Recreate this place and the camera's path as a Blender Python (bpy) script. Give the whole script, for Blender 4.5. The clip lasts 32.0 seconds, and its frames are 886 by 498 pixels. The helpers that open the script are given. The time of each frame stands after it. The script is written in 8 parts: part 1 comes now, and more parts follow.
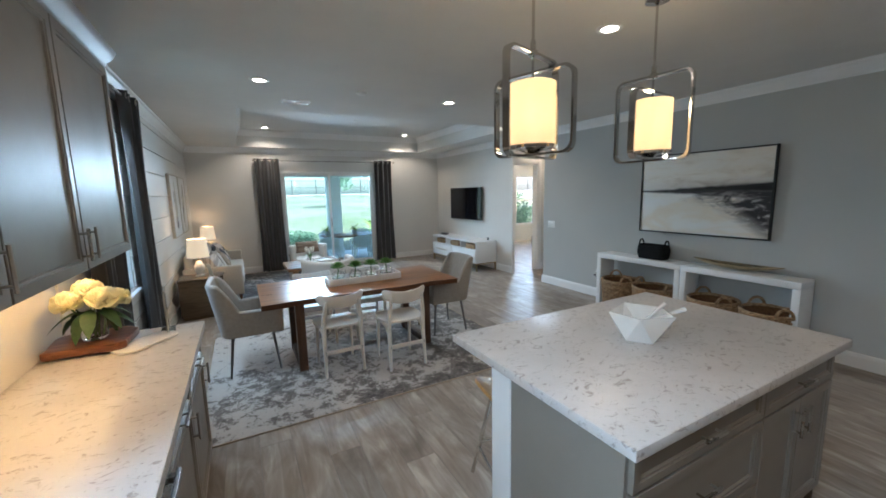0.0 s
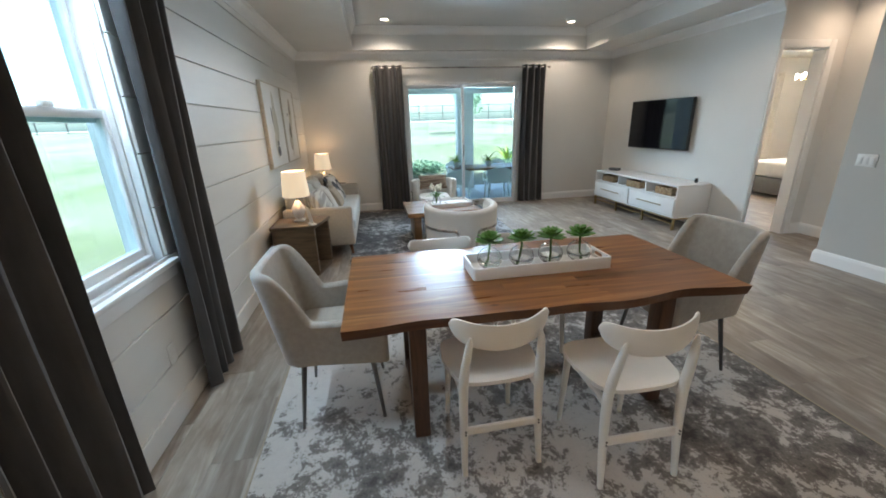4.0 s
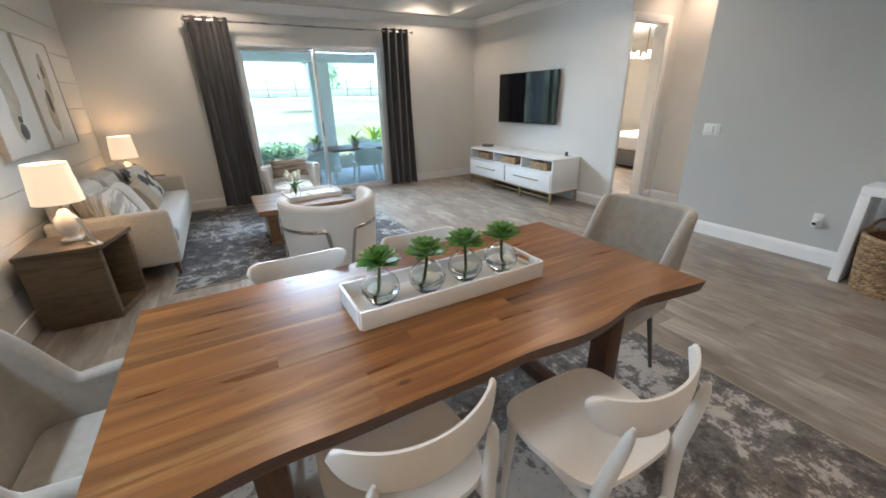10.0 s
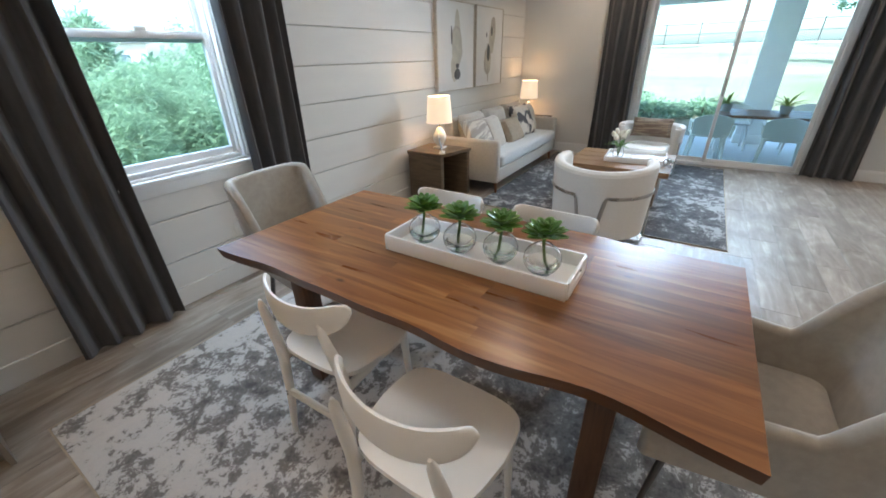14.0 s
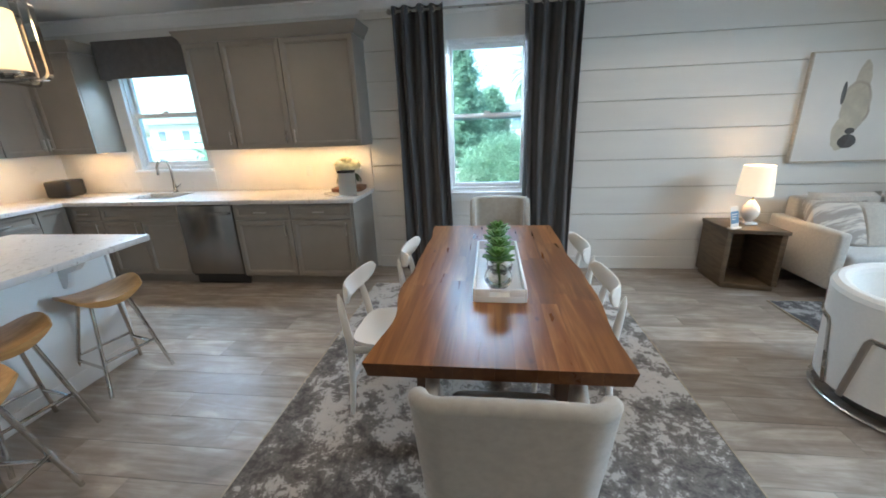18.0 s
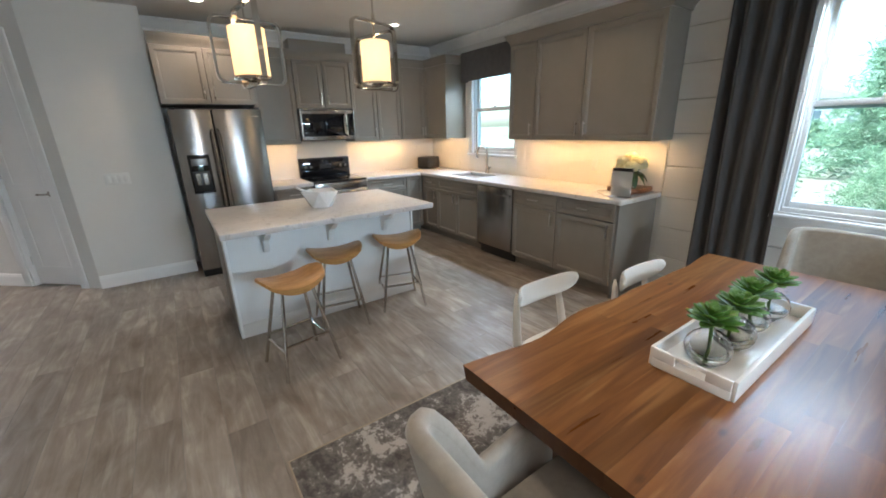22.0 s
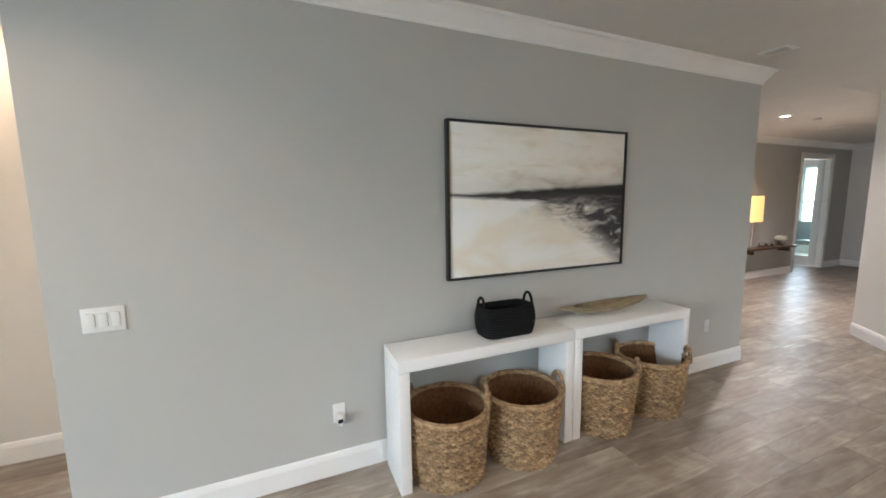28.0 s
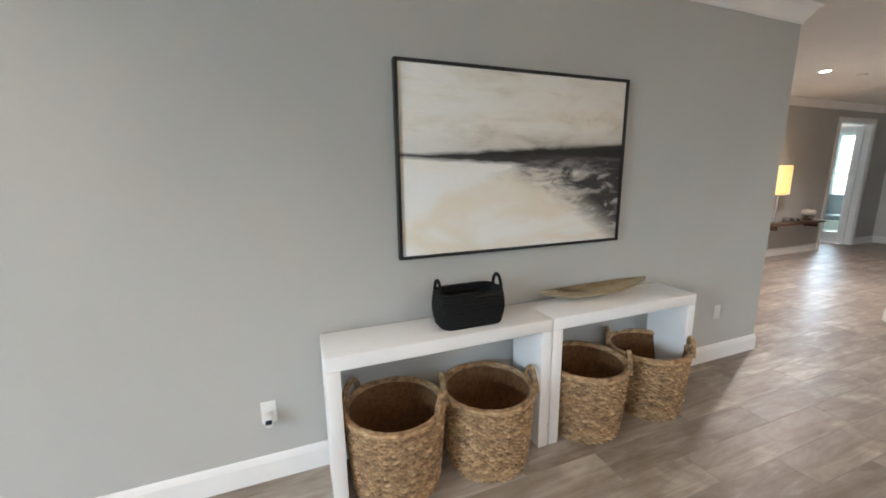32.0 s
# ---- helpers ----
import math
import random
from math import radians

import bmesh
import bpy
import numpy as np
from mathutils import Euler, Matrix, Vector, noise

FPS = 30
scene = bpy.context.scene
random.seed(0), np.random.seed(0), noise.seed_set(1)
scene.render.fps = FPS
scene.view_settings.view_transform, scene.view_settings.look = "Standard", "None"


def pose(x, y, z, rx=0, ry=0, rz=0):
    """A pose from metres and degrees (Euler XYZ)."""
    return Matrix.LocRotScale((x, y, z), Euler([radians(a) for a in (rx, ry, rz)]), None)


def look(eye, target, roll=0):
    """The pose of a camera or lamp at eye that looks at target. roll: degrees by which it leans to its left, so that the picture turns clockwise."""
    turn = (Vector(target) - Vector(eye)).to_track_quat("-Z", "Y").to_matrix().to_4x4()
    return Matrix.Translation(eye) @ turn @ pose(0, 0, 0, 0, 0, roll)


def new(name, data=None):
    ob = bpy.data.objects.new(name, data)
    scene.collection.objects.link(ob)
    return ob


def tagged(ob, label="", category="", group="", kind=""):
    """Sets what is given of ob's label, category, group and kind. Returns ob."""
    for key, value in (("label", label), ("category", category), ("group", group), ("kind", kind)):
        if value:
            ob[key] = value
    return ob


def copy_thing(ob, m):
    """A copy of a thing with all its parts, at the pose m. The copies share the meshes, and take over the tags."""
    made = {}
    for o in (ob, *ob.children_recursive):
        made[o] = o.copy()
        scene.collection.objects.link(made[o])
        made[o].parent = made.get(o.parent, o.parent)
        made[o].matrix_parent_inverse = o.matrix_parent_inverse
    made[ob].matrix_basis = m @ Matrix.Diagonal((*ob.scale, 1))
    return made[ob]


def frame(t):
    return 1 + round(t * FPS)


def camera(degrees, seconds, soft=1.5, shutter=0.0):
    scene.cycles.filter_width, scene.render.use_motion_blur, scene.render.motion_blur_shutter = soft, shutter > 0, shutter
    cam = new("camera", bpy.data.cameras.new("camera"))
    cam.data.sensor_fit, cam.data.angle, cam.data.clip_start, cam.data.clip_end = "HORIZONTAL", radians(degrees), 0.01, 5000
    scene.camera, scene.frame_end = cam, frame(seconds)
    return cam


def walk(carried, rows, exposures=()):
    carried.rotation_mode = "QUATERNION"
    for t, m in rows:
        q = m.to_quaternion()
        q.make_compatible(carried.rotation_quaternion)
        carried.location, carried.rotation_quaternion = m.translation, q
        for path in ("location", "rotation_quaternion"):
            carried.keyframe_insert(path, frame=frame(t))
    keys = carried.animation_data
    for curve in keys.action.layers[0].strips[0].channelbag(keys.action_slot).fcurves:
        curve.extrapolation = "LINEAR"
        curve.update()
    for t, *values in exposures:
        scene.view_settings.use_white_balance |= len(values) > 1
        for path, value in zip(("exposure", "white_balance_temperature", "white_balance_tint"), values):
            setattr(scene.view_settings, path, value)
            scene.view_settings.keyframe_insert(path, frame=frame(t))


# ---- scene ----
cam = camera(98.7, 32.0, 1.75)
PATH = [
    (0, (0.216, 0.185, 1.667), (1.143, 1.934, 1.378), -1.3),
    (0.5, (0.279, 0.322, 1.629), (1.054, 2.142, 1.336), -1.6),
    (1, (0.398, 0.565, 1.581), (0.966, 2.454, 1.250), -1.9),
    (1.5, (0.427, 0.786, 1.564), (0.852, 2.709, 1.217), -1.8),
    (2, (0.383, 1.095, 1.577), (0.753, 3.022, 1.189), -1.4),
    (2.5, (0.394, 1.377, 1.588), (0.749, 3.293, 1.139), -1.9),
    (4.5, (0.547, 2.573, 1.514), (0.853, 4.437, 0.858), -1.7),
    (5, (0.568, 2.786, 1.504), (0.890, 4.644, 0.838), -1.7),
    (5.5, (0.577, 2.975, 1.553), (1.018, 4.805, 0.877), -1.9),
    (6, (0.663, 3.103, 1.567), (1.352, 4.856, 0.895), -1.9),
    (6.5, (0.705, 3.170, 1.563), (1.753, 4.746, 0.915), -1.6),
    (7, (0.651, 3.213, 1.571), (2.115, 4.418, 0.934), -1.2),
    (7.5, (0.597, 3.217, 1.572), (2.255, 4.151, 0.956), -1.0),
    (8, (0.588, 3.169, 1.560), (2.366, 3.862, 0.960), -0.9),
    (8.5, (0.624, 3.166, 1.566), (2.456, 3.696, 0.964), -0.8),
    (9, (0.697, 3.186, 1.532), (2.453, 3.912, 0.907), -0.9),
    (9.5, (0.692, 3.160, 1.493), (2.035, 4.481, 0.819), -1.3),
    (10, (0.695, 3.050, 1.442), (1.596, 4.678, 0.707), -1.5),
    (10.5, (0.718, 2.930, 1.469), (1.402, 4.589, 0.586), -2.1),
    (11, (0.876, 2.887, 1.470), (1.287, 4.612, 0.545), -1.7),
    (11.5, (0.985, 2.869, 1.454), (0.998, 4.639, 0.524), -1.8),
    (12, (1.130, 2.790, 1.485), (0.858, 4.539, 0.553), -2.3),
    (12.5, (1.347, 2.836, 1.496), (0.900, 4.545, 0.558), -2.4),
    (13, (1.601, 2.973, 1.489), (0.991, 4.639, 0.566), -2.4),
    (13.5, (1.800, 2.990, 1.469), (0.991, 4.579, 0.564), -2.1),
    (15.5, (2.644, 3.236, 1.588), (1.196, 4.316, 0.730), -1.0),
    (16, (2.883, 3.399, 1.591), (1.228, 4.229, 0.835), -1.9),
    (16.5, (3.103, 3.573, 1.568), (1.283, 4.058, 0.896), -2.0),
    (17, (3.274, 3.725, 1.560), (1.399, 3.978, 0.910), -2.1),
    (17.5, (3.322, 3.968, 1.546), (1.425, 3.988, 0.913), -2.1),
    (18, (3.399, 4.182, 1.540), (1.511, 3.941, 0.925), -2.1),
    (18.5, (3.483, 4.281, 1.553), (1.621, 3.881, 0.944), -1.9),
    (19, (3.393, 4.437, 1.550), (1.565, 3.897, 0.943), -1.9),
    (19.5, (3.285, 4.629, 1.526), (1.503, 3.935, 0.941), -1.9),
    (20, (3.298, 4.759, 1.521), (1.575, 3.922, 0.946), -1.8),
    (20.5, (3.338, 4.790, 1.543), (1.765, 3.698, 0.966), -1.3),
    (21, (3.233, 4.773, 1.544), (1.888, 3.415, 0.954), -1.4),
    (21.5, (3.056, 4.729, 1.530), (1.879, 3.226, 0.934), -1.5),
    (22, (2.970, 4.638, 1.532), (1.887, 3.069, 0.926), -1.5),
    (22.5, (3.004, 4.379, 1.559), (2.014, 2.752, 0.947), -1.2),
    (23, (3.037, 4.222, 1.542), (2.495, 2.392, 0.943), -1.5),
    (23.5, (3.030, 4.208, 1.530), (3.197, 2.303, 0.944), -1.2),
    (24, (3.021, 4.259, 1.539), (3.860, 2.544, 0.944), -0.8),
    (24.5, (2.976, 4.305, 1.537), (4.205, 2.847, 0.932), -0.8),
    (25, (2.905, 4.401, 1.545), (4.334, 3.141, 0.935), -0.8),
    (25.5, (2.852, 4.473, 1.573), (4.415, 3.387, 0.959), -0.8),
    (26, (2.826, 4.515, 1.615), (4.489, 3.566, 1.036), -0.8),
    (26.5, (2.849, 4.537, 1.631), (4.598, 3.667, 1.198), -0.7),
    (28.5, (2.949, 4.400, 1.595), (4.777, 3.627, 1.348), -0.7),
    (29, (2.983, 4.307, 1.608), (4.819, 3.557, 1.354), -0.6),
    (29.5, (2.987, 4.251, 1.590), (4.833, 3.525, 1.333), -0.7),
    (30, (3.056, 4.228, 1.565), (4.910, 3.525, 1.302), -0.6),
    (30.5, (3.196, 4.213, 1.570), (5.052, 3.517, 1.300), -0.7),
    (31, (3.261, 4.162, 1.557), (5.112, 3.459, 1.273), -0.7),
    (31.5, (3.227, 4.053, 1.564), (5.068, 3.342, 1.241), -0.7),
    (32, (3.164, 4.016, 1.540), (4.994, 3.307, 1.153), -0.7),
]
walk(cam, [(t, look(eye, target, roll)) for t, eye, target, roll in PATH], [(0, 2.63, 5800, 12), (2, 2.48, 5900, 13), (5, 2.84, 6300, 14), (7, 3.0, 6300, 13), (8, 3.12, 6350, 15), (9, 3.25, 6400, 15), (10, 2.99, 6350, 17), (12, 2.98, 6200, 15), (16, 3.0, 6100, 18), (17, 3.03, 5750, 11), (18, 3.03, 5800, 12), (19, 3.02, 5900, 14), (21, 3.0, 6150, 15), (23, 3.1, 6350, 15), (24, 3.42, 6350, 12), (26, 3.6, 6650, 18), (29, 3.46, 6650, 17), (32, 3.58, 6650, 18)])
# light levels: sky, sun, daylight at the openings, downlights, cabinet strips, pendants, table lamps, glowing shades
SKY, SUN, DAY, LAMP, STRIP, PEND, TLAMP, GLOW = 0.15, 3.4, 19.0, 1.45, 0.49, 0.42, 0.27, 0.2
# ---- world and sun ----
world = bpy.data.worlds.new("sky")
scene.world = world
world.use_nodes = True
wn = world.node_tree
sky = wn.nodes.new("ShaderNodeTexSky")
sky.sky_type = "NISHITA"
sky.sun_disc = False
sky.sun_elevation = radians(53)
sky.sun_rotation = radians(153)
sky.dust_density = 3.0
wn.links.new(sky.outputs[0], wn.nodes["Background"].inputs[0])
wn.nodes["Background"].inputs[1].default_value = SKY
sun = new("sun", bpy.data.lights.new("sun", "SUN"))
sun.data.energy, sun.data.angle, sun.data.color = SUN, radians(4), (1.0, 0.95, 0.88)
sun.matrix_world = look((6, -12, 18), (0, 0, 0))

# ---- mesh helpers ----


def mesh_of(bm, mat, name="mesh"):
    me = bpy.data.meshes.new(name)
    bm.normal_update()
    bm.to_mesh(me)
    bm.free()
    if mat:
        me.materials.append(mat)
    return me


def smooth(ob, angle=35):
    me = ob.data
    me.polygons.foreach_set("use_smooth", [True] * len(me.polygons))
    me.set_sharp_from_angle(angle=radians(angle))
    return ob


def part(name, bm, mat, parent=None, label="", m=None, sm=True):
    ob = new(name, mesh_of(bm, mat, name))
    if parent:
        ob.parent = parent
    if m is not None:
        ob.matrix_basis = m
    if sm:
        smooth(ob)
    return tagged(ob, label)


def thing(name, label, category, x=0, y=0, z=0, rz=0, group="", kind=""):
    ob = new(name)
    ob.empty_display_size = 0.1
    ob.matrix_basis = pose(x, y, z, 0, 0, rz)
    return tagged(ob, label, category, group, kind)


def setting(name, bm, mat, label, category, sm=False):
    ob = new(name, mesh_of(bm, mat, name))
    if sm:
        smooth(ob)
    return tagged(ob, label, category, "", "structure")


def bx(x0, x1, y0, y1, z0, z1, bev=0.004, seg=2):
    bm = bmesh.new()
    bmesh.ops.create_cube(bm, size=1)
    for v in bm.verts:
        v.co = Vector((x0 + (v.co.x + .5) * (x1 - x0), y0 + (v.co.y + .5) * (y1 - y0), z0 + (v.co.z + .5) * (z1 - z0)))
    if bev > 0:
        bmesh.ops.bevel(bm, geom=bm.edges[:], offset=bev, segments=seg, affect="EDGES", profile=0.5)
    return bm


def join(*bms):
    out = bms[0]
    for b in bms[1:]:
        me = bpy.data.meshes.new("tmp")
        b.to_mesh(me)
        out.from_mesh(me)
        b.free()
        bpy.data.meshes.remove(me)
    return out


def moved(bm, m):
    bmesh.ops.transform(bm, matrix=m, verts=bm.verts)
    return bm


def cyl(p0, p1, r0, r1=None, seg=16, caps=True):
    r1 = r0 if r1 is None else r1
    p0, p1 = Vector(p0), Vector(p1)
    d = p1 - p0
    bm = bmesh.new()
    bmesh.ops.create_cone(bm, cap_ends=caps, segments=seg, radius1=r0, radius2=r1, depth=d.length)
    q = Vector((0, 0, 1)).rotation_difference(d).to_matrix().to_4x4()
    return moved(bm, Matrix.Translation((p0 + p1) / 2) @ q)


def ball(c, r, sx=1, sy=1, sz=1, u=16, v=10):
    bm = bmesh.new()
    bmesh.ops.create_uvsphere(bm, u_segments=u, v_segments=v, radius=r)
    return moved(bm, Matrix.Translation(c) @ Matrix.Diagonal((sx, sy, sz, 1)))


def lathe(profile, seg=24, c=(0, 0, 0)):
    """Turn a list of (radius, height) round the z axis."""
    bm = bmesh.new()
    rings = []
    for r, z in profile:
        if r < 1e-5:
            rings.append([bm.verts.new((c[0], c[1], c[2] + z))])
        else:
            rings.append([bm.verts.new((c[0] + r * math.cos(2 * math.pi * i / seg), c[1] + r * math.sin(2 * math.pi * i / seg), c[2] + z)) for i in range(seg)])
    for a, b in zip(rings, rings[1:]):
        for i in range(seg):
            j = (i + 1) % seg
            if len(a) == 1 and len(b) == 1:
                continue
            if len(a) == 1:
                bm.faces.new((a[0], b[j], b[i]))
            elif len(b) == 1:
                bm.faces.new((a[i], a[j], b[0]))
            else:
                bm.faces.new((a[i], a[j], b[j], b[i]))
    bmesh.ops.recalc_face_normals(bm, faces=bm.faces)
    return bm


def tube(pts, r, seg=8, closed=False, flat=1.0):
    """A round bar along a line of points; flat stretches it across."""
    pts = [Vector(p) for p in pts]
    n = len(pts)
    bm = bmesh.new()
    rings = []
    s = None
    for i, p in enumerate(pts):
        a = pts[(i - 1) % n] if (closed or i > 0) else p
        b = pts[(i + 1) % n] if (closed or i < n - 1) else p
        t = (b - a).normalized()
        if s is None:
            s = t.cross(Vector((0, 0, 1)))
            if s.length < 0.05:
                s = t.cross(Vector((1, 0, 0)))
        else:
            s = s - t * s.dot(t)
        s.normalize()
        w = s.cross(t).normalized()
        rr = r[i] if isinstance(r, (list, tuple)) else r
        rings.append([bm.verts.new(p + s * rr * math.cos(2 * math.pi * k / seg) + w * rr * flat * math.sin(2 * math.pi * k / seg)) for k in range(seg)])
    for i in range(n if closed else n - 1):
        a, b = rings[i], rings[(i + 1) % n]
        for k in range(seg):
            j = (k + 1) % seg
            bm.faces.new((a[k], a[j], b[j], b[k]))
    if not closed:
        bm.faces.new(rings[0])
        bm.faces.new(rings[-1])
    bmesh.ops.recalc_face_normals(bm, faces=bm.faces)
    return bm


def bend(pts, n=24):
    """A smooth line through a few points."""
    pts = [Vector(p) for p in pts]
    ext = [pts[0] * 2 - pts[1]] + pts + [pts[-1] * 2 - pts[-2]]
    out = []
    m = len(pts) - 1
    for i in range(n + 1):
        q = i / n * m
        k = min(int(q), m - 1)
        f = q - k
        a, b, c, d = ext[k:k + 4]
        out.append(.5 * ((2 * b) + (c - a) * f + (2 * a - 5 * b + 4 * c - d) * f * f + (3 * b - a - 3 * c + d) * f ** 3))
    return out


def shell(f, nu, nv, thick, closed_u=False):
    """A curved sheet f(u, v), u and v from 0 to 1, given a thickness along its normal."""
    bm = bmesh.new()
    e = 1e-3

    def nor(u, v):
        a = Vector(f(min(u + e, 1) if not closed_u else u + e, v)) - Vector(f(max(u - e, 0) if not closed_u else u - e, v))
        b = Vector(f(u, min(v + e, 1))) - Vector(f(u, max(v - e, 0)))
        return a.cross(b).normalized()
    cu = nu if closed_u else nu + 1
    fr, bk = [], []
    for i in range(cu):
        fr.append([])
        bk.append([])
        for j in range(nv + 1):
            u, v = i / nu, j / nv
            p, n = Vector(f(u, v)), nor(u, v)
            th = thick(u, v) if callable(thick) else thick
            fr[-1].append(bm.verts.new(p + n * th / 2))
            bk[-1].append(bm.verts.new(p - n * th / 2))
    for i in range(nu):
        k = (i + 1) % cu
        for j in range(nv):
            bm.faces.new((fr[i][j], fr[k][j], fr[k][j + 1], fr[i][j + 1]))
            bm.faces.new((bk[i][j], bk[i][j + 1], bk[k][j + 1], bk[k][j]))
        bm.faces.new((fr[i][0], bk[i][0], bk[k][0], fr[k][0]))
        bm.faces.new((fr[i][nv], fr[k][nv], bk[k][nv], bk[i][nv]))
    if not closed_u:
        for j in range(nv):
            bm.faces.new((fr[0][j], fr[0][j + 1], bk[0][j + 1], bk[0][j]))
            bm.faces.new((fr[nu][j], bk[nu][j], bk[nu][j + 1], fr[nu][j + 1]))
    bmesh.ops.recalc_face_normals(bm, faces=bm.faces)
    return bm


def prism(outline, z0, z1, bev=0.0):
    """An upright block over a plan outline."""
    bm = bmesh.new()
    a = [bm.verts.new((x, y, z0)) for x, y in outline]
    b = [bm.verts.new((x, y, z1)) for x, y in outline]
    n = len(a)
    bm.faces.new(a[::-1])
    bm.faces.new(b)
    for i in range(n):
        j = (i + 1) % n
        bm.faces.new((a[i], a[j], b[j], b[i]))
    bmesh.ops.recalc_face_normals(bm, faces=bm.faces)
    if bev:
        bmesh.ops.bevel(bm, geom=[e for e in bm.edges if abs(e.verts[0].co.z - e.verts[1].co.z) < 1e-6], offset=bev, segments=2, affect="EDGES", profile=0.5)
    return bm


def rounded(x0, x1, y0, y1, r, n=6):
    pts = []
    for cx, cy, a in ((x1 - r, y1 - r, 0), (x0 + r, y1 - r, 90), (x0 + r, y0 + r, 180), (x1 - r, y0 + r, 270)):
        for i in range(n + 1):
            t = radians(a + 90 * i / n)
            pts.append((cx + r * math.cos(t), cy + r * math.sin(t)))
    return pts


def cushion(w, d, h, puff=0.5, n=10):
    """A soft pillow shape, w by d, h thick at its middle."""
    bm = bmesh.new()
    bmesh.ops.create_grid(bm, x_segments=n, y_segments=n, size=1)
    top = bm.verts[:]
    geo = bmesh.ops.duplicate(bm, geom=bm.verts[:] + bm.edges[:] + bm.faces[:])["geom"]
    low = [g for g in geo if isinstance(g, bmesh.types.BMVert)]
    for vs, s in ((top, 1), (low, -1)):
        for v in vs:
            x, y = v.co.x, v.co.y
            k = max(0.0, (1 - x ** 4) * (1 - y ** 4)) ** puff
            pin = 1 - 0.07 * (1 - abs(x) ** 2) * abs(y) ** 3 - 0.07 * (1 - abs(y) ** 2) * abs(x) ** 3
            v.co = Vector((x * w / 2 * pin, y * d / 2 * pin, s * k * h / 2))
    bmesh.ops.remove_doubles(bm, verts=bm.verts, dist=1e-4)
    bmesh.ops.recalc_face_normals(bm, faces=bm.faces)
    return bm


def strip(profile, path, closed=False):
    """A moulding: the profile's (out, up) points carried along a plan path with mitred corners. Out is to the left of the way."""
    bm = bmesh.new()
    rings = []
    n = len(path)
    for i, (x, y, z) in enumerate(path):
        p = Vector((x, y))
        a = Vector(path[(i - 1) % n][:2]) if (closed or i > 0) else None
        b = Vector(path[(i + 1) % n][:2]) if (closed or i < n - 1) else None
        d0 = (p - a).normalized() if a is not None else (b - p).normalized()
        d1 = (b - p).normalized() if b is not None else d0
        n0, n1 = Vector((-d0.y, d0.x)), Vector((-d1.y, d1.x))
        mit = (n0 + n1) / max(0.3, 1 + n0.dot(n1))
        rings.append([bm.verts.new((x + mit.x * o, y + mit.y * o, z + u)) for o, u in profile])
    k = len(profile)
    for i in range(n if closed else n - 1):
        a, b = rings[i], rings[(i + 1) % n]
        for j in range(k):
            l = (j + 1) % k
            bm.faces.new((a[j], b[j], b[l], a[l]))
    if not closed:
        bm.faces.new(rings[0])
        bm.faces.new(rings[-1])
    bmesh.ops.recalc_face_normals(bm, faces=bm.faces)
    return bm


# ---- materials ----


def blank(name):
    m = bpy.data.materials.new(name)
    m.use_nodes = True
    nt = m.node_tree
    return m, nt, nt.nodes["Principled BSDF"]


def coords(nt, stretch=(1, 1, 1), kind="Object"):
    tc = nt.nodes.new("ShaderNodeTexCoord")
    mp = nt.nodes.new("ShaderNodeMapping")
    mp.inputs["Scale"].default_value = stretch
    nt.links.new(tc.outputs[kind], mp.inputs[0])
    return mp.outputs[0]


def noise_at(nt, vec, scale, detail=4, rough=0.55, dist=0.0):
    n = nt.nodes.new("ShaderNodeTexNoise")
    n.inputs["Scale"].default_value = scale
    n.inputs["Detail"].default_value = detail
    n.inputs["Roughness"].default_value = rough
    n.inputs["Distortion"].default_value = dist
    nt.links.new(vec, n.inputs["Vector"])
    return n.outputs["Fac"]


def ramp(nt, fac, stops, ease="LINEAR"):
    r = nt.nodes.new("ShaderNodeValToRGB")
    r.color_ramp.interpolation = ease
    el = r.color_ramp.elements
    while len(el) < len(stops):
        el.new(0.5)
    for e, (p, c) in zip(el, stops):
        e.position = p
        e.color = (*c, 1) if len(c) == 3 else c
    nt.links.new(fac, r.inputs[0])
    return r.outputs[0]


def mathn(nt, op, a, b=None, c=None):
    n = nt.nodes.new("ShaderNodeMath")
    n.operation = op
    for i, v in enumerate((a, b, c)):
        if v is None:
            continue
        if isinstance(v, (int, float)):
            n.inputs[i].default_value = v
        else:
            nt.links.new(v, n.inputs[i])
    return n.outputs[0]


def mixc(nt, fac, a, b, mode="MIX"):
    n = nt.nodes.new("ShaderNodeMix")
    n.data_type = "RGBA"
    n.blend_type = mode
    for sock, v in ((n.inputs[0], fac), (n.inputs[6], a), (n.inputs[7], b)):
        if isinstance(v, (int, float)):
            sock.default_value = v
        elif isinstance(v, tuple):
            sock.default_value = (*v, 1)
        else:
            nt.links.new(v, sock)
    return n.outputs[2]


def bump(nt, bsdf, height, strength=0.2, dist=0.01):
    b = nt.nodes.new("ShaderNodeBump")
    b.inputs["Strength"].default_value = strength
    b.inputs["Distance"].default_value = dist
    nt.links.new(height, b.inputs["Height"])
    nt.links.new(b.outputs[0], bsdf.inputs["Normal"])


def piece_random(nt):
    """One number for each piece, whether it is an object of its own or an island of a joined mesh."""
    o = nt.nodes.new("ShaderNodeObjectInfo")
    g = nt.nodes.new("ShaderNodeNewGeometry")
    return mathn(nt, "FRACT", mathn(nt, "ADD", o.outputs["Random"], g.outputs["Random Per Island"]))


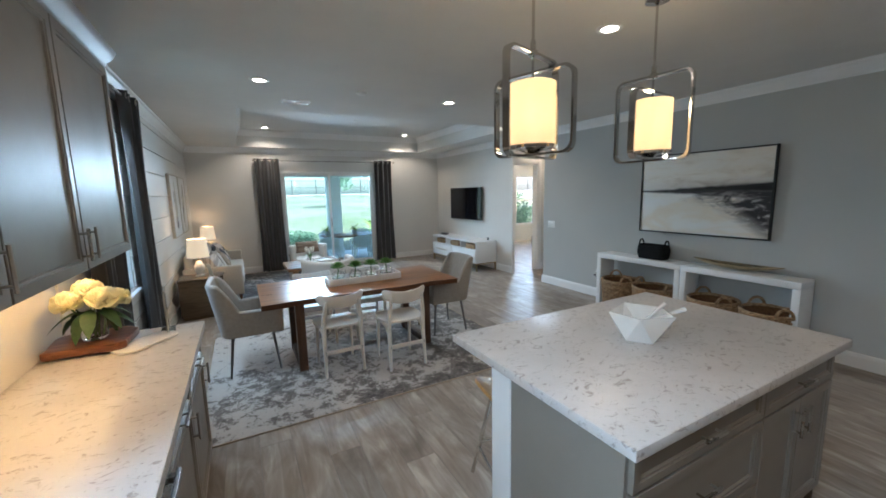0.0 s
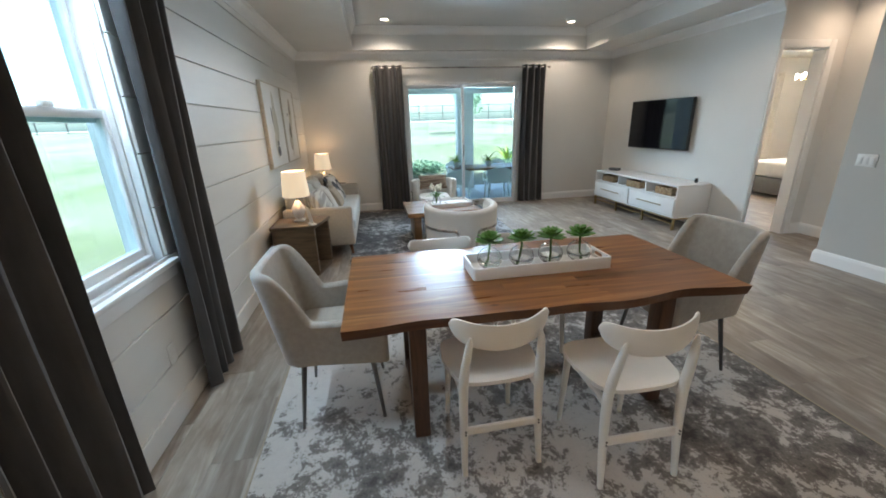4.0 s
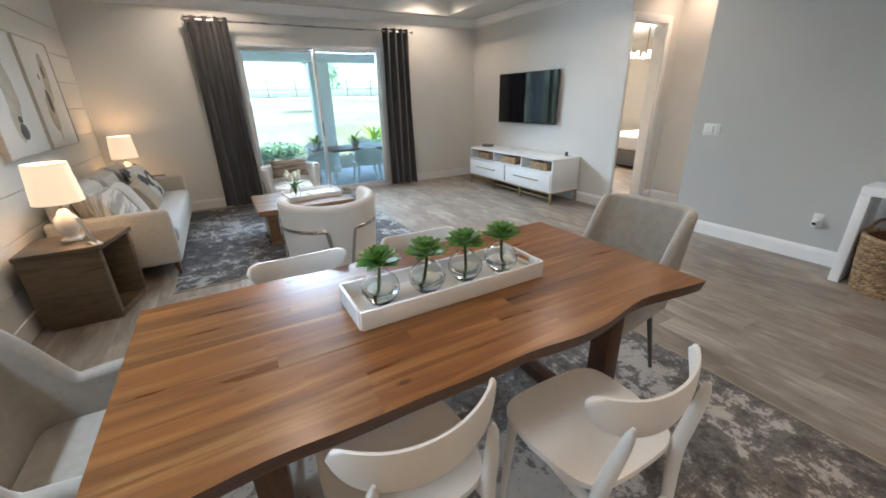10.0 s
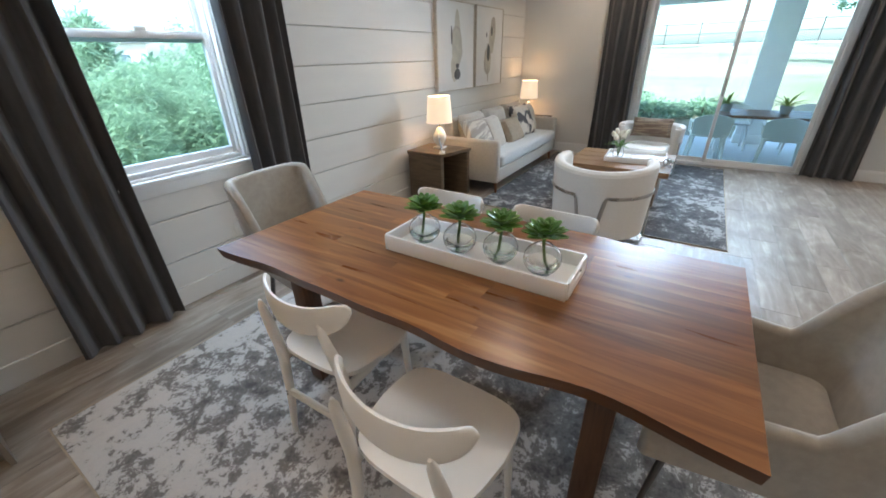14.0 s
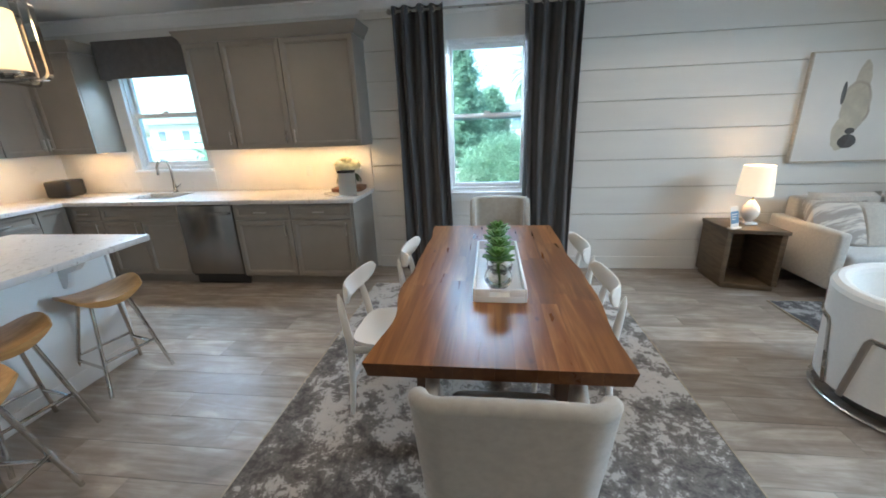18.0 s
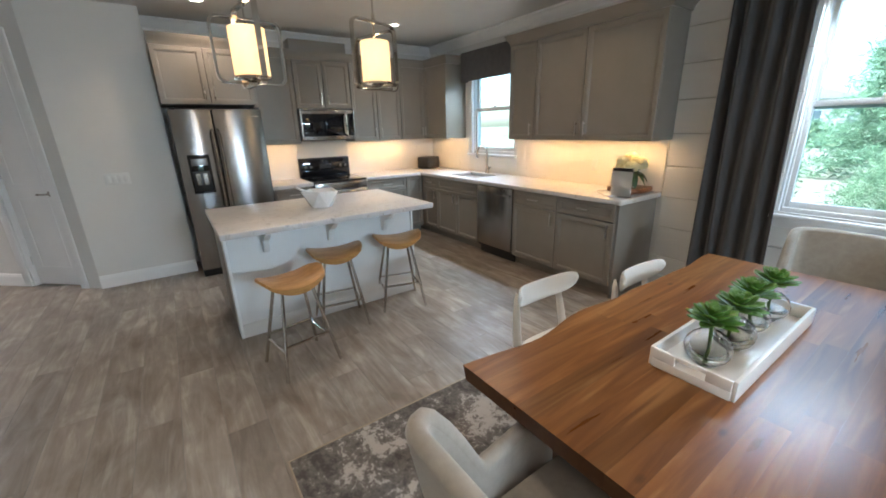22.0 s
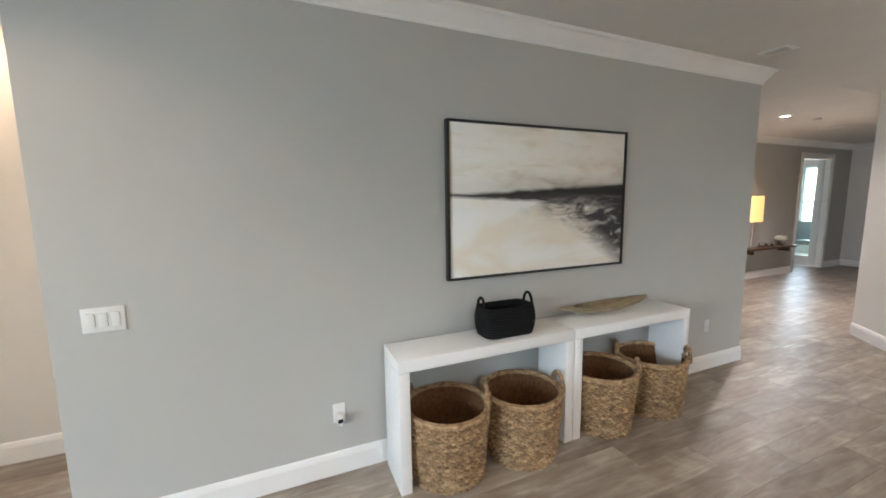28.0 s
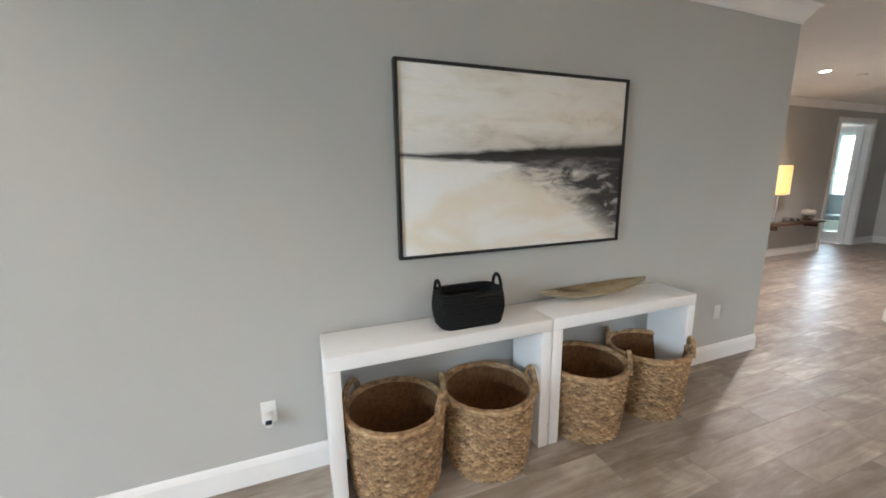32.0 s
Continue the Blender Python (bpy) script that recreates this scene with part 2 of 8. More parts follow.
def mat(name, c1, c2=None, rough=0.5, metal=0.0, scale=4, detail=5, stretch=(1, 1, 1), bumps=0.0, bscale=90, bstretch=None, rvar=0.08, dist=0.0, lo=0.35, hi=0.65, spec=0.5, sheen=0.0, coat=0.0, rand=0.0, bdist=0.004):
    m, nt, b = blank(name)
    v = coords(nt, stretch)
    n = noise_at(nt, v, scale, detail, 0.6, dist)
    c2 = c2 or tuple(x * 0.93 for x in c1)
    col = ramp(nt, n, [(lo, c1), (hi, c2)])
    if rand:
        h = nt.nodes.new("ShaderNodeHueSaturation")
        nt.links.new(mathn(nt, "MULTIPLY_ADD", piece_random(nt), rand, 1 - rand / 2), h.inputs["Value"])
        nt.links.new(col, h.inputs["Color"])
        col = h.outputs[0]
    nt.links.new(col, b.inputs["Base Color"])
    nt.links.new(mathn(nt, "MULTIPLY_ADD", n, rvar * 2, rough - rvar), b.inputs["Roughness"])
    b.inputs["Metallic"].default_value = metal
    b.inputs["Specular IOR Level"].default_value = spec
    if sheen:
        b.inputs["Sheen Weight"].default_value = sheen
        b.inputs["Sheen Roughness"].default_value = 0.5
    if coat:
        b.inputs["Coat Weight"].default_value = coat
        b.inputs["Coat Roughness"].default_value = 0.15
    if bumps:
        bv = coords(nt, bstretch or (1, 1, 1))
        bump(nt, b, noise_at(nt, bv, bscale, 3), bumps, bdist)
    return m


def glow(name, color, strength):
    m, nt, b = blank(name)
    b.inputs["Base Color"].default_value = (*color, 1)
    b.inputs["Emission Color"].default_value = (*color, 1)
    b.inputs["Emission Strength"].default_value = strength
    return m


def glass(name, tint=(1, 1, 1), ior=1.45, rough=0.0):
    m, nt, b = blank(name)
    b.inputs["Base Color"].default_value = (*tint, 1)
    b.inputs["Transmission Weight"].default_value = 1
    b.inputs["Roughness"].default_value = rough
    b.inputs["IOR"].default_value = ior
    return m


def thin_glass(name):
    """Flat window glass: clear, with a faint mirror."""
    m, nt, b = blank(name)
    out = nt.nodes["Material Output"]
    tr = nt.nodes.new("ShaderNodeBsdfTransparent")
    tr.inputs[0].default_value = (0.74, 0.89, 0.90, 1)
    gl = nt.nodes.new("ShaderNodeBsdfGlossy")
    gl.inputs["Roughness"].default_value = 0.02
    mx = nt.nodes.new("ShaderNodeMixShader")
    mx.inputs[0].default_value = 0.05
    nt.links.new(tr.outputs[0], mx.inputs[1])
    nt.links.new(gl.outputs[0], mx.inputs[2])
    nt.links.new(mx.outputs[0], out.inputs[0])
    return m


M = {}
M["wall"] = mat("wall_paint", (0.73, 0.71, 0.675), (0.70, 0.682, 0.65), 0.75, scale=1.5, bumps=0.06, bscale=160)
M["grey"] = mat("grey_wall_paint", (0.495, 0.488, 0.460), (0.475, 0.468, 0.442), 0.7, scale=1.2, bumps=0.06, bscale=160)
M["ceil"] = mat("ceiling_paint", (0.74, 0.73, 0.70), (0.71, 0.70, 0.672), 0.85, scale=2, bumps=0.25, bscale=60)
M["trim"] = mat("white_trim_paint", (0.86, 0.852, 0.835), (0.82, 0.812, 0.80), 0.38, scale=3)
M["ship"] = mat("shiplap_paint", (0.75, 0.73, 0.69), (0.71, 0.69, 0.655), 0.5, scale=2, stretch=(1, 0.4, 3), bumps=0.08, bscale=40, bstretch=(1, .2, 4), rand=0.05)
M["cab"] = mat("grey_cabinet_paint", (0.232, 0.205, 0.175), (0.213, 0.188, 0.160), 0.40, scale=3, bumps=0.03, bscale=200)
M["island_white"] = mat("island_white_paint", (0.76, 0.76, 0.75), (0.73, 0.73, 0.72), 0.4, scale=3)
M["splash"] = mat("backsplash_tile", (0.80, 0.76, 0.70), (0.77, 0.73, 0.67), 0.3, scale=5)
M["steel"] = mat("stainless_steel", (0.34, 0.33, 0.315), (0.305, 0.295, 0.285), 0.25, 1.0, scale=3, stretch=(40, 40, 0.5), rvar=0.03)
for nt0, bs0 in ((M["steel"].node_tree, M["steel"].node_tree.nodes["Principled BSDF"]),):
    tg0 = nt0.nodes.new("ShaderNodeTangent")
    tg0.direction_type, tg0.axis = "RADIAL", "Z"
    nt0.links.new(tg0.outputs[0], bs0.inputs["Tangent"])
    bs0.inputs["Anisotropic"].default_value = 0.8
    bs0.inputs["Anisotropic Rotation"].default_value = 0.25
M["dark_steel"] = mat("dark_stainless_steel", (0.19, 0.182, 0.175), (0.17, 0.163, 0.157), 0.34, 1.0, scale=3, stretch=(40, 40, 0.5), rvar=0.03)
M["chrome"] = mat("polished_chrome", (0.62, 0.60, 0.57), (0.58, 0.56, 0.53), 0.10, 1.0, rvar=0.03)
M["nickel"] = mat("brushed_nickel", (0.45, 0.42, 0.38), (0.40, 0.37, 0.34), 0.28, 1.0)
M["brass"] = mat("aged_brass", (0.40, 0.29, 0.14), (0.30, 0.21, 0.10), 0.32, 1.0, scale=12)
M["black"] = mat("black_plastic", (0.015, 0.015, 0.016), (0.02, 0.02, 0.02), 0.35)
M["black_glass"] = mat("black_glass", (0.006, 0.006, 0.008), None, 0.05, rvar=0.01)
M["white_paint"] = mat("white_lacquer", (0.86, 0.855, 0.845), (0.83, 0.825, 0.815), 0.3, scale=3)
M["chair_white"] = mat("painted_wood_offwhite", (0.79, 0.755, 0.70), (0.76, 0.725, 0.67), 0.42, scale=6, bumps=0.03, bscale=60)
M["fabric"] = mat("warm_grey_upholstery", (0.385, 0.350, 0.303), (0.335, 0.305, 0.262), 0.9, scale=30, bumps=0.35, bscale=500, sheen=0.4, bdist=0.002)
M["boucle"] = mat("white_boucle", (0.74, 0.715, 0.675), (0.71, 0.685, 0.645), 0.95, scale=60, bumps=0.25, bscale=260, sheen=0.3, bdist=0.002)
M["sofa"] = mat("linen_upholstery", (0.52, 0.48, 0.42), (0.46, 0.425, 0.375), 0.92, scale=40, bumps=0.4, bscale=500, sheen=0.3, bdist=0.002)
M["sofa_seat"] = mat("pale_blue_grey_linen", (0.55, 0.56, 0.55), (0.49, 0.50, 0.50), 0.92, scale=40, bumps=0.4, bscale=500, sheen=0.3, bdist=0.002)
M["curtain"] = mat("charcoal_curtain_cloth", (0.066, 0.063, 0.063), (0.048, 0.046, 0.047), 0.85, scale=15, stretch=(1, 1, .2), bumps=0.3, bscale=400, sheen=0.3, bdist=0.002)
M["valance"] = mat("slate_valance_cloth", (0.12, 0.115, 0.115), (0.10, 0.097, 0.097), 0.85, scale=15, bumps=0.3, bscale=400)
M["curtain_white"] = mat("white_curtain_cloth", (0.70, 0.66, 0.60), None, 0.9, scale=15)
M["shade"] = mat("linen_shade", (0.85, 0.75, 0.58), None, 0.8)
M["ceramic"] = mat("white_ceramic", (0.82, 0.80, 0.77), (0.78, 0.76, 0.73), 0.25, scale=8, coat=0.3)
M["dark_wood"] = mat("dark_walnut", (0.10, 0.048, 0.024), (0.055, 0.026, 0.014), 0.4, scale=5, stretch=(6, 6, 0.7), dist=1.5, bumps=0.1, bscale=20, bstretch=(8, 8, .6))
M["board"] = mat("acacia_board", (0.22, 0.085, 0.03), (0.10, 0.035, 0.014), 0.4, scale=6, stretch=(1, 7, 7), dist=1.2)
M["coffee_wood"] = mat("golden_brown_slab", (0.29, 0.155, 0.065), (0.17, 0.085, 0.036), 0.32, scale=4, stretch=(1, 7, 7), dist=0.8)
M["brown_wood"] = mat("weathered_brown_wood", (0.155, 0.105, 0.06), (0.085, 0.058, 0.034), 0.42, scale=4, stretch=(0.8, 0.8, 7), dist=1.0, bumps=0.15, bscale=20, bstretch=(1, 1, 10))
M["seat_wood"] = mat("oiled_oak_seat", (0.50, 0.265, 0.09), (0.34, 0.165, 0.052), 0.38, scale=4, stretch=(1, 9, 9), dist=0.8, coat=0.2)
M["glass"] = glass("clear_glass")
M["water"] = glass("clear_water", (0.97, 1.0, 0.98), 1.33)
M["pane"] = thin_glass("window_glass")
M["water"] = glass("water", (0.97, 1, 0.98), 1.33)
M["leaf"] = mat("succulent_leaf", (0.115, 0.255, 0.032), (0.050, 0.150, 0.018), 0.42, scale=30, lo=.3, hi=.7)
M["leaf_dull"] = mat("dull_green_leaf", (0.06, 0.12, 0.035), (0.035, 0.075, 0.022), 0.5, scale=25)
M["stem"] = mat("green_stem", (0.10, 0.20, 0.04), (0.06, 0.13, 0.03), 0.5, scale=30)
M["petal"] = mat("cream_petal", (0.85, 0.81, 0.57), (0.83, 0.76, 0.46), 0.6, scale=20)
M["petal_white"] = mat("white_petal", (0.82, 0.80, 0.72), (0.75, 0.74, 0.62), 0.6, scale=20)
M["rope_black"] = mat("black_rope", (0.006, 0.006, 0.0065), (0.011, 0.011, 0.011), 0.85, scale=60, spec=0.25, bumps=0.5, bscale=200)
M["dark_oil"] = mat("dark_scented_oil", (0.03, 0.035, 0.06), (0.02, 0.024, 0.04), 0.2)
M["gold"] = mat("hammered_gold_leaf", (0.70, 0.58, 0.40), (0.58, 0.46, 0.29), 0.16, 1.0, scale=20, bumps=0.3, bscale=60)
M["plastic"] = mat("white_plastic", (0.78, 0.77, 0.74), None, 0.35)
M["lamp_on"] = glow("downlight_glow", (1.0, 0.90, 0.74), 14 * GLOW)
M["shade_on"] = glow("pendant_glass_glow", (0.86, 0.66, 0.40), 0.66 * GLOW)
nt0 = M["shade_on"].node_tree
tl0 = nt0.nodes.new("ShaderNodeBsdfTranslucent")
tl0.inputs[0].default_value = (0.95, 0.87, 0.72, 1)
mx0 = nt0.nodes.new("ShaderNodeMixShader")
mx0.inputs[0].default_value = 0.55
nt0.links.new(nt0.nodes["Principled BSDF"].outputs[0], mx0.inputs[1])
nt0.links.new(tl0.outputs[0], mx0.inputs[2])
nt0.links.new(mx0.outputs[0], nt0.nodes["Material Output"].inputs[0])
M["table_shade"] = glow("lit_linen_shade", (1.0, 0.80, 0.54), 0.42 * GLOW)
M["amber_shade"] = glow("amber_lit_shade", (1.0, 0.58, 0.22), 0.42 * GLOW)
M["strip_on"] = glow("under_cabinet_strip", (1.0, 0.72, 0.36), 6 * GLOW)
M["concrete"] = mat("pale_concrete", (0.60, 0.59, 0.57), (0.54, 0.53, 0.51), 0.8, scale=2)


def leaf_mat(name, c1, c2):
    m, nt, b = blank(name)
    col = ramp(nt, piece_random(nt), [(0.0, c1), (1.0, c2)])
    nt.links.new(col, b.inputs["Base Color"])
    b.inputs["Roughness"].default_value = 0.6
    tl = nt.nodes.new("ShaderNodeBsdfTranslucent")
    nt.links.new(col, tl.inputs[0])
    mx = nt.nodes.new("ShaderNodeMixShader")
    mx.inputs[0].default_value = 0.45
    nt.links.new(b.outputs[0], mx.inputs[1])
    nt.links.new(tl.outputs[0], mx.inputs[2])
    nt.links.new(mx.outputs[0], nt.nodes["Material Output"].inputs[0])
    return m


M["bush"] = leaf_mat("shrub_leaf", (0.10, 0.18, 0.125), (0.29, 0.40, 0.245))
M["pine"] = leaf_mat("conifer_leaf", (0.15, 0.25, 0.17), (0.28, 0.40, 0.27))
M["palm"] = leaf_mat("palm_frond", (0.27, 0.35, 0.22), (0.40, 0.48, 0.31))
M["lime"] = leaf_mat("yellow_green_leaf", (0.30, 0.42, 0.06), (0.42, 0.50, 0.10))
M["bark"] = mat("bark", (0.16, 0.12, 0.09), (0.09, 0.07, 0.05), 0.9, scale=8, bumps=0.5, bscale=20)
M["roof"] = mat("slate_roof", (0.14, 0.14, 0.15), (0.10, 0.10, 0.11), 0.8, scale=3)
M["fence"] = mat("black_fence_metal", (0.03, 0.03, 0.032), None, 0.5)
M["far_glass"] = mat("distant_window_glass", (0.22, 0.26, 0.29), (0.16, 0.20, 0.23), 0.2, scale=1)
M["bed_grey"] = mat("grey_bed_cloth", (0.17, 0.17, 0.17), None, 0.9, scale=20)
M["linen_white"] = mat("white_linen", (0.76, 0.75, 0.73), (0.70, 0.69, 0.68), 0.9, scale=8)
M["pillow_stripe"] = mat("striped_pillow_cloth", (0.62, 0.58, 0.52), (0.34, 0.31, 0.28), 0.9, scale=3, stretch=(14, 1, 1), lo=.45, hi=.55)
M["pillow_blot"] = mat("patterned_pillow_cloth", (0.66, 0.63, 0.58), (0.10, 0.10, 0.11), 0.9, scale=7, detail=2, lo=.49, hi=.53)
M["pillow_tan"] = mat("tan_pillow_cloth", (0.40, 0.33, 0.25), (0.33, 0.27, 0.20), 0.9, scale=30)
M["pillow_dark"] = mat("brown_striped_pillow", (0.16, 0.11, 0.08), (0.36, 0.29, 0.22), 0.9, scale=4, stretch=(1, 1, 10), lo=.45, hi=.6)
M["frame_black"] = mat("black_frame", (0.014, 0.013, 0.012), None, 0.4)
M["frame_wood"] = mat("bleached_frame", (0.60, 0.55, 0.48), (0.50, 0.45, 0.38), 0.55, scale=8, stretch=(1, 1, 8))


def quartz():
    m, nt, b = blank("speckled_quartz")
    v = coords(nt)
    big = noise_at(nt, v, 3.5, 6, 0.65, 0.6)
    base = ramp(nt, big, [(0.3, (0.62, 0.59, 0.57)), (0.7, (0.53, 0.50, 0.48))])
    vein = noise_at(nt, coords(nt, (1.0, 1.5, 1.0)), 11, 9, 0.74, 2.2)
    k = ramp(nt, vein, [(0.385, (1, 1, 1)), (0.445, (0, 0, 0))])
    col = mixc(nt, mathn(nt, "MULTIPLY", k, 0.75), base, (0.24, 0.20, 0.175))
    fleck = noise_at(nt, v, 60, 3, 0.6, 0.5)
    k2 = ramp(nt, fleck, [(0.66, (0, 0, 0)), (0.72, (1, 1, 1))])
    col = mixc(nt, mathn(nt, "MULTIPLY", k2, 0.35), col, (0.80, 0.79, 0.77))
    nt.links.new(col, b.inputs["Base Color"])
    b.inputs["Roughness"].default_value = 0.33
    return m


def plank_mat():
    m, nt, b = blank("wood_look_porcelain")
    r = piece_random(nt)
    v = coords(nt, (7, 0.9, 1))
    off = nt.nodes.new("ShaderNodeVectorMath")
    off.operation = "ADD"
    cb = nt.nodes.new("ShaderNodeCombineXYZ")
    nt.links.new(mathn(nt, "MULTIPLY", r, 37.0), cb.inputs[0])
    nt.links.new(mathn(nt, "MULTIPLY", r, 91.0), cb.inputs[1])
    nt.links.new(v, off.inputs[0])
    nt.links.new(cb.outputs[0], off.inputs[1])
    g = noise_at(nt, off.outputs[0], 1.9, 6, 0.62, 1.3)
    w2 = coords(nt, (3.0, 1.5, 1))
    off2 = nt.nodes.new("ShaderNodeVectorMath")
    off2.operation = "ADD"
    nt.links.new(w2, off2.inputs[0])
    nt.links.new(cb.outputs[0], off2.inputs[1])
    cloud = noise_at(nt, off2.outputs[0], 1.5, 4, 0.55, 0.9)
    tone = mathn(nt, "ADD", mathn(nt, "MULTIPLY", g, 0.60), mathn(nt, "MULTIPLY", cloud, 0.60))
    col = ramp(nt, tone, [(0.38, (0.140, 0.110, 0.084)), (0.52, (0.196, 0.160, 0.129)), (0.63, (0.252, 0.213, 0.177)), (0.76, (0.355, 0.314, 0.271))])
    h = nt.nodes.new("ShaderNodeHueSaturation")
    nt.links.new(mathn(nt, "MULTIPLY_ADD", r, 0.36, 1.02), h.inputs["Value"])
    nt.links.new(col, h.inputs["Color"])
    nt.links.new(h.outputs[0], b.inputs["Base Color"])
    nt.links.new(mathn(nt, "MULTIPLY_ADD", g, 0.16, 0.33), b.inputs["Roughness"])
    b.inputs["Specular IOR Level"].default_value = 0.5
    bump(nt, b, g, 0.04, 0.004)
    return m


def rug_mat(name, light, mid, dark, cover, fall=0.0):
    """A worn, abrashed pattern of pale blotches over a dark ground."""
    m, nt, b = blank(name)
    v = coords(nt)
    big = noise_at(nt, v, 1.3, 3, 0.5, 0.4)
    a = noise_at(nt, v, 7.0, 9, 0.80, 0.25)
    c = noise_at(nt, coords(nt, (1.0, 0.7, 1.0)), 38, 5, 0.78)
    s = mathn(nt, "ADD", mathn(nt, "MULTIPLY", a, 0.75), mathn(nt, "MULTIPLY", c, 0.26))
    s = mathn(nt, "ADD", s, mathn(nt, "MULTIPLY", big, 0.35))
    sx = nt.nodes.new("ShaderNodeSeparateXYZ")
    nt.links.new(v, sx.inputs[0])
    s = mathn(nt, "MULTIPLY_ADD", sx.outputs[0], -fall, s)
    col = ramp(nt, s, [(cover - 0.09, dark), (cover - 0.02, mid), (cover + 0.015, mid), (cover + 0.035, light), (cover + 0.2, tuple(x * 1.1 for x in light))])
    weave = noise_at(nt, coords(nt, (1, 1, 1)), 330, 2)
    col = mixc(nt, mathn(nt, "MULTIPLY", weave, 0.25), col, tuple(x * 0.6 for x in mid))
    nt.links.new(col, b.inputs["Base Color"])
    b.inputs["Roughness"].default_value = 0.93
    bump(nt, b, mathn(nt, "ADD", weave, s), 0.4, 0.004)
    return m


def stave_mat():
    m, nt, b = blank("acacia_staves")
    r = piece_random(nt)
    v = coords(nt, (0.9, 11, 11))
    off = nt.nodes.new("ShaderNodeVectorMath")
    off.operation = "ADD"
    cb = nt.nodes.new("ShaderNodeCombineXYZ")
    nt.links.new(mathn(nt, "MULTIPLY", r, 53.0), cb.inputs[0])
    nt.links.new(mathn(nt, "MULTIPLY", r, 17.0), cb.inputs[1])
    nt.links.new(v, off.inputs[0])
    nt.links.new(cb.outputs[0], off.inputs[1])
    g = noise_at(nt, off.outputs[0], 1.7, 5, 0.55, 0.8)
    col = ramp(nt, g, [(0.26, (0.175, 0.060, 0.017)), (0.42, (0.215, 0.078, 0.021)), (0.58, (0.310, 0.125, 0.036)), (0.70, (0.42, 0.205, 0.075)), (0.80, (0.52, 0.31, 0.13))])
    h = nt.nodes.new("ShaderNodeHueSaturation")
    nt.links.new(mathn(nt, "MULTIPLY_ADD", r, 0.46, 0.52), h.inputs["Value"])
    nt.links.new(col, h.inputs["Color"])
    knot = nt.nodes.new("ShaderNodeTexVoronoi")
    knot.inputs["Scale"].default_value = 2.4
    nt.links.new(coords(nt, (1.3, 2.6, 0.01)), knot.inputs["Vector"])
    k = ramp(nt, knot.outputs["Distance"], [(0.03, (1, 1, 1)), (0.085, (0, 0, 0))])
    col = mixc(nt, mathn(nt, "MULTIPLY", k, 0.8), h.outputs[0], (0.05, 0.018, 0.008))
    sap = ramp(nt, noise_at(nt, coords(nt, (0.7, 9, 9)), 1.3, 3, 0.5, 0.2), [(0.62, (0, 0, 0)), (0.70, (1, 1, 1))])
    col = mixc(nt, mathn(nt, "MULTIPLY", sap, 0.45), col, (0.42, 0.20, 0.07))
    # darker brown on the upright faces
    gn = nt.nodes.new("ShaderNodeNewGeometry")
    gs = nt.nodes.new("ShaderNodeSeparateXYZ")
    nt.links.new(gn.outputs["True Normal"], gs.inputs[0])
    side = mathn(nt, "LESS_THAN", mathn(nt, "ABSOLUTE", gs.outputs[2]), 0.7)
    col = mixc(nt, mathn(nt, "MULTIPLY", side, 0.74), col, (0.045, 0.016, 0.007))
    nt.links.new(col, b.inputs["Base Color"])
    nt.links.new(mathn(nt, "MULTIPLY_ADD", g, 0.10, 0.24), b.inputs["Roughness"])
    b.inputs["Specular IOR Level"].default_value = 0.38
    bump(nt, b, g, 0.06, 0.003)
    return m


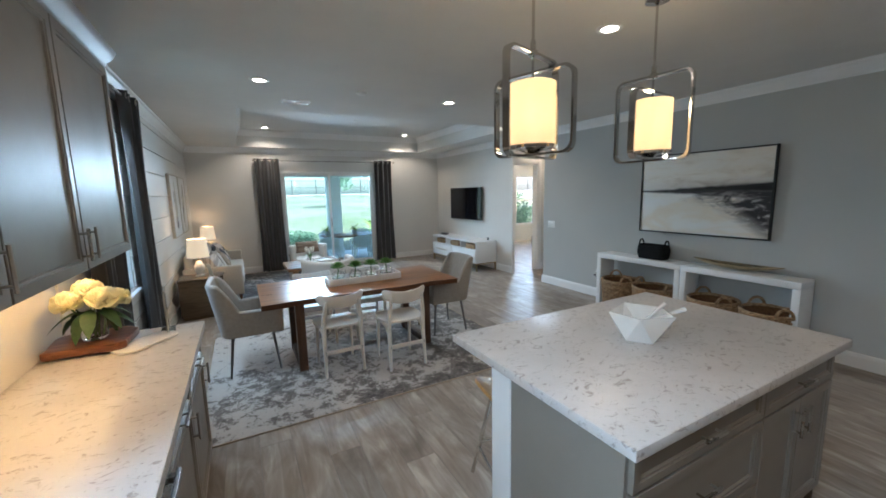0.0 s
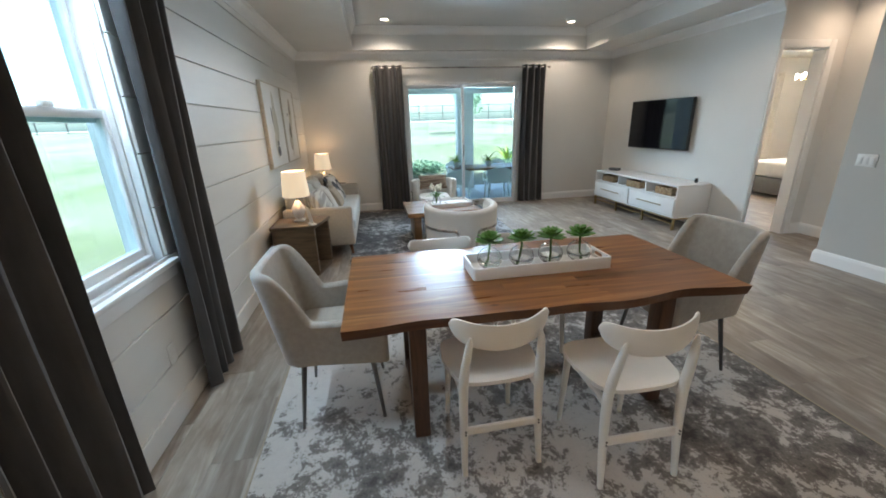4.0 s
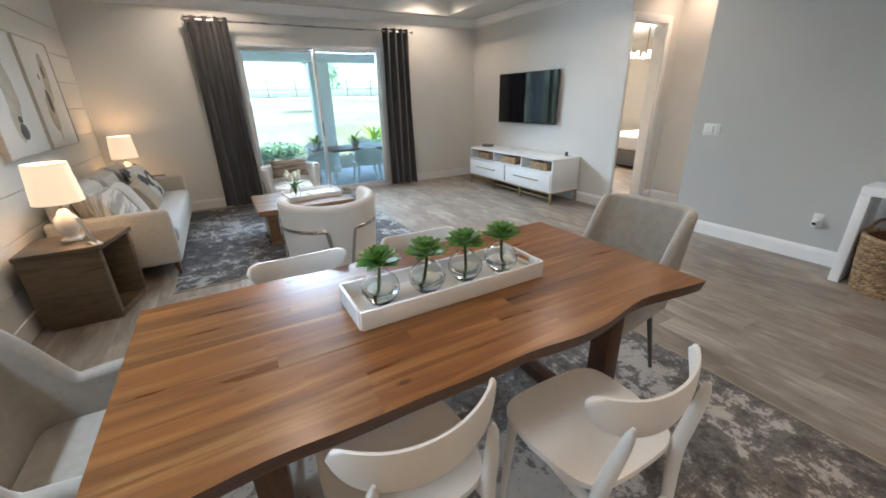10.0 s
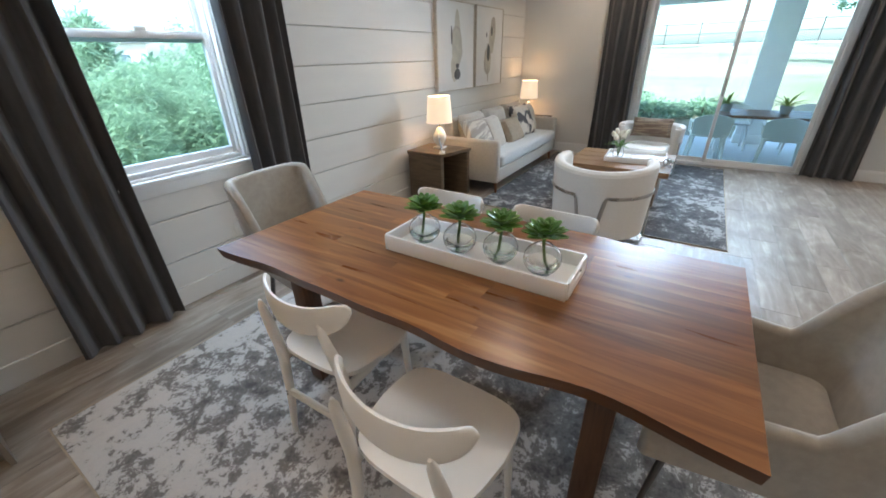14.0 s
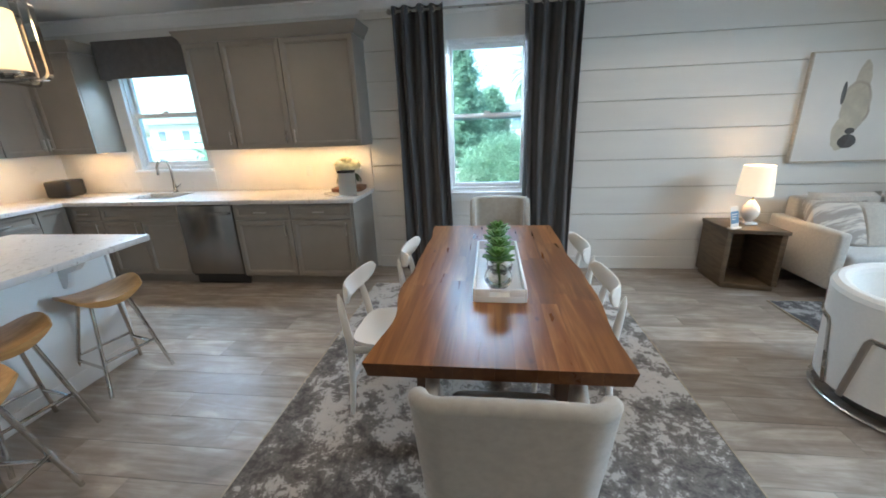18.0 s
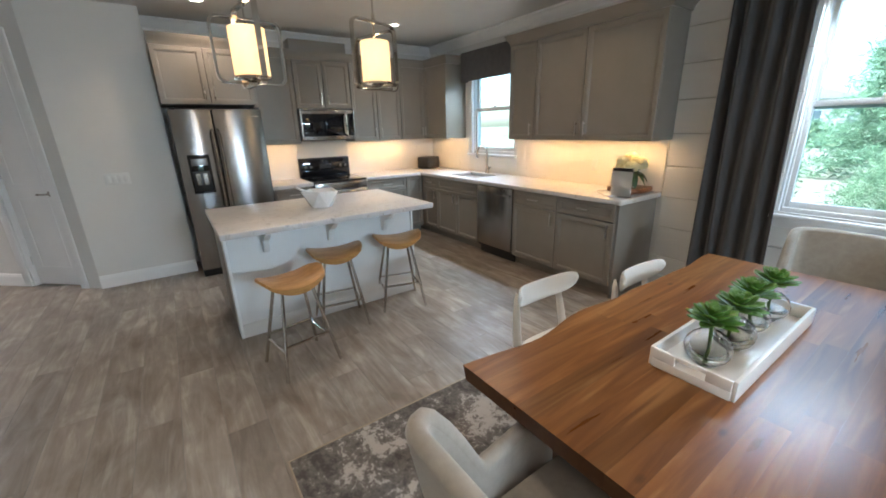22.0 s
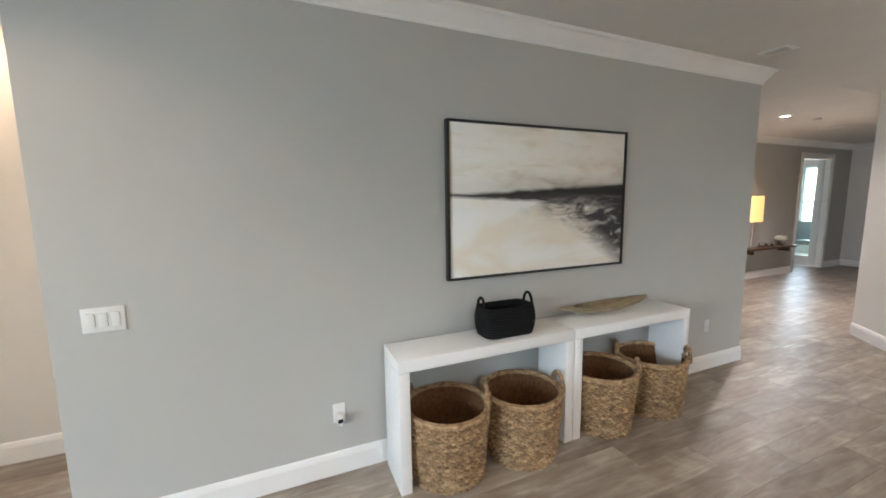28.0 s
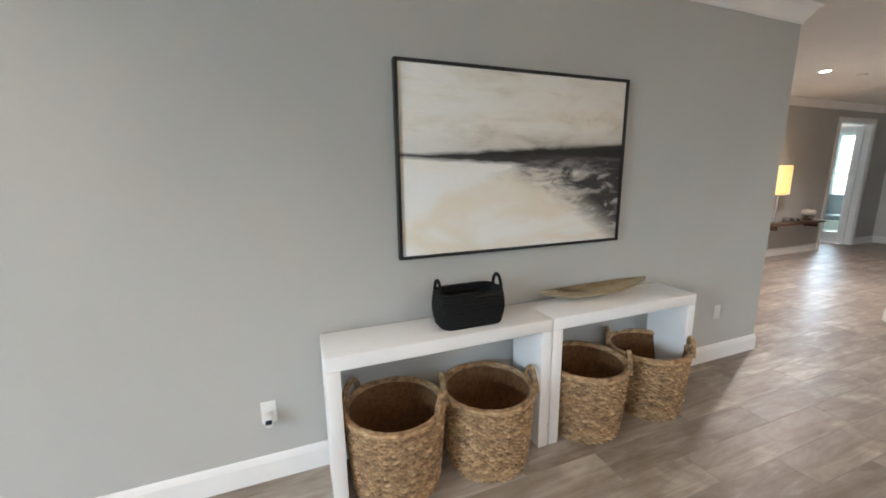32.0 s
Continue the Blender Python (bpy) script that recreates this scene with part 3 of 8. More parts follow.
def canvas_mat():
    """Cream sky, a dark shore band that thickens to one side, and pale water with smoky dark streaks."""
    m, nt, b = blank("abstract_canvas")
    tc = nt.nodes.new("ShaderNodeTexCoord")
    sp = nt.nodes.new("ShaderNodeSeparateXYZ")
    nt.links.new(tc.outputs["Object"], sp.inputs[0])
    y, z = sp.outputs[1], sp.outputs[2]

    def clamp(v):
        return mathn(nt, "MINIMUM", mathn(nt, "MAXIMUM", v, 0.0), 1.0)
    n1 = noise_at(nt, coords(nt, (1, 1.3, 5.5)), 2.0, 6, 0.6, 0.5)
    n2 = noise_at(nt, coords(nt, (1, 2.0, 6.5)), 2.3, 8, 0.62, 0.7)
    n3 = noise_at(nt, coords(nt, (1, 1.2, 3.0)), 1.1, 4, 0.5, 0.6)
    n4 = noise_at(nt, coords(nt, (1, 1.0, 3.2)), 3.2, 7, 0.66, 1.0)
    pos = clamp(mathn(nt, "MULTIPLY_ADD", y, -0.70, 0.5))
    jig = mathn(nt, "MULTIPLY_ADD", n1, 0.12, -0.06)
    zj = mathn(nt, "ADD", z, mathn(nt, "MULTIPLY", jig, 0.5))
    sky_col = ramp(nt, n1, [(0.28, (0.70, 0.63, 0.54)), (0.42, (0.85, 0.79, 0.70)), (0.55, (0.90, 0.86, 0.79)), (0.70, (0.85, 0.82, 0.77))])
    sea_col = ramp(nt, n3, [(0.34, (0.91, 0.89, 0.86)), (0.50, (0.90, 0.87, 0.81)), (0.62, (0.86, 0.77, 0.64)), (0.74, (0.90, 0.86, 0.80))])
    col = mixc(nt, ramp(nt, zj, [(0.035, (0, 0, 0)), (0.060, (1, 1, 1))]), sea_col, sky_col)
    # grey smoke above the shore
    smoke = ramp(nt, mathn(nt, "ADD", z, jig), [(0.03, (0, 0, 0)), (0.055, (1, 1, 1)), (0.09, (0.55, 0.55, 0.55)), (0.20, (0, 0, 0))])
    k = clamp(mathn(nt, "MULTIPLY", mathn(nt, "MULTIPLY", smoke, mathn(nt, "MULTIPLY_ADD", pos, 0.95, 0.18)), mathn(nt, "MULTIPLY_ADD", n2, 1.6, 0.1)))
    col = mixc(nt, k, col, (0.15, 0.13, 0.115))
    # the shore itself
    half = mathn(nt, "MULTIPLY_ADD", mathn(nt, "POWER", pos, 1.4), 0.082, 0.012)
    mid = mathn(nt, "SUBTRACT", z, mathn(nt, "MULTIPLY_ADD", pos, -0.020, 0.042))
    dz = mathn(nt, "ABSOLUTE", mathn(nt, "ADD", mid, mathn(nt, "MULTIPLY", jig, 0.5)))
    soft = clamp(mathn(nt, "MULTIPLY_ADD", mathn(nt, "SUBTRACT", half, dz), 42.0, 0.5))
    col = mixc(nt, mathn(nt, "MULTIPLY", soft, 0.97), col, (0.016, 0.013, 0.012))
    # washed grey reflections below it
    low = ramp(nt, zj, [(0.005, (1, 1, 1)), (0.04, (0, 0, 0))])
    reach = mathn(nt, "MULTIPLY_ADD", mathn(nt, "POWER", pos, 2.2), -0.48, -0.01)
    fade = clamp(mathn(nt, "MULTIPLY_ADD", mathn(nt, "SUBTRACT", z, reach), 5.0, 0.25))
    wash = clamp(mathn(nt, "MULTIPLY_ADD", mathn(nt, "ADD", n4, mathn(nt, "MULTIPLY", pos, 0.34)), 5.0, -3.0))
    col = mixc(nt, mathn(nt, "MULTIPLY", mathn(nt, "MULTIPLY", wash, fade), mathn(nt, "MULTIPLY", low, 0.78)), col, (0.33, 0.30, 0.29))
    streak = clamp(mathn(nt, "MULTIPLY_ADD", mathn(nt, "ADD", n2, mathn(nt, "MULTIPLY", pos, 0.42)), 8.0, -6.1))
    col = mixc(nt, mathn(nt, "MULTIPLY", mathn(nt, "MULTIPLY", streak, fade), low), col, (0.045, 0.04, 0.042))
    nt.links.new(col, b.inputs["Base Color"])
    b.inputs["Roughness"].default_value = 0.7
    bump(nt, b, noise_at(nt, coords(nt), 220, 2), 0.2, 0.002)
    return m


def weave_mat():
    m, nt, b = blank("seagrass_weave")
    v = coords(nt)
    n = noise_at(nt, coords(nt, (1, 1, 2.2)), 22, 4, 0.6)
    col = ramp(nt, n, [(0.3, (0.14, 0.075, 0.035)), (0.5, (0.31, 0.190, 0.096)), (0.72, (0.50, 0.35, 0.20))])
    h = nt.nodes.new("ShaderNodeHueSaturation")
    nt.links.new(mathn(nt, "MULTIPLY_ADD", piece_random(nt), 0.5, 0.8), h.inputs["Value"])
    nt.links.new(col, h.inputs["Color"])
    nt.links.new(h.outputs[0], b.inputs["Base Color"])
    b.inputs["Roughness"].default_value = 0.7
    bump(nt, b, noise_at(nt, coords(nt), 160, 3), 0.5, 0.004)
    return m


def ground_mat():
    """Lawn that gives way to pale bare soil in patches."""
    m, nt, b = blank("lawn_and_soil")
    v = coords(nt)
    g = ramp(nt, noise_at(nt, v, 1.2, 8, 0.7), [(0.3, (0.075, 0.092, 0.042)), (0.7, (0.125, 0.138, 0.068))])
    s = ramp(nt, noise_at(nt, v, 2.0, 6, 0.6), [(0.3, (0.20, 0.178, 0.142)), (0.7, (0.155, 0.138, 0.108))])
    k = ramp(nt, noise_at(nt, v, 0.11, 5, 0.55, 0.6), [(0.40, (0, 0, 0)), (0.56, (1, 1, 1))])
    nt.links.new(mixc(nt, k, g, s), b.inputs["Base Color"])
    b.inputs["Roughness"].default_value = 0.95
    bump(nt, b, noise_at(nt, v, 9, 4), 0.6, 0.05)
    return m


M["ground"] = ground_mat()
M["quartz"] = quartz()
M["plank"] = plank_mat()
M["rug1"] = rug_mat("dining_rug_pile", (0.52, 0.48, 0.438), (0.185, 0.163, 0.146), (0.078, 0.068, 0.061), 0.655, 0.035)
M["rug2"] = rug_mat("living_rug_pile", (0.36, 0.36, 0.36), (0.10, 0.10, 0.104), (0.038, 0.038, 0.041), 0.685)
M["stave"] = stave_mat()
M["canvas"] = canvas_mat()
M["weave"] = weave_mat()
# shade of the shiplap gaps, put into a darker backing colour
M["gap"] = mat("board_gap_shade", (0.55, 0.52, 0.47), None, 0.9, scale=8)
# red-brown of the basket insides, with the hollow's shade mixed into the colour
M["weave_in"] = mat("shaded_basket_brown", (0.17, 0.078, 0.028), (0.085, 0.038, 0.014), 0.85, scale=45, bumps=0.6, bscale=70, bstretch=(1, 1, 2.5))
M["grout"] = mat("grout", (0.25, 0.226, 0.20), None, 0.5, scale=8)

# ---- plan ----
W_X, E_X, N_Y, S_Y, CEIL, TRAY = -0.70, 5.09, 9.60, -0.90, 2.73, 3.08
GREY_S, GREY_N = 0.37, 5.44          # the grey wall's two ends
TV_S = 6.36                          # where the television wall begins
NICHE_E = 6.03
HALL_E, HALL_S = 7.32, -7.45
T = 0.14


def wall(name, m, label, *boxes):
    return setting(name, join(*[bx(*b, bev=0) for b in boxes]), m, label, "wall")


# west wall with the kitchen window and the dining window
KW = (0.13, 1.01, 1.17, 2.32)
DW = (3.76, 4.555, 0.86, 2.335)
a, b_ = W_X - 0.18, W_X
wall("wall_west", M["wall"], "long white painted wall with two window openings",
     (a, b_, S_Y - T, KW[0], 0, TRAY), (a, b_, KW[0], KW[1], 0, KW[2]), (a, b_, KW[0], KW[1], KW[3], TRAY), (a, b_, KW[1], DW[0], 0, TRAY),
     (a, b_, DW[0], DW[1], 0, DW[2]), (a, b_, DW[0], DW[1], DW[3], TRAY), (a, b_, DW[1], N_Y + T, 0, TRAY))
GD = (1.10, 3.26, 2.24)
wall("wall_north", M["wall"], "white painted wall with a wide sliding door opening",
     (W_X, GD[0], N_Y, N_Y + T, 0, TRAY), (GD[0], GD[1], N_Y, N_Y + T, GD[2], TRAY), (GD[1], E_X, N_Y, N_Y + T, 0, TRAY))
wall("wall_television", M["wall"], "pale painted wall behind the television", (E_X, E_X + T, TV_S + T, N_Y + T, 0, TRAY))
BD = (5.14, 5.77, 2.235)
wall("wall_bedroom_door", M["wall"], "white painted niche wall with a bedroom doorway",
     (E_X, BD[0], TV_S, TV_S + T, 0, TRAY), (BD[0], BD[1], TV_S, TV_S + T, BD[2], TRAY), (BD[1], NICHE_E + T, TV_S, TV_S + T, 0, TRAY))
wall("wall_niche_end", M["wall"], "warm white painted end wall of the niche", (NICHE_E, NICHE_E + T, GREY_N - T, TV_S, 0, TRAY))
wall("wall_niche_south", M["wall"], "white painted side wall of the niche", (E_X + T, NICHE_E, GREY_N - T, GREY_N, 0, TRAY))
wall("wall_grey", M["grey"], "long grey painted accent wall", (E_X, E_X + T, GREY_S, GREY_N, 0, TRAY))
wall("wall_hall_north", M["wall"], "white painted wall of the hall", (E_X + T, HALL_E + T, GREY_S, GREY_S + T, 0, TRAY))
FD = (-6.62, -5.48, 2.40)
wall("wall_hall_east", M["grey"], "grey painted hall wall with a glazed door opening",
     (HALL_E, HALL_E + T, FD[1], GREY_S, 0, TRAY), (HALL_E, HALL_E + T, FD[0], FD[1], FD[2], TRAY), (HALL_E, HALL_E + T, HALL_S - T, FD[0], 0, TRAY))
wall("wall_hall_south", M["wall"], "white painted end wall of the hall", (4.9, HALL_E, HALL_S - T, HALL_S, 0, TRAY))
wall("wall_hall_west", M["wall"], "white painted side wall of the hall", (4.98 - T, 4.98, HALL_S, -1.58, 0, TRAY))
wall("wall_south", M["wall"], "white painted kitchen wall behind the range", (W_X, 2.95, S_Y - T, S_Y, 0, TRAY))
setting("wall_fridge_side", prism([(2.95, S_Y - T), (3.45, S_Y - T), (3.724, -.602), (3.82, -.50), (2.95, -.50)], 0, TRAY), M["wall"], "white painted block wall beside the refrigerator", "wall")
# the pantry wall at an angle, with a doorway
P0, P1 = Vector((3.82, -0.50)), Vector((4.98, -1.58))
pd = (P1 - P0).normalized()
pn = Vector((-pd.y, pd.x))
pl = (P1 - P0).length
PANTRY = Matrix(((pd.x, pn.x, 0, P0.x), (pd.y, pn.y, 0, P0.y), (0, 0, 1, 0), (0, 0, 0, 1)))
PD = (0.24, 0.86, 2.38)
setting("wall_pantry", moved(join(bx(0, PD[0], -T, 0, 0, TRAY, 0), bx(PD[0], PD[1], -T, 0, PD[2], TRAY, 0), bx(PD[1], pl, -T, 0, 0, TRAY, 0)), PANTRY), M["wall"], "white painted angled wall with a pantry door", "wall")
wall("wall_pantry_back", M["wall"], "plain wall behind the pantry", (3.2, 4.84, -2.3, -2.2, 0, TRAY), (3.56, 3.70, -2.2, -1.04, 0, TRAY))

# ceilings: flat ceiling round a raised tray
TX0, TX1, TY0, TY1 = 0.29, 4.42, 5.47, 9.40
c0, c1 = CEIL, CEIL + 0.10
setting("ceiling", join(bx(W_X, E_X, S_Y, TY0, c0, c1, 0), bx(W_X, TX0, TY0, N_Y, c0, c1, 0), bx(TX1, E_X, TY0, N_Y, c0, c1, 0), bx(TX0, TX1, TY1, N_Y, c0, c1, 0),
                        bx(E_X, NICHE_E, GREY_N, TV_S, c0, c1, 0), bx(E_X, HALL_E, HALL_S, GREY_S, c0, c1, 0), bx(2.95, E_X, -2.2, GREY_S, c0 + .002, c1 + .002, 0),
                        bx(4.9, E_X, HALL_S, -2.2, c0, c1, 0)),
        M["ceil"], "flat matt painted ceiling", "ceiling")
setting("ceiling_tray", join(bx(TX0 - .1, TX1 + .1, TY0 - .1, TY1 + .1, TRAY, TRAY + .1, 0), bx(TX0 - .1, TX0, TY0, TY1, c1 - .002, TRAY, 0), bx(TX1, TX1 + .1, TY0, TY1, c1 - .002, TRAY, 0),
                             bx(TX0 - .1, TX1 + .1, TY0 - .1, TY0, c1 - .002, TRAY, 0), bx(TX0 - .1, TX1 + .1, TY1, TY1 + .1, c1 - .002, TRAY, 0)), M["ceil"], "raised tray ceiling", "ceiling")
setting("roof_cover", bx(-1.2, 12, -9, 11.5, TRAY + .12, TRAY + .2, 0), M["ceil"], "plain roof slab over the house", "roof")
CROWN = [(o * .8, u) for o, u in [(0.0, -0.125), (0.012, -0.125), (0.016, -0.105), (0.05, -0.065), (0.075, -0.03), (0.098, -0.022), (0.105, -0.004), (0.0, -0.004)]]
BASE = [(0.0, 0.0), (0.017, 0.0), (0.017, 0.105), (0.010, 0.130), (0.004, 0.138), (0.0, 0.138)]


def trim_run(name, profile, path, label, closed=False):
    return setting(name, strip(profile, path, closed), M["trim"], label, "trim")


z = CEIL
trim_run("crown_moulding_grey", CROWN, [(HALL_E, GREY_S, z), (E_X, GREY_S, z), (E_X, GREY_N, z)], "white crown moulding along the grey wall")
trim_run("crown_moulding_north", CROWN, [(E_X, N_Y, z), (W_X + .015, N_Y, z), (W_X + .015, 2.98, z)], "white crown moulding along the living room walls")
trim_run("crown_moulding_tv", CROWN, [(E_X, TV_S, z), (E_X, N_Y, z)], "white crown moulding above the television")
trim_run("crown_moulding_kitchen", CROWN, [(W_X, 2.98, z), (W_X, S_Y, z), (2.95, S_Y, z)], "white crown moulding over the kitchen cabinets")
trim_run("crown_moulding_hall", CROWN, [(4.98, HALL_S, z), (HALL_E, HALL_S, z), (HALL_E, GREY_S, z)], "white crown moulding of the hall")
trim_run("crown_moulding_tray", CROWN, [(TX0, TY0, TRAY), (TX1, TY0, TRAY), (TX1, TY1, TRAY), (TX0, TY1, TRAY)], "white crown moulding inside the tray ceiling", True)
trim_run("baseboard_north", BASE, [(GD[0] - .06, N_Y, 0), (W_X + .02, N_Y, 0)], "white baseboard")
trim_run("baseboard_north_east", BASE, [(E_X, N_Y, 0), (GD[1] + .06, N_Y, 0)], "white baseboard")
trim_run("baseboard_tv", BASE, [(E_X, TV_S, 0), (E_X, N_Y, 0)], "white baseboard under the television")
trim_run("baseboard_niche", BASE, [(NICHE_E, GREY_N, 0), (NICHE_E, TV_S, 0), (BD[1] + .09, TV_S, 0)], "white baseboard of the niche")
trim_run("baseboard_grey", BASE, [(E_X + T, GREY_S, 0), (E_X, GREY_S, 0), (E_X, GREY_N, 0), (E_X + T, GREY_N, 0)], "white baseboard of the grey wall")
trim_run("baseboard_hall", BASE, [(HALL_E, FD[1] + .1, 0), (HALL_E, GREY_S, 0)], "white baseboard of the hall")
trim_run("baseboard_hall_south", BASE, [(4.98, -1.6, 0), (4.98, HALL_S, 0), (HALL_E, HALL_S, 0), (HALL_E, FD[0] - .1, 0)], "white baseboard of the hall end")
trim_run("baseboard_fridge", BASE, [(2.95, -.5, 0), (3.82, -.5, 0)], "white baseboard beside the refrigerator")
q0, q1 = PANTRY @ Vector((PD[0] - .07, 0, 0)), PANTRY @ Vector((PD[1] + .07, 0, 0))
trim_run("baseboard_pantry", BASE, [(q1.x, q1.y, 0), (4.98, -1.58, 0)], "white baseboard by the pantry door")

# ---- shiplap boards, each a piece ----
ship = thing("shiplap_panelling", "white painted horizontal shiplap boards", "wall panelling", 0, 0, 0, kind="structure")
joints = [0.0, 0.32, 0.60, 0.88, 1.155, 1.435, 1.71, 1.99, 2.265, 2.545, CEIL - .002]
for i, (z0, z1) in enumerate(zip(joints, joints[1:])):
    spans = [(2.93, N_Y - .002)]
    if z1 > DW[2] + .02 and z0 < DW[3] - .02:
        spans = [(2.93, DW[0] - .003), (DW[1] + .003, N_Y - .002)]
    for y0, y1 in spans:
        part("board", bx(W_X + .001, W_X + .018, y0, y1, z0 + .004, z1 - .004, 0.003, 1), M["ship"], ship, sm=False)
# added sheets behind the boards, coloured darker to draw the gaps' shade
part("backing_gap", bx(W_X + .0005, W_X + .004, 2.93, DW[0] - .01, 0, CEIL, 0), M["gap"], ship, sm=False)
part("backing_gap", bx(W_X + .0005, W_X + .004, DW[1] + .01, N_Y - .002, 0, CEIL, 0), M["gap"], ship, sm=False)
part("base_board", bx(W_X + .018, W_X + .034, 2.93, N_Y - .002, 0, .135, 0.005), M["ship"], ship, sm=False)


# ---- windows ----
def sash_window(name, y0, y1, z0, z1, label, group=""):
    t = thing(name, label, "window", W_X - .09, (y0 + y1) / 2, z0, 0, group, "structure")
    w, h = (y1 - y0) / 2, z1 - z0
    fr = [(-.05, .05, -w, -w + .024, 0, h), (-.05, .05, w - .024, w, 0, h), (-.05, .05, -w + .024, w - .024, h - .04, h), (-.05, .05, -w + .024, w - .024, 0, .04)]
    for b in fr:
        part("frame", bx(*b, bev=.004), M["trim"], t)
    for k, (a0, a1, xo) in enumerate(((.04, h * .535, .005), (h * .495, h - .04, -.03))):
        s = part("sash", join(bx(xo - .02, xo + .02, -w + .024, -w + .052, a0, a1, .003), bx(xo - .02, xo + .02, w - .052, w - .024, a0, a1, .003),
                              bx(xo - .02, xo + .02, -w + .052, w - .052, a0, a0 + .045, .003), bx(xo - .02, xo + .02, -w + .052, w - .052, a1 - .04, a1, .003)), M["trim"], t)
        g = part("pane", bx(xo - .003, xo + .003, -w + .050, w - .050, a0 + .04, a1 - .036, 0), M["pane"], s, sm=False)
        g.visible_shadow = False
    part("latch", bx(.02, .045, -.03, .03, h * .535 - .002, h * .535 + .02, .004), M["plastic"], t)
    part("sill", bx(.05, .145, -w - .05, w + .05, -.028, .0, .006), M["trim"], t)
    for s in (-1, 1):
        part("jamb", bx(.05, .09, s * w - .012 * (s > 0), s * w + .012 * (s < 0), 0, h, 0.002), M["trim"], t)
    part("head", bx(.05, .09, -w + .012, w - .012, h - .012, h, 0.002), M["trim"], t)
    return t


sash_window("window_dining", *DW, "white double-hung window between dark curtains", "west windows")
sash_window("window_kitchen", *KW, "white double-hung window above the sink", "west windows")
dt = thing("window_apron", "flat white apron board under the dining window sill", "trim", 0, 0, 0, 0, "", "structure")
part("apron", bx(W_X + .018, W_X + .03, DW[0] - .04, DW[1] + .04, DW[2] - .10, DW[2] - .03, .003), M["trim"], dt)

# sliding door
sd = thing("door_sliding", "white-framed sliding glass door to the porch", "door", (GD[0] + GD[1]) / 2, N_Y + .07, 0, 0, "", "structure")
w = (GD[1] - GD[0]) / 2
for b in ((-w, -w + .05, -.07, .07, 0, GD[2]), (w - .05, w, -.07, .07, 0, GD[2]), (-w + .05, w - .05, -.07, .07, GD[2] - .05, GD[2])):
    part("frame", bx(*b, bev=.004), M["trim"], sd)
part("track", bx(-w + .05, w - .05, -.06, .06, 0, .025, .003), M["trim"], sd)
for x0, x1, yo in ((-w + .05, .02, .03), (-.02, w - .05, -.025)):
    s = part("leaf", join(bx(x0, x0 + .042, yo - .02, yo + .02, .025, GD[2] - .05, .003), bx(x1 - .042, x1, yo - .02, yo + .02, .025, GD[2] - .05, .003),
                          bx(x0 + .042, x1 - .042, yo - .02, yo + .02, .025, .085, .003), bx(x0 + .042, x1 - .042, yo - .02, yo + .02, GD[2] - .095, GD[2] - .05, .003)), M["trim"], sd)
    g = part("pane", bx(x0 + .040, x1 - .040, yo - .003, yo + .003, .083, GD[2] - .093, 0), M["pane"], s, sm=False)
    g.visible_shadow = False
part("pull_handle", join(bx(-.012, .012, -.07, -.05, .92, 1.14, .004), bx(-.01, .01, -.05, -.04, .94, .96, 0), bx(-.01, .01, -.05, -.04, 1.10, 1.12, 0)), M["nickel"], sd)


# door casings
def casing(name, w0, w1, h, m, label, depth=T, first=.085):
    """Trim round a doorway; local x along the wall, y out of it."""
    t = thing(name, label, "door casing", kind="structure")
    t.matrix_basis = m
    for s in (0, 1):
        yo = (0.0, .018) if s == 0 else (-depth - .018, -depth)
        for a0, a1 in ((w0 - first, w0), (w1, w1 + .085)):
            part("casing_leg", bx(a0, a1, yo[0] + .001, yo[1], 0, h + .085, .004), M["trim"], t)
        part("casing_head", bx(w0 + .001, w1 - .001, yo[0] + .001, yo[1], h, h + .085, .004), M["trim"], t)
    for a0, a1 in ((w0 - .001, w0 + .018), (w1 - .018, w1 + .001)):
        part("jamb", bx(a0, a1, -depth, 0, 0, h, 0), M["trim"], t)
    part("jamb_head", bx(w0 + .018, w1 - .018, -depth, 0, h - .018, h + .001, 0), M["trim"], t)
    return t


casing("door_casing_bedroom", BD[0], BD[1], BD[2], Matrix(((1, 0, 0, 0), (0, -1, 0, TV_S), (0, 0, 1, 0), (0, 0, 0, 1))), "white casing of the bedroom doorway", first=.046)
casing("door_casing_pantry", PD[0], PD[1], PD[2], PANTRY, "white casing of the pantry door")
casing("door_casing_study", -FD[1], -FD[0], FD[2], Matrix(((0, -1, 0, HALL_E), (-1, 0, 0, 0), (0, 0, 1, 0), (0, 0, 0, 1))), "white casing of the study doors")

# pantry door, closed
pdoor = thing("door_pantry", "white panelled pantry door, closed, with lever handle", "door", kind="structure")
pdoor.matrix_basis = PANTRY @ pose(0, -.05, 0)
l0, l1, lh = PD[0] + .02, PD[1] - .02, PD[2] - .02
part("leaf", bx(l0, l1, -.04, 0, .01, lh, .003), M["trim"], pdoor)
for z0, z1 in ((.20, .95), (1.08, lh - .14)):
    part("panel", join(bx(l0 + .10, l1 - .10, 0, .006, z0, z0 + .02, .003), bx(l0 + .10, l1 - .10, 0, .006, z1 - .02, z1, .003), bx(l0 + .10, l0 + .12, 0, .006, z0 + .02, z1 - .02, .003), bx(l1 - .12, l1 - .10, 0, .006, z0 + .02, z1 - .02, .003)), M["trim"], pdoor)
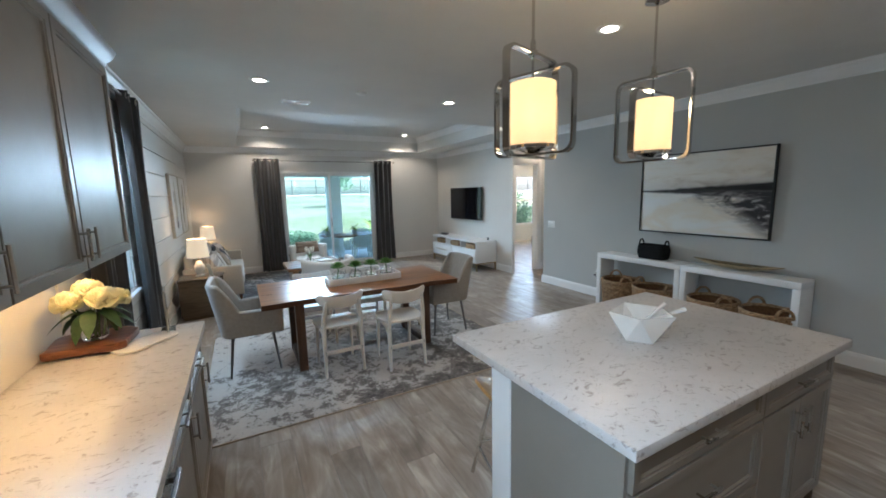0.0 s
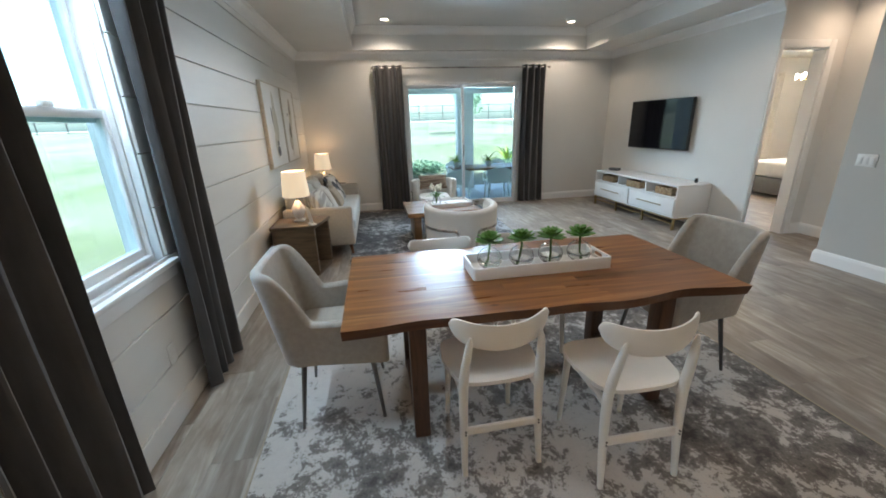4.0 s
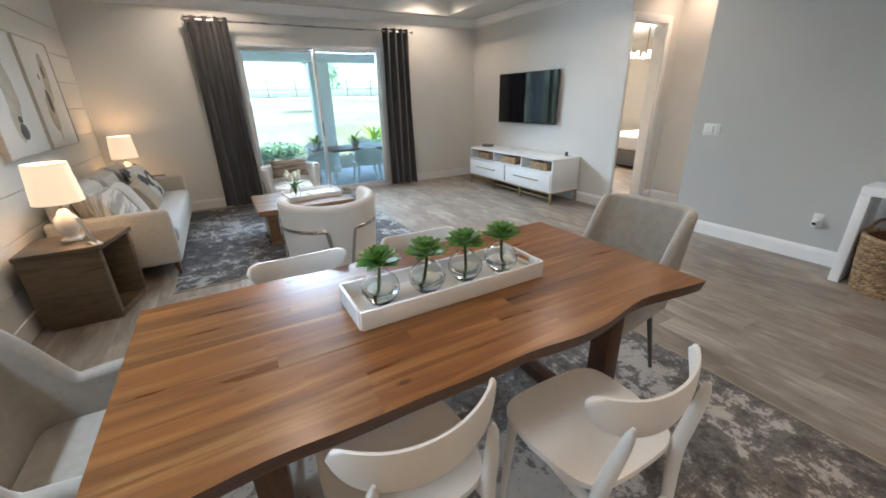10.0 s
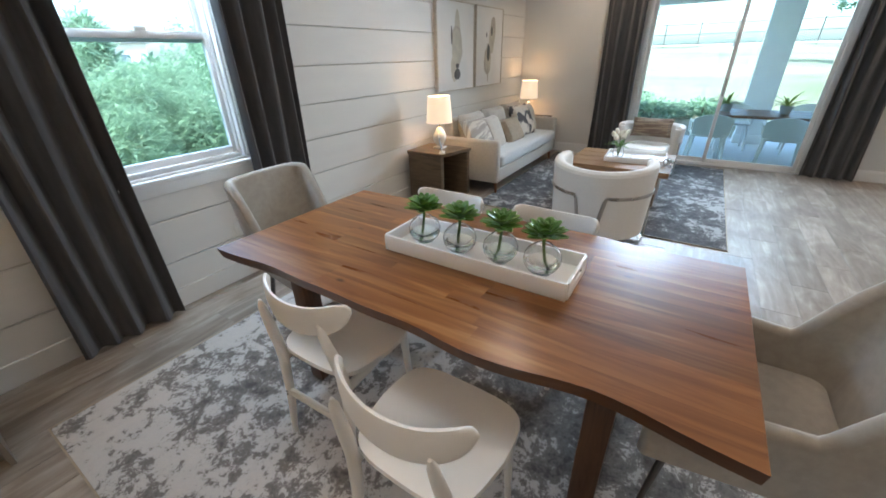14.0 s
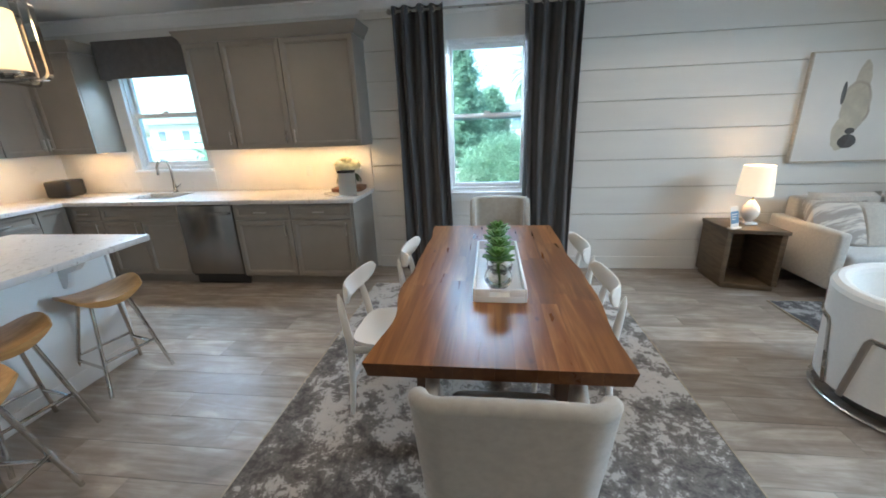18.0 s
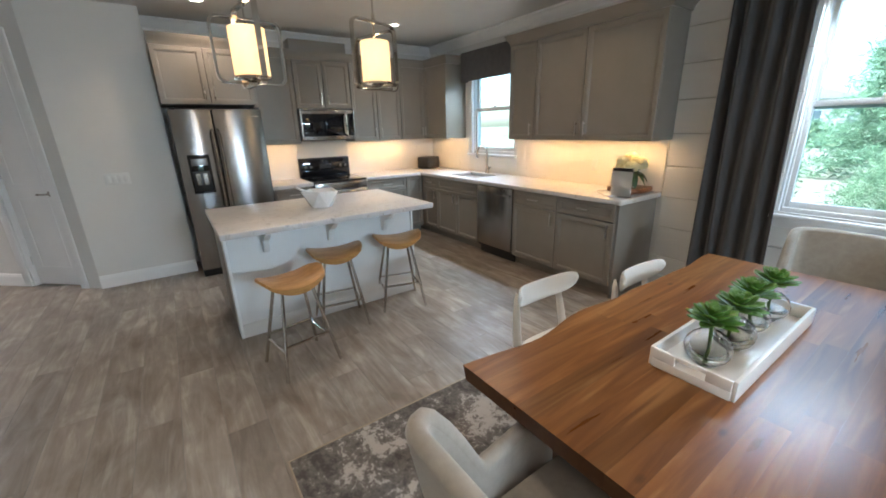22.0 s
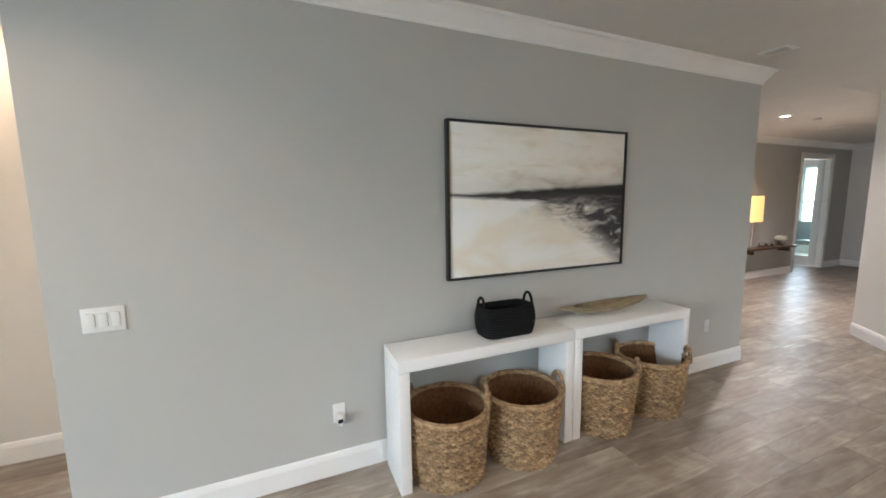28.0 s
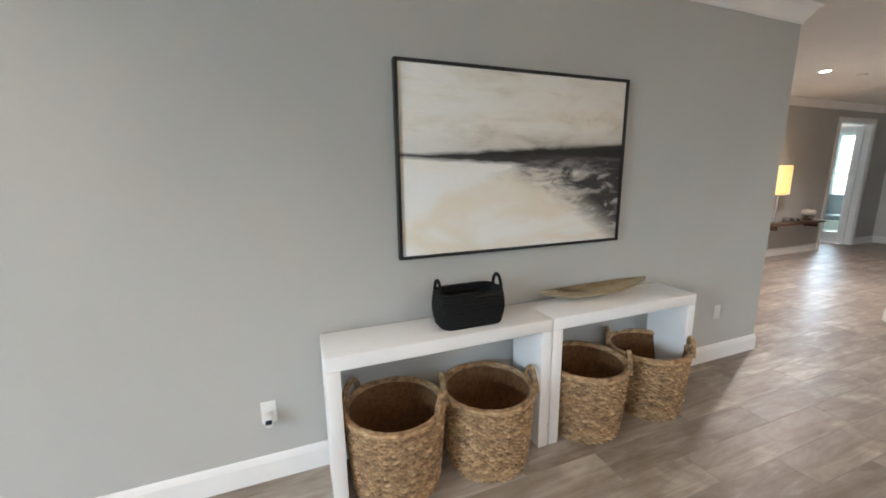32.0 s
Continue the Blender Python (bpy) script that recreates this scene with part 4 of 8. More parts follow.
part("lever_handle", join(cyl((l0 + .06, 0, 1.0), (l0 + .06, .012, 1.0), .027), cyl((l0 + .06, .01, 1.0), (l0 + .06, .05, 1.0), .009), tube([(l0 + .055, .05, 1.0), (l0 + .10, .053, 1.0), (l0 + .165, .048, .998)], .009)), M["nickel"], pdoor)
for zz in (.28, 1.2, 2.1):
    part("hinge", bx(l1 + .002, l1 + .016, -.002, .012, zz - .05, zz + .05, .002), M["nickel"], pdoor)

# ---- floor of wood-look planks ----
fl = setting("floor", join(bx(W_X, HALL_E, HALL_S, 9.6, -.1, -.0015, 0), bx(5.1, 10.9, 6.36, 10.8, -.1, -.005, 0), bx(HALL_E, 11, -9, -4, -.1, -.005, 0)), M["grout"], "grey-brown wood-look plank tile floor", "floor")

# daylight that the openings let in
def daylight(x, y, z, w, h, to, watts, spread=140):
    d = bpy.data.lights.new("daylight", "AREA")
    d.shape, d.size, d.size_y, d.energy, d.color = "RECTANGLE", w, h, watts, (0.64, 0.86, 1.0)
    d.spread = radians(spread)
    ob = new("daylight", d)
    ob.matrix_world = look((x, y, z), to)


gm, dm, km = (GD[0] + GD[1]) / 2, (DW[0] + DW[1]) / 2, (KW[0] + KW[1]) / 2
daylight(gm, N_Y + .02, GD[2] - .065, 2.04, .11, (gm + 1.0, N_Y - 6, GD[2] - 2.8), DAY * .92, 120)
daylight(W_X + .005, dm, DW[3] - .05, .70, .07, (W_X + 1.0, dm, DW[3] - 2.2), DAY * .10, 120)
for yy, sy in ((DW[0] + .012, 1), (DW[1] - .012, -1)):
    daylight(W_X - .012, yy, (DW[2] + DW[3]) / 2, .018, 1.2, (W_X + 1.2, yy + sy * .5, 1.3), DAY * .02, 140)
daylight(W_X + .004, km, 2.09, .80, .08, (W_X + 2.0, km, 0), DAY * .16, 105)
daylight(8.87, 10.38, 2.17, .85, .1, (8.0, 7.4, 1.1), DAY * .45)
daylight(8.27, -8.97, 2.32, 1.05, .12, (6.6, -4.5, .3), DAY * .34)

# ---- lamps built into the house ----


def lamp(name, kind, loc, energy, color, size=0.1, target=None, spread=None):
    d = bpy.data.lights.new(name, kind)
    d.energy, d.color = energy, color
    if kind == "AREA":
        d.shape, d.size = "DISK", size
        if spread:
            d.spread = radians(spread)
    elif kind == "SPOT":
        d.spot_size, d.spot_blend, d.shadow_soft_size = radians(spread or 110), 1.0 if spread and spread > 170 else 0.6, size
    else:
        d.shadow_soft_size = size
    ob = new(name, d)
    ob.matrix_world = look(loc, target or (loc[0], loc[1], loc[2] - 1))
    return ob


WARM = (1.0, 0.83, 0.62)


def downlight(x, y, z, watts, color=WARM, spread=140):
    t = thing("downlight", "round white recessed ceiling downlight, lit", "ceiling light", x, y, z, 0, "recessed downlights")
    part("trim_ring", lathe([(.052, -.001), (.055, -.006), (.078, -.007), (.086, -.003), (.086, 0)], 28), M["trim"], t)
    part("lens", lathe([(0, -.004), (.052, -.004), (.052, -.001), (0, -.001)], 24), M["lamp_on"], t, "glowing lens")
    lamp("downlight_lamp", "SPOT", (x, y, z - .03), watts, color, 0.05, None, spread)


for x, y in ((.45, .08), (2.49, 0.0), (2.50, 2.05), (.48, 2.05)):
    downlight(x, y, CEIL, LAMP * (1.4 if x < 1 else 2.6), (1.0, 0.79, 0.55))
for x, y in ((.48, 4.19), (2.52, 4.30)):
    downlight(x, y, CEIL, LAMP * (1.0 if x < 1 else 2.4))
for x, y in ((.82, 8.98), (3.90, 9.00), (.82, 6.0), (3.90, 6.0)):
    downlight(x, y, TRAY, LAMP * 4)
downlight(5.74, 6.01, CEIL, LAMP * 1.6, (1.0, 0.74, 0.50), 179)
downlight(6.13, -2.22, CEIL, LAMP * 18, (1.0, .95, .90))


# ---- kitchen ----
def shaker(name, w, h, m, parent, x, z, y=0.0, pull=None, plab="brushed bar pull"):
    """A recessed-panel front, w wide and h high, its lower left at (x, z), facing local -y."""
    r = min(.055, h * .3)
    bm = bx(x, x + w, y - .02, y, z, z + h, 0)
    face = min(bm.faces, key=lambda q: q.calc_center_median().y)
    edges = list(face.edges)
    bmesh.ops.inset_region(bm, faces=[face], thickness=r, depth=0)
    bmesh.ops.inset_region(bm, faces=[face], thickness=.004, depth=-.004)
    bmesh.ops.inset_region(bm, faces=[face], thickness=.010, depth=-.001)
    bmesh.ops.inset_region(bm, faces=[face], thickness=.007, depth=-.007)
    bmesh.ops.bevel(bm, geom=edges, offset=.002, segments=1, affect="EDGES")
    f = part(name, bm, m, parent)
    if pull:
        px, pz, vert = pull
        L = .065
        a, b = ((px, pz - L), (px, pz + L)) if vert else ((px - L, pz), (px + L, pz))
        yy = y - .048
        part("handle", join(tube([(a[0], yy, a[1]), (b[0], yy, b[1])], .006), *[cyl((a[0] * (1 - k) + b[0] * k, y - .019, a[1] * (1 - k) + b[1] * k), (a[0] * (1 - k) + b[0] * k, yy, a[1] * (1 - k) + b[1] * k), .005, seg=8) for k in (.15, .85)]), M["nickel"], f, plab)
    return f


def base_unit(m, w, style, depth=.60, group="base cabinets"):
    """A base cabinet: local x along its front, facing local -y, back at y = depth."""
    t = thing("base_cabinet", "grey painted shaker base cabinet with bar pulls", "cabinet", group=group)
    t.matrix_basis = m
    part("carcass", bx(0.001, w - .001, 0, depth, .10, .872, .002), M["cab"], t)
    part("toe_kick", bx(0.001, w - .001, .07, depth, 0, .10, 0), M["cab"], t)
    g = .004
    if style == "drawer_door":
        shaker("drawer", w - 2 * g, .15, M["cab"], t, g, .715, pull=(w / 2, .79, False))
        shaker("door", w - 2 * g, .585, M["cab"], t, g, .12, pull=(w - .06, .62, True))
    elif style == "sink":
        shaker("false_front", w - 2 * g, .15, M["cab"], t, g, .715)
        for k in (0, 1):
            shaker("door", w / 2 - 1.5 * g, .585, M["cab"], t, g + k * w / 2, .12, pull=(w / 2 + (-.045 if k == 0 else .045), .62, True))
    elif style == "drawers":
        for z0, h in ((.715, .15), (.42, .285), (.12, .29)):
            shaker("drawer", w - 2 * g, h, M["cab"], t, g, z0, pull=(w / 2, z0 + h / 2, False))
    elif style == "drawer_doors":
        shaker("drawer", w - 2 * g, .15, M["cab"], t, g, .715, pull=(w / 2, .79, False))
        for k in (0, 1):
            shaker("door", w / 2 - 1.5 * g, .585, M["cab"], t, g + k * w / 2, .12, pull=(w / 2 + (-.04 if k == 0 else .04), .60, True))
    else:
        shaker("door", w - 2 * g, .745, M["cab"], t, g, .12)
    return t


def upper_unit(m, w, z0, z1, doors, depth=.33, pulls=True, sides="RLRL"):
    t = thing("wall_cabinet", "grey painted shaker wall cabinet", "cabinet", group="wall cabinets")
    t.matrix_basis = m
    part("carcass", bx(0.001, w - .001, 0, depth, z0, z1, .002), M["cab"], t)
    n = len(doors)
    x = 0
    for i, dw in enumerate(doors):
        side = (dw - .045) if (sides[i] == "R" and n > 1) else .045
        shaker("door", dw - .011, z1 - z0 - .01, M["cab"], t, x + .0055, z0 + .005, pull=(x + side, z0 + .11, True) if pulls else None)
        x += dw
    return t


def facing_east(x, y):   # local x runs along -y... front looks to +x
    return Matrix(((0, -1, 0, x), (1, 0, 0, y), (0, 0, 1, 0), (0, 0, 0, 1)))


def facing_north(x, y):
    return Matrix(((-1, 0, 0, x), (0, -1, 0, y), (0, 0, 1, 0), (0, 0, 0, 1)))


FX, FY = -0.085, -0.285     # cabinet faces of the two runs
for y0, w, st in ((-.22, .35, "drawer_door"), (.13, .89, "sink"), (1.635, .60, "drawer_door"), (2.235, .625, "drawer_door")):
    t = base_unit(facing_east(FX, y0), w, st)
part("end_panel", bx(.626, .645, 0, .613, 0, .873, .002), M["cab"], t)
for x1, w, st in ((.825, .62, "drawers"), (.205, .27, "door"), (2.03, .475, "drawers")):
    base_unit(facing_north(x1, FY), w, st)
t = thing("corner_cabinet", "grey painted corner base cabinet", "cabinet")
part("carcass", join(bx(W_X + .002, FX - .002, S_Y + .002, -.222, .10, .872, 0), bx(W_X + .002, FX - .06, S_Y + .002, -.222, 0, .10, 0)), M["cab"], t)

dwm = thing("dishwasher", "stainless steel dishwasher with bar handle", "dishwasher")
dwm.matrix_basis = facing_east(FX, 1.022)
part("body", bx(.004, .606, .0, .58, .10, .868, .003), M["black"], dwm)
part("door", bx(.006, .604, -.028, -.001, .13, .862, .006), M["steel"], dwm, "brushed stainless door")
part("handle", join(bx(.03, .58, -.062, -.045, .775, .80, .006), bx(.05, .075, -.046, -.028, .778, .797, 0), bx(.535, .56, -.046, -.028, .778, .797, 0)), M["steel"], dwm, "bar handle")
part("badge", bx(.52, .55, -.0295, -.028, .20, .215, 0), M["steel"], dwm)
part("toe_panel", bx(.006, .604, .04, .06, .0, .12, .002), M["black"], dwm)

ct = thing("countertop", "speckled white quartz countertop in an L", "countertop")
SKX, SKY0, SKY1 = (-.56, -.18), .29, .85
part("slab", join(bx(W_X + .002, -.036, SKY1, 2.915, .874, .915, .004), bx(W_X + .002, -.036, S_Y + .002, SKY0, .874, .915, .004), bx(W_X + .002, SKX[0], SKY0, SKY1, .874, .915, 0), bx(SKX[1], -.036, SKY0, SKY1, .874, .915, .003),
                  bx(-.037, .825, S_Y + .002, -.245, .874, .915, .004)), M["quartz"], ct)
part("slab", bx(1.55, 2.035, S_Y + .002, -.245, .874, .915, .004), M["quartz"], ct)
bs = thing("backsplash", "smooth pale backsplash slabs above the counter", "backsplash", kind="structure")
for b in ((W_X + .001, W_X + .012, S_Y + .013, .08, .916, 1.384), (W_X + .001, W_X + .012, .082, 1.06, .916, 1.14), (W_X + .001, W_X + .012, 1.062, 2.915, .916, 1.384), (W_X + .013, .82, S_Y + .001, S_Y + .012, .916, 1.384), (.822, 1.546, S_Y + .001, S_Y + .012, .916, 1.41), (1.548, 2.05, S_Y + .001, S_Y + .012, .916, 1.384)):
    part("slab", bx(*b, bev=.001), M["splash"], bs, sm=False)
sk = thing("sink", "undermount double stainless steel sink", "sink", (SKX[0] + SKX[1]) / 2, (SKY0 + SKY1) / 2, .872)
for s in (-1, 1):
    c = s * .142
    part("bowl", join(bx(-.185, .185, c - .132, c + .132, -.19, -.186, 0), bx(-.188, -.184, c - .132, c + .132, -.19, 0, 0), bx(.184, .188, c - .132, c + .132, -.19, 0, 0), bx(-.188, .188, c - .136, c - .132, -.19, 0, 0), bx(-.188, .188, c + .132, c + .136, -.19, 0, 0)), M["steel"], sk)
    part("drain", cyl((0, c, -.186), (0, c, -.182), .04), M["chrome"], sk)
fa = thing("faucet", "tall chrome gooseneck kitchen faucet", "faucet", -.62, .57, .915)
part("spout", tube([(0, 0, .0), (0, 0, .28)] + [(.09 - .09 * math.cos(a), 0, .28 + .09 * math.sin(a)) for a in [math.pi * k / 8 for k in range(1, 9)]] + [(.18, 0, .22)], .013, 10), M["chrome"], fa)
part("base", lathe([(.03, 0), (.03, .012), (.02, .03), (.02, .09), (.014, .10)], 20), M["chrome"], fa)
part("lever", tube([(0, .02, .06), (.0, .05, .07), (.02, .10, .10)], .007), M["chrome"], fa)

# wall cabinets
UX, UY, U0, U1 = -0.37, -0.57, 1.385, 2.375
upper_unit(facing_east(UX, 1.245), 1.70, U0, U1, [.385, .60, .715], sides="RRL")
upper_unit(facing_east(UX, -.56), .56, U0, U1, [.56])
upper_unit(facing_north(.825, UY), 1.155, U0, U1, [.375, .375, .405])
upper_unit(facing_north(2.05, UY), .50, U0, U1, [.50])
upper_unit(facing_north(1.548, UY), .721, 1.815, U1, [.36, .36])
upper_unit(facing_north(2.94, -.30), .885, 1.83, U1, [.442, .442], depth=.595)
t = thing("corner_wall_cabinet", "grey painted corner wall cabinet", "cabinet")
part("carcass", bx(W_X + .002, UX + .03, S_Y + .002, -.562, U0, U1, .002), M["cab"], t)
CROWN2 = [(0.0, 0.0), (0.012, 0.0), (0.018, .03), (0.045, .06), (0.055, .085), (.06, .10), (0.0, .10)]
for path in ([(W_X + .01, 2.947, U1), (UX, 2.947, U1), (UX, 1.243, U1), (W_X + .01, 1.243, U1)],
             [(W_X + .01, .002, U1), (UX, .002, U1), (UX, UY, U1), (2.053, UY, U1), (2.053, -.30, U1), (2.942, -.30, U1)]):
    t = thing("cornice", "grey crown moulding on top of the wall cabinets", "moulding", group="cabinet crowns")
    part("moulding", strip(CROWN2, path), M["cab"], t)
t = thing("vent_chase", "grey painted box over the microwave cabinet up to the ceiling", "cabinet")
part("panel", bx(.83, 1.545, S_Y + .09, UY - .012, U1 + .101, CEIL - .126, .003), M["cab"], t)
# under-cabinet strips with their lamps
for x0, x1, y0, y1 in ((-.50, -.47, 1.28, 2.90), (-.50, -.47, -.52, -.03), (-.1, .78, -.72, -.69), (1.58, 2.02, -.72, -.69)):
    t = thing("cabinet_light", "thin warm light strip under the wall cabinet", "light strip", group="under-cabinet lights")
    part("lens", bx(x0, x1, y0, y1, U0 - .0035, U0 - .0005, 0), M["strip_on"], t)
    d = bpy.data.lights.new("strip_lamp", "AREA")
    d.shape, d.size, d.size_y, d.energy, d.color = "RECTANGLE", x1 - x0, y1 - y0, STRIP * max(x1 - x0, y1 - y0), (1.0, 0.60, 0.24)
    ob = new("strip_lamp", d)
    ob.matrix_world = pose((x0 + x1) / 2, (y0 + y1) / 2, U0 - .006)

va = thing("valance", "slate cloth box valance over the kitchen window", "valance", W_X, 0, 0)
part("front", bx(.11, .125, .05, 1.235, 2.135, 2.50, .004), M["valance"], va)
part("return", bx(.002, .11, .05, .065, 2.135, 2.50, .003), M["valance"], va)
part("return", bx(.002, .11, 1.22, 1.235, 2.135, 2.50, .003), M["valance"], va)
part("top", bx(.002, .11, .065, 1.22, 2.485, 2.50, .003), M["valance"], va)

# refrigerator
fr = thing("refrigerator", "stainless steel side-by-side refrigerator with ice dispenser", "refrigerator")
fr.matrix_basis = facing_north(2.91, -.16) @ Matrix.Diagonal((.945, 1, 1, 1))
part("body", bx(.005, .915, .07, .72, .02, 1.775, .006), M["black"], fr, "dark side panels")
for x0, x1 in ((.008, .40), (.408, .912)):
    d = part("door", bx(x0, x1, 0, .068, .08, 1.78, .012), M["steel"], fr, "brushed steel door")
    hx = .375 if x0 < .1 else .433
    part("handle", join(tube([(hx, -.002, .62), (hx, -.05, .66), (hx, -.055, 1.10), (hx, -.05, 1.54), (hx, -.002, 1.58)], .013)), M["steel"], d)
dd = part("dispenser", bx(.09, .30, -.006, .004, .93, 1.33, .004), M["black_glass"], fr, "black water and ice dispenser")
part("recess", bx(.11, .28, -.008, -.005, .95, 1.16, .002), M["black"], dd)
for k in (0, 1):
    part("paddle", bx(.135 + k * .07, .18 + k * .07, -.018, -.007, 1.02, 1.14, .004), M["steel"], dd)
part("display", bx(.115, .275, -.0085, -.005, 1.22, 1.29, .001), M["dark_steel"], dd)
part("grille", bx(.01, .91, .03, .07, 0, .078, .002), M["black"], fr)
part("badge", bx(.80, .87, -.0015, .001, 1.70, 1.712, 0), M["chrome"], fr)
for k in (0.05, .87):
    part("hinge_cap", bx(k - .03, k + .03, .02, .10, 1.78, 1.80, .004), M["black"], fr)

# range
rg = thing("range", "stainless steel electric range with black glass top", "stove")
rg.matrix_basis = facing_north(1.546, -.245) @ Matrix.Diagonal((.948, 1, 1, 1))
part("body", bx(.004, .756, .03, .64, .02, .90, .004), M["dark_steel"], rg)
part("cooktop", bx(.002, .758, .0, .60, .90, .918, .004), M["black_glass"], rg, "black glass cooktop")
for cx, cy, r in ((.20, .16, .09), (.56, .16, .10), (.20, .42, .075), (.56, .42, .075)):
    part("burner_ring", lathe([(r - .004, .9185), (r, .9188), (r, .918), (r - .004, .918)], 32, (cx, cy, 0)), M["dark_steel"], rg)
bg = part("backguard", bx(.004, .756, .585, .64, .915, 1.18, .008), M["black"], rg, "black control panel")
part("panel_glass", bx(.012, .748, .580, .586, .93, 1.165, .004), M["black_glass"], bg)
for kx in (.08, .16, .60, .68):
    part("knob", cyl((kx, .581, 1.06), (kx, .555, 1.06), .024, .02, 18), M["steel"], bg)
part("clock_display", bx(.30, .46, .577, .581, 1.03, 1.09, .001), M["black"], bg)
ov = part("oven_door", bx(.01, .75, -.02, .028, .24, .80, .006), M["steel"], rg)
part("oven_window", bx(.10, .66, -.023, -.018, .34, .66, .002), M["black_glass"], ov)
part("handle", join(tube([(.06, -.06, .755), (.70, -.06, .755)], .012), cyl((.09, -.02, .755), (.09, -.06, .755), .009, seg=8), cyl((.67, -.02, .755), (.67, -.06, .755), .009, seg=8)), M["steel"], ov)
part("storage_drawer", bx(.01, .75, -.015, .028, .05, .225, .005), M["steel"], rg)
part("front_rail", bx(.01, .75, -.012, .03, .81, .895, .004), M["steel"], rg)

mw = thing("microwave", "stainless over-the-range microwave with black door glass", "microwave")
mw.matrix_basis = Matrix.Translation((0, 0, .11)) @ facing_north(1.546, -.50) @ Matrix.Diagonal((.948, 1, .928, 1))
part("body", bx(.002, .758, .02, .398, 1.405, 1.832, .004), M["dark_steel"], mw)
dr = part("door", bx(.004, .640, -.008, .019, 1.415, 1.804, .006), M["steel"], mw)
part("door_glass", bx(.03, .60, -.011, -.007, 1.465, 1.765, .003), M["black_glass"], dr)
part("handle", tube([(.622, -.008, 1.455), (.622, -.045, 1.49), (.622, -.050, 1.615), (.622, -.045, 1.74), (.622, -.008, 1.775)], .013), M["chrome"], dr)
cp_ = part("control_panel", bx(.644, .756, -.008, .019, 1.415, 1.804, .004), M["steel"], mw)
part("keypad", bx(.652, .738, -.011, -.007, 1.465, 1.765, .003), M["black_glass"], cp_, "black glass keypad")
part("vent_strip", bx(.004, .756, -.009, .018, 1.806, 1.83, .002), M["steel"], mw)

# counter things
to = thing("toaster", "black four-slice toaster on the countertop", "toaster", -.42, -.62, .915, 20)
part("body", moved(prism(rounded(-.15, .15, -.12, .12, .04), .012, .19, .02), pose(0, 0, 0)), M["black"], to)
for k in (-.07, .07):
    part("slot", bx(k - .05, k + .05, -.02, .02, .189, .192, 0), M["steel"], to)
    part("lever", bx(k - .015, k + .015, -.135, -.12, .11, .125, .004), M["chrome"], to)
    part("dial", cyl((k, -.12, .05), (k, -.132, .05), .016), M["chrome"], to)

bo = thing("cutting_board", "thick live-edge acacia serving board", "cutting board", -.51, 2.71, .915, 0)
out = [(x * (1 + .05 * math.sin(7 * a)), y * (1 + .06 * math.sin(5 * a + 1))) for a in [2 * math.pi * i / 40 for i in range(40)] for x, y in [(.165 * math.copysign(abs(math.cos(a)) ** .35, math.cos(a)), .155 * math.copysign(abs(math.sin(a)) ** .35, math.sin(a)))]]
part("slab", prism(out, .012, .05, .006), M["board"], bo)
for sx in (-.12, .12):
    part("foot", bx(sx - .02, sx + .02, -.10, .10, 0, .012, 0), M["board"], bo)
tr = thing("serving_platter", "small rounded white marble platter", "platter", -.28, 2.64, .915, -40)
part("platter", moved(prism(rounded(-.075, .075, -.155, .155, .06, 8), 0, .014, .005), Matrix.Identity(4)), M["ceramic"], tr)


def petal_shell(L, Wd, curl, tilt):
    def f(u, v):
        s = (u - .5) * 2
        wv = Wd * math.sin(math.pi * min(1, .12 + v * .80)) ** .55
        a = tilt + curl * v
        return (s * wv / 2, L * v * math.cos(a), L * v * math.sin(a) - .25 * s * s * wv + .07 * L * v * math.sin(7 * s + 2 * v))
    return shell(f, 6, 6, .0012)


petal_me = {}


def peony(t, cx, cy, cz, r, m, seed):
    """A full blossom: an Empty core with rings of cupped petals."""
    rnd = random.Random(seed)
    core = part("blossom", ball((cx, cy, cz + r * .25), r * .45, 1, 1, .8, 10, 6), m, t)
    for ring, n, til in ((.30, 8, 1.25), (.45, 9, 1.0), (.62, 11, .75), (.80, 11, .45), (.95, 10, .15), (1.0, 9, -.25)):
        key = (ring, round(r, 4), m.name)
        if key not in petal_me:
            me = mesh_of(petal_shell(r * (.60 + .40 * ring), r * (.75 + .45 * ring), 1.0 - .2 * ring, til), m, "petal")
            me.polygons.foreach_set("use_smooth", [True] * len(me.polygons))
            petal_me[key] = me
        for k in range(n):
            ob = new("petal", petal_me[key])
            ob.parent = core
            ob.matrix_basis = pose(cx, cy, cz, rnd.uniform(-20, 20), rnd.uniform(-20, 20), 360 * k / n + rnd.uniform(-16, 16))
    return core


def leaf_bm(L, Wd, droop):
    def f(u, v):
        s = (u - .5) * 2
        wv = Wd * math.sin(math.pi * (.04 + .96 * v)) ** .8
        return (s * wv / 2, L * v, -droop * v * v * L + .12 * abs(s) * wv)
    return shell(f, 4, 6, .001)


fv = thing("flower_vase", "glass vase of cream peonies on the serving board", "vase of flowers", -.50, 2.71, .966)
part("vase", lathe([(0, .0), (.05, 0), (.056, .01), (.056, .13), (.052, .13), (.052, .012), (0, .008)], 28), M["glass"], fv, "clear glass cylinder")
rnd = random.Random(5)
for i, (px, py, pz, r) in enumerate(((-.070, -.060, .200, .072), (.065, -.050, .205, .076), (0.0, .075, .21, .072), (-.090, .045, .185, .064), (.098, .05, .178, .068), (.0, -.01, .245, .072))):
    peony(fv, px, py, pz, r, M["petal"], 20 + i)
    part("stem", tube([(px * .3, py * .3, .015), (px * .5, py * .5, .12), (px, py, pz)], .004, 6), M["stem"], fv)
